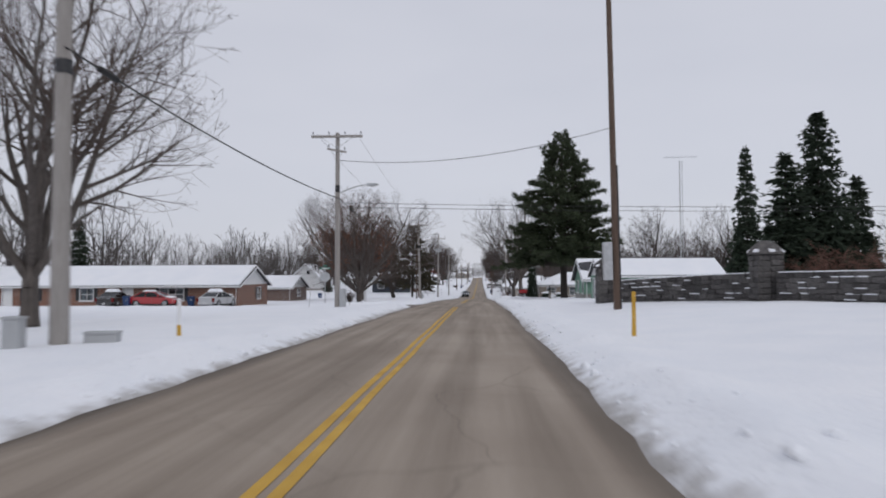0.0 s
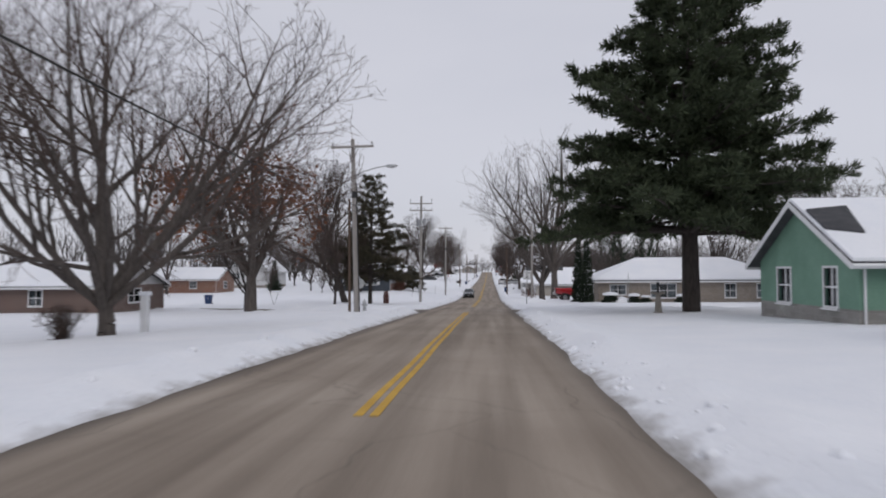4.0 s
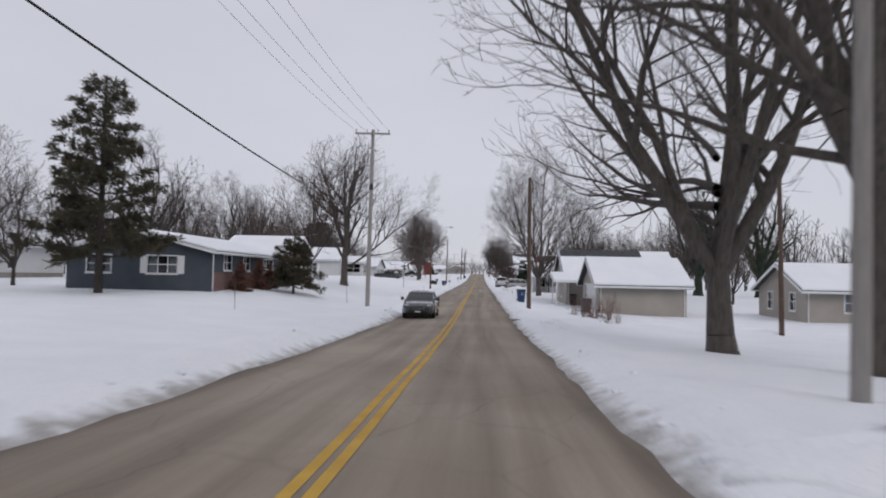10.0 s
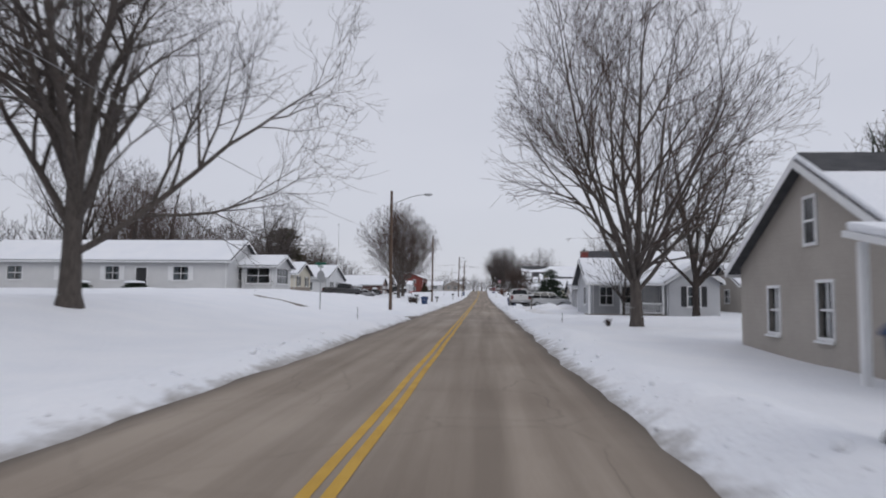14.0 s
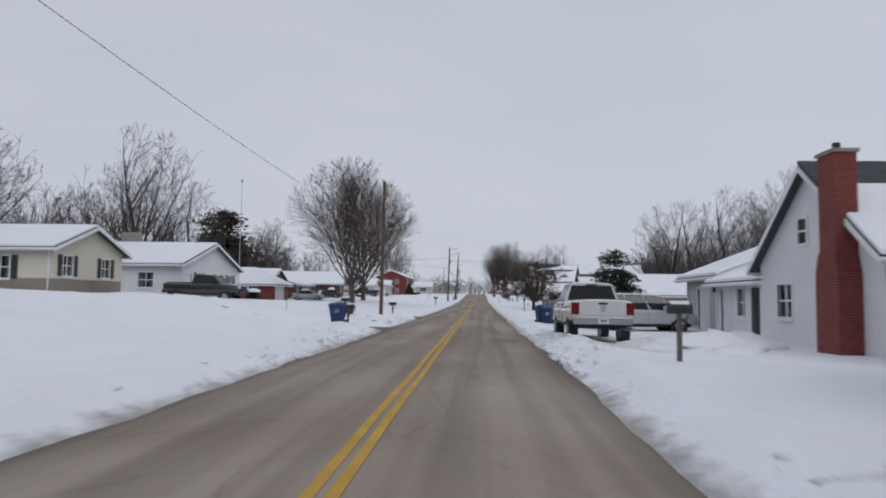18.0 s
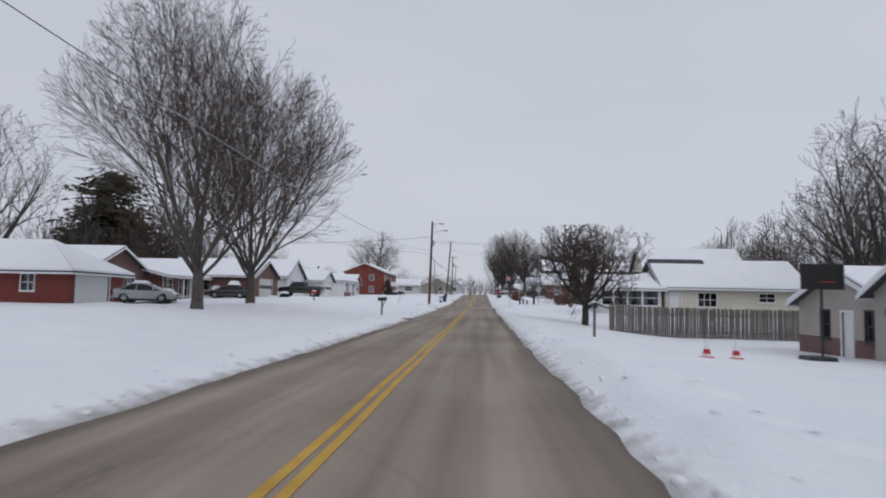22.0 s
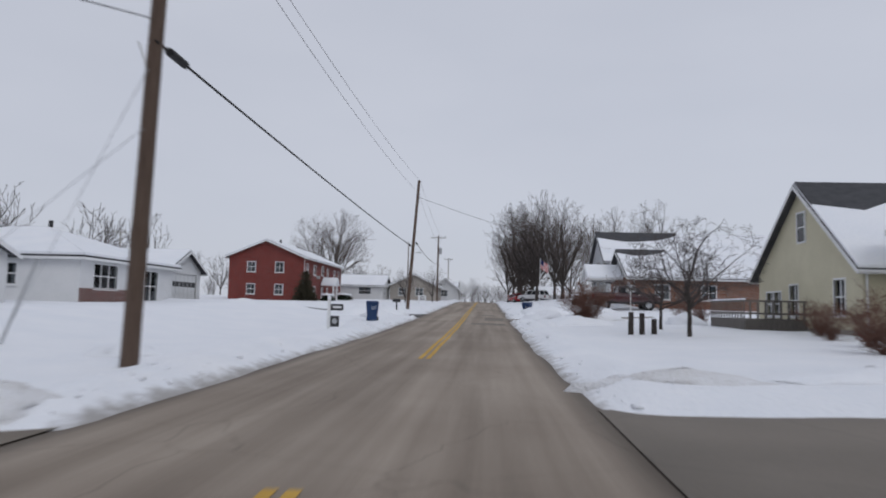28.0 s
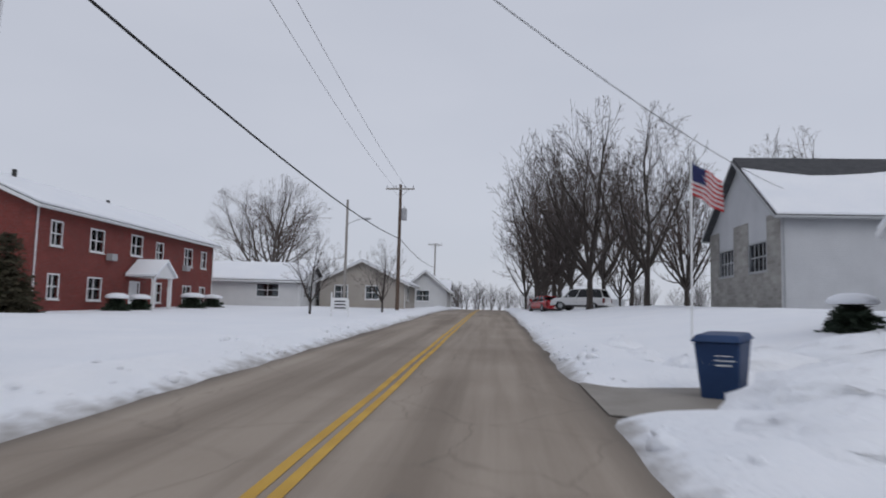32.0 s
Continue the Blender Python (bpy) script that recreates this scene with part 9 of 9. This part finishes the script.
# ---- clods thrown up by the plough along both edges of the road ----
rg = np.random.RandomState(77)
ico = bmesh.new()
bmesh.ops.create_icosphere(ico, subdivisions=1, radius=1.0)
iv = np.array([v.co[:] for v in ico.verts])
jf = np.array([[v.index for v in f.verts] for f in ico.faces])
ico.free()
CV, CF = [], []
for k in range(4600):
    y = rg.uniform(-18, 430) if k % 3 else rg.choice((rg.uniform(366, 412), rg.uniform(226, 268)))
    if value_noise(y, 3.0, 9.0, 41) < 0.45 and rg.rand() < 0.75:
        continue
    x = (3.35 + abs(rg.normal(0, 0.42))) * rg.choice((-1, 1))
    if float(paved_gap(np.array([x]), np.array([y]))[0]) < 0.05:
        continue
    s = 0.02 + (0.10 if k % 3 == 0 else 0.065) * rg.rand() ** 3
    v = iv * (1 + rg.uniform(-0.3, 0.3, (len(iv), 1))) * (s * rg.uniform(0.8, 1.6), s * rg.uniform(0.8, 1.6), s * rg.uniform(0.6, 1.0))
    CF.append(jf + len(CV) * len(iv))
    CV.append(v + (x, y, ground_z(x, y) + s * 0.2))
clods = new("snow_clods", mesh_from("snow_clods", np.concatenate(CV), np.concatenate(CF), True, [snow_m]))
tagged(clods, "loose clods of ploughed snow along the road", "snow", kind="stuff")

# ---- ploughed banks thrown up beside the road ----
rg = random.Random(31)
for x0, y0, y1, n, h in ((4.75, 372, 388, 9, 0.34), (4.9, 394.5, 402, 4, 0.42), (-4.9, 372, 391, 9, 0.36), (4.9, 139, 148, 5, 0.3), (-5.0, 249, 259, 6, 0.3), (5.0, 270, 279, 4, 0.25), (-4.9, 299, 309, 5, 0.28), (5.2, 408, 416, 4, 0.4)):
    for k in range(n):
        y = y0 + (y1 - y0) * (k + rg.random() * 0.7) / n
        x = x0 + math.copysign(rg.uniform(-0.15, 0.6), x0)
        if float(paved_gap(np.array([x]), np.array([y]))[0]) > 0.9:
            snow_pile(x, y, rg.uniform(0.5, 0.85), rg.uniform(0.9, 1.5), h * rg.uniform(0.6, 1.2), 300 + k + int(y), label="lumpy heap of ploughed snow along the road edge")
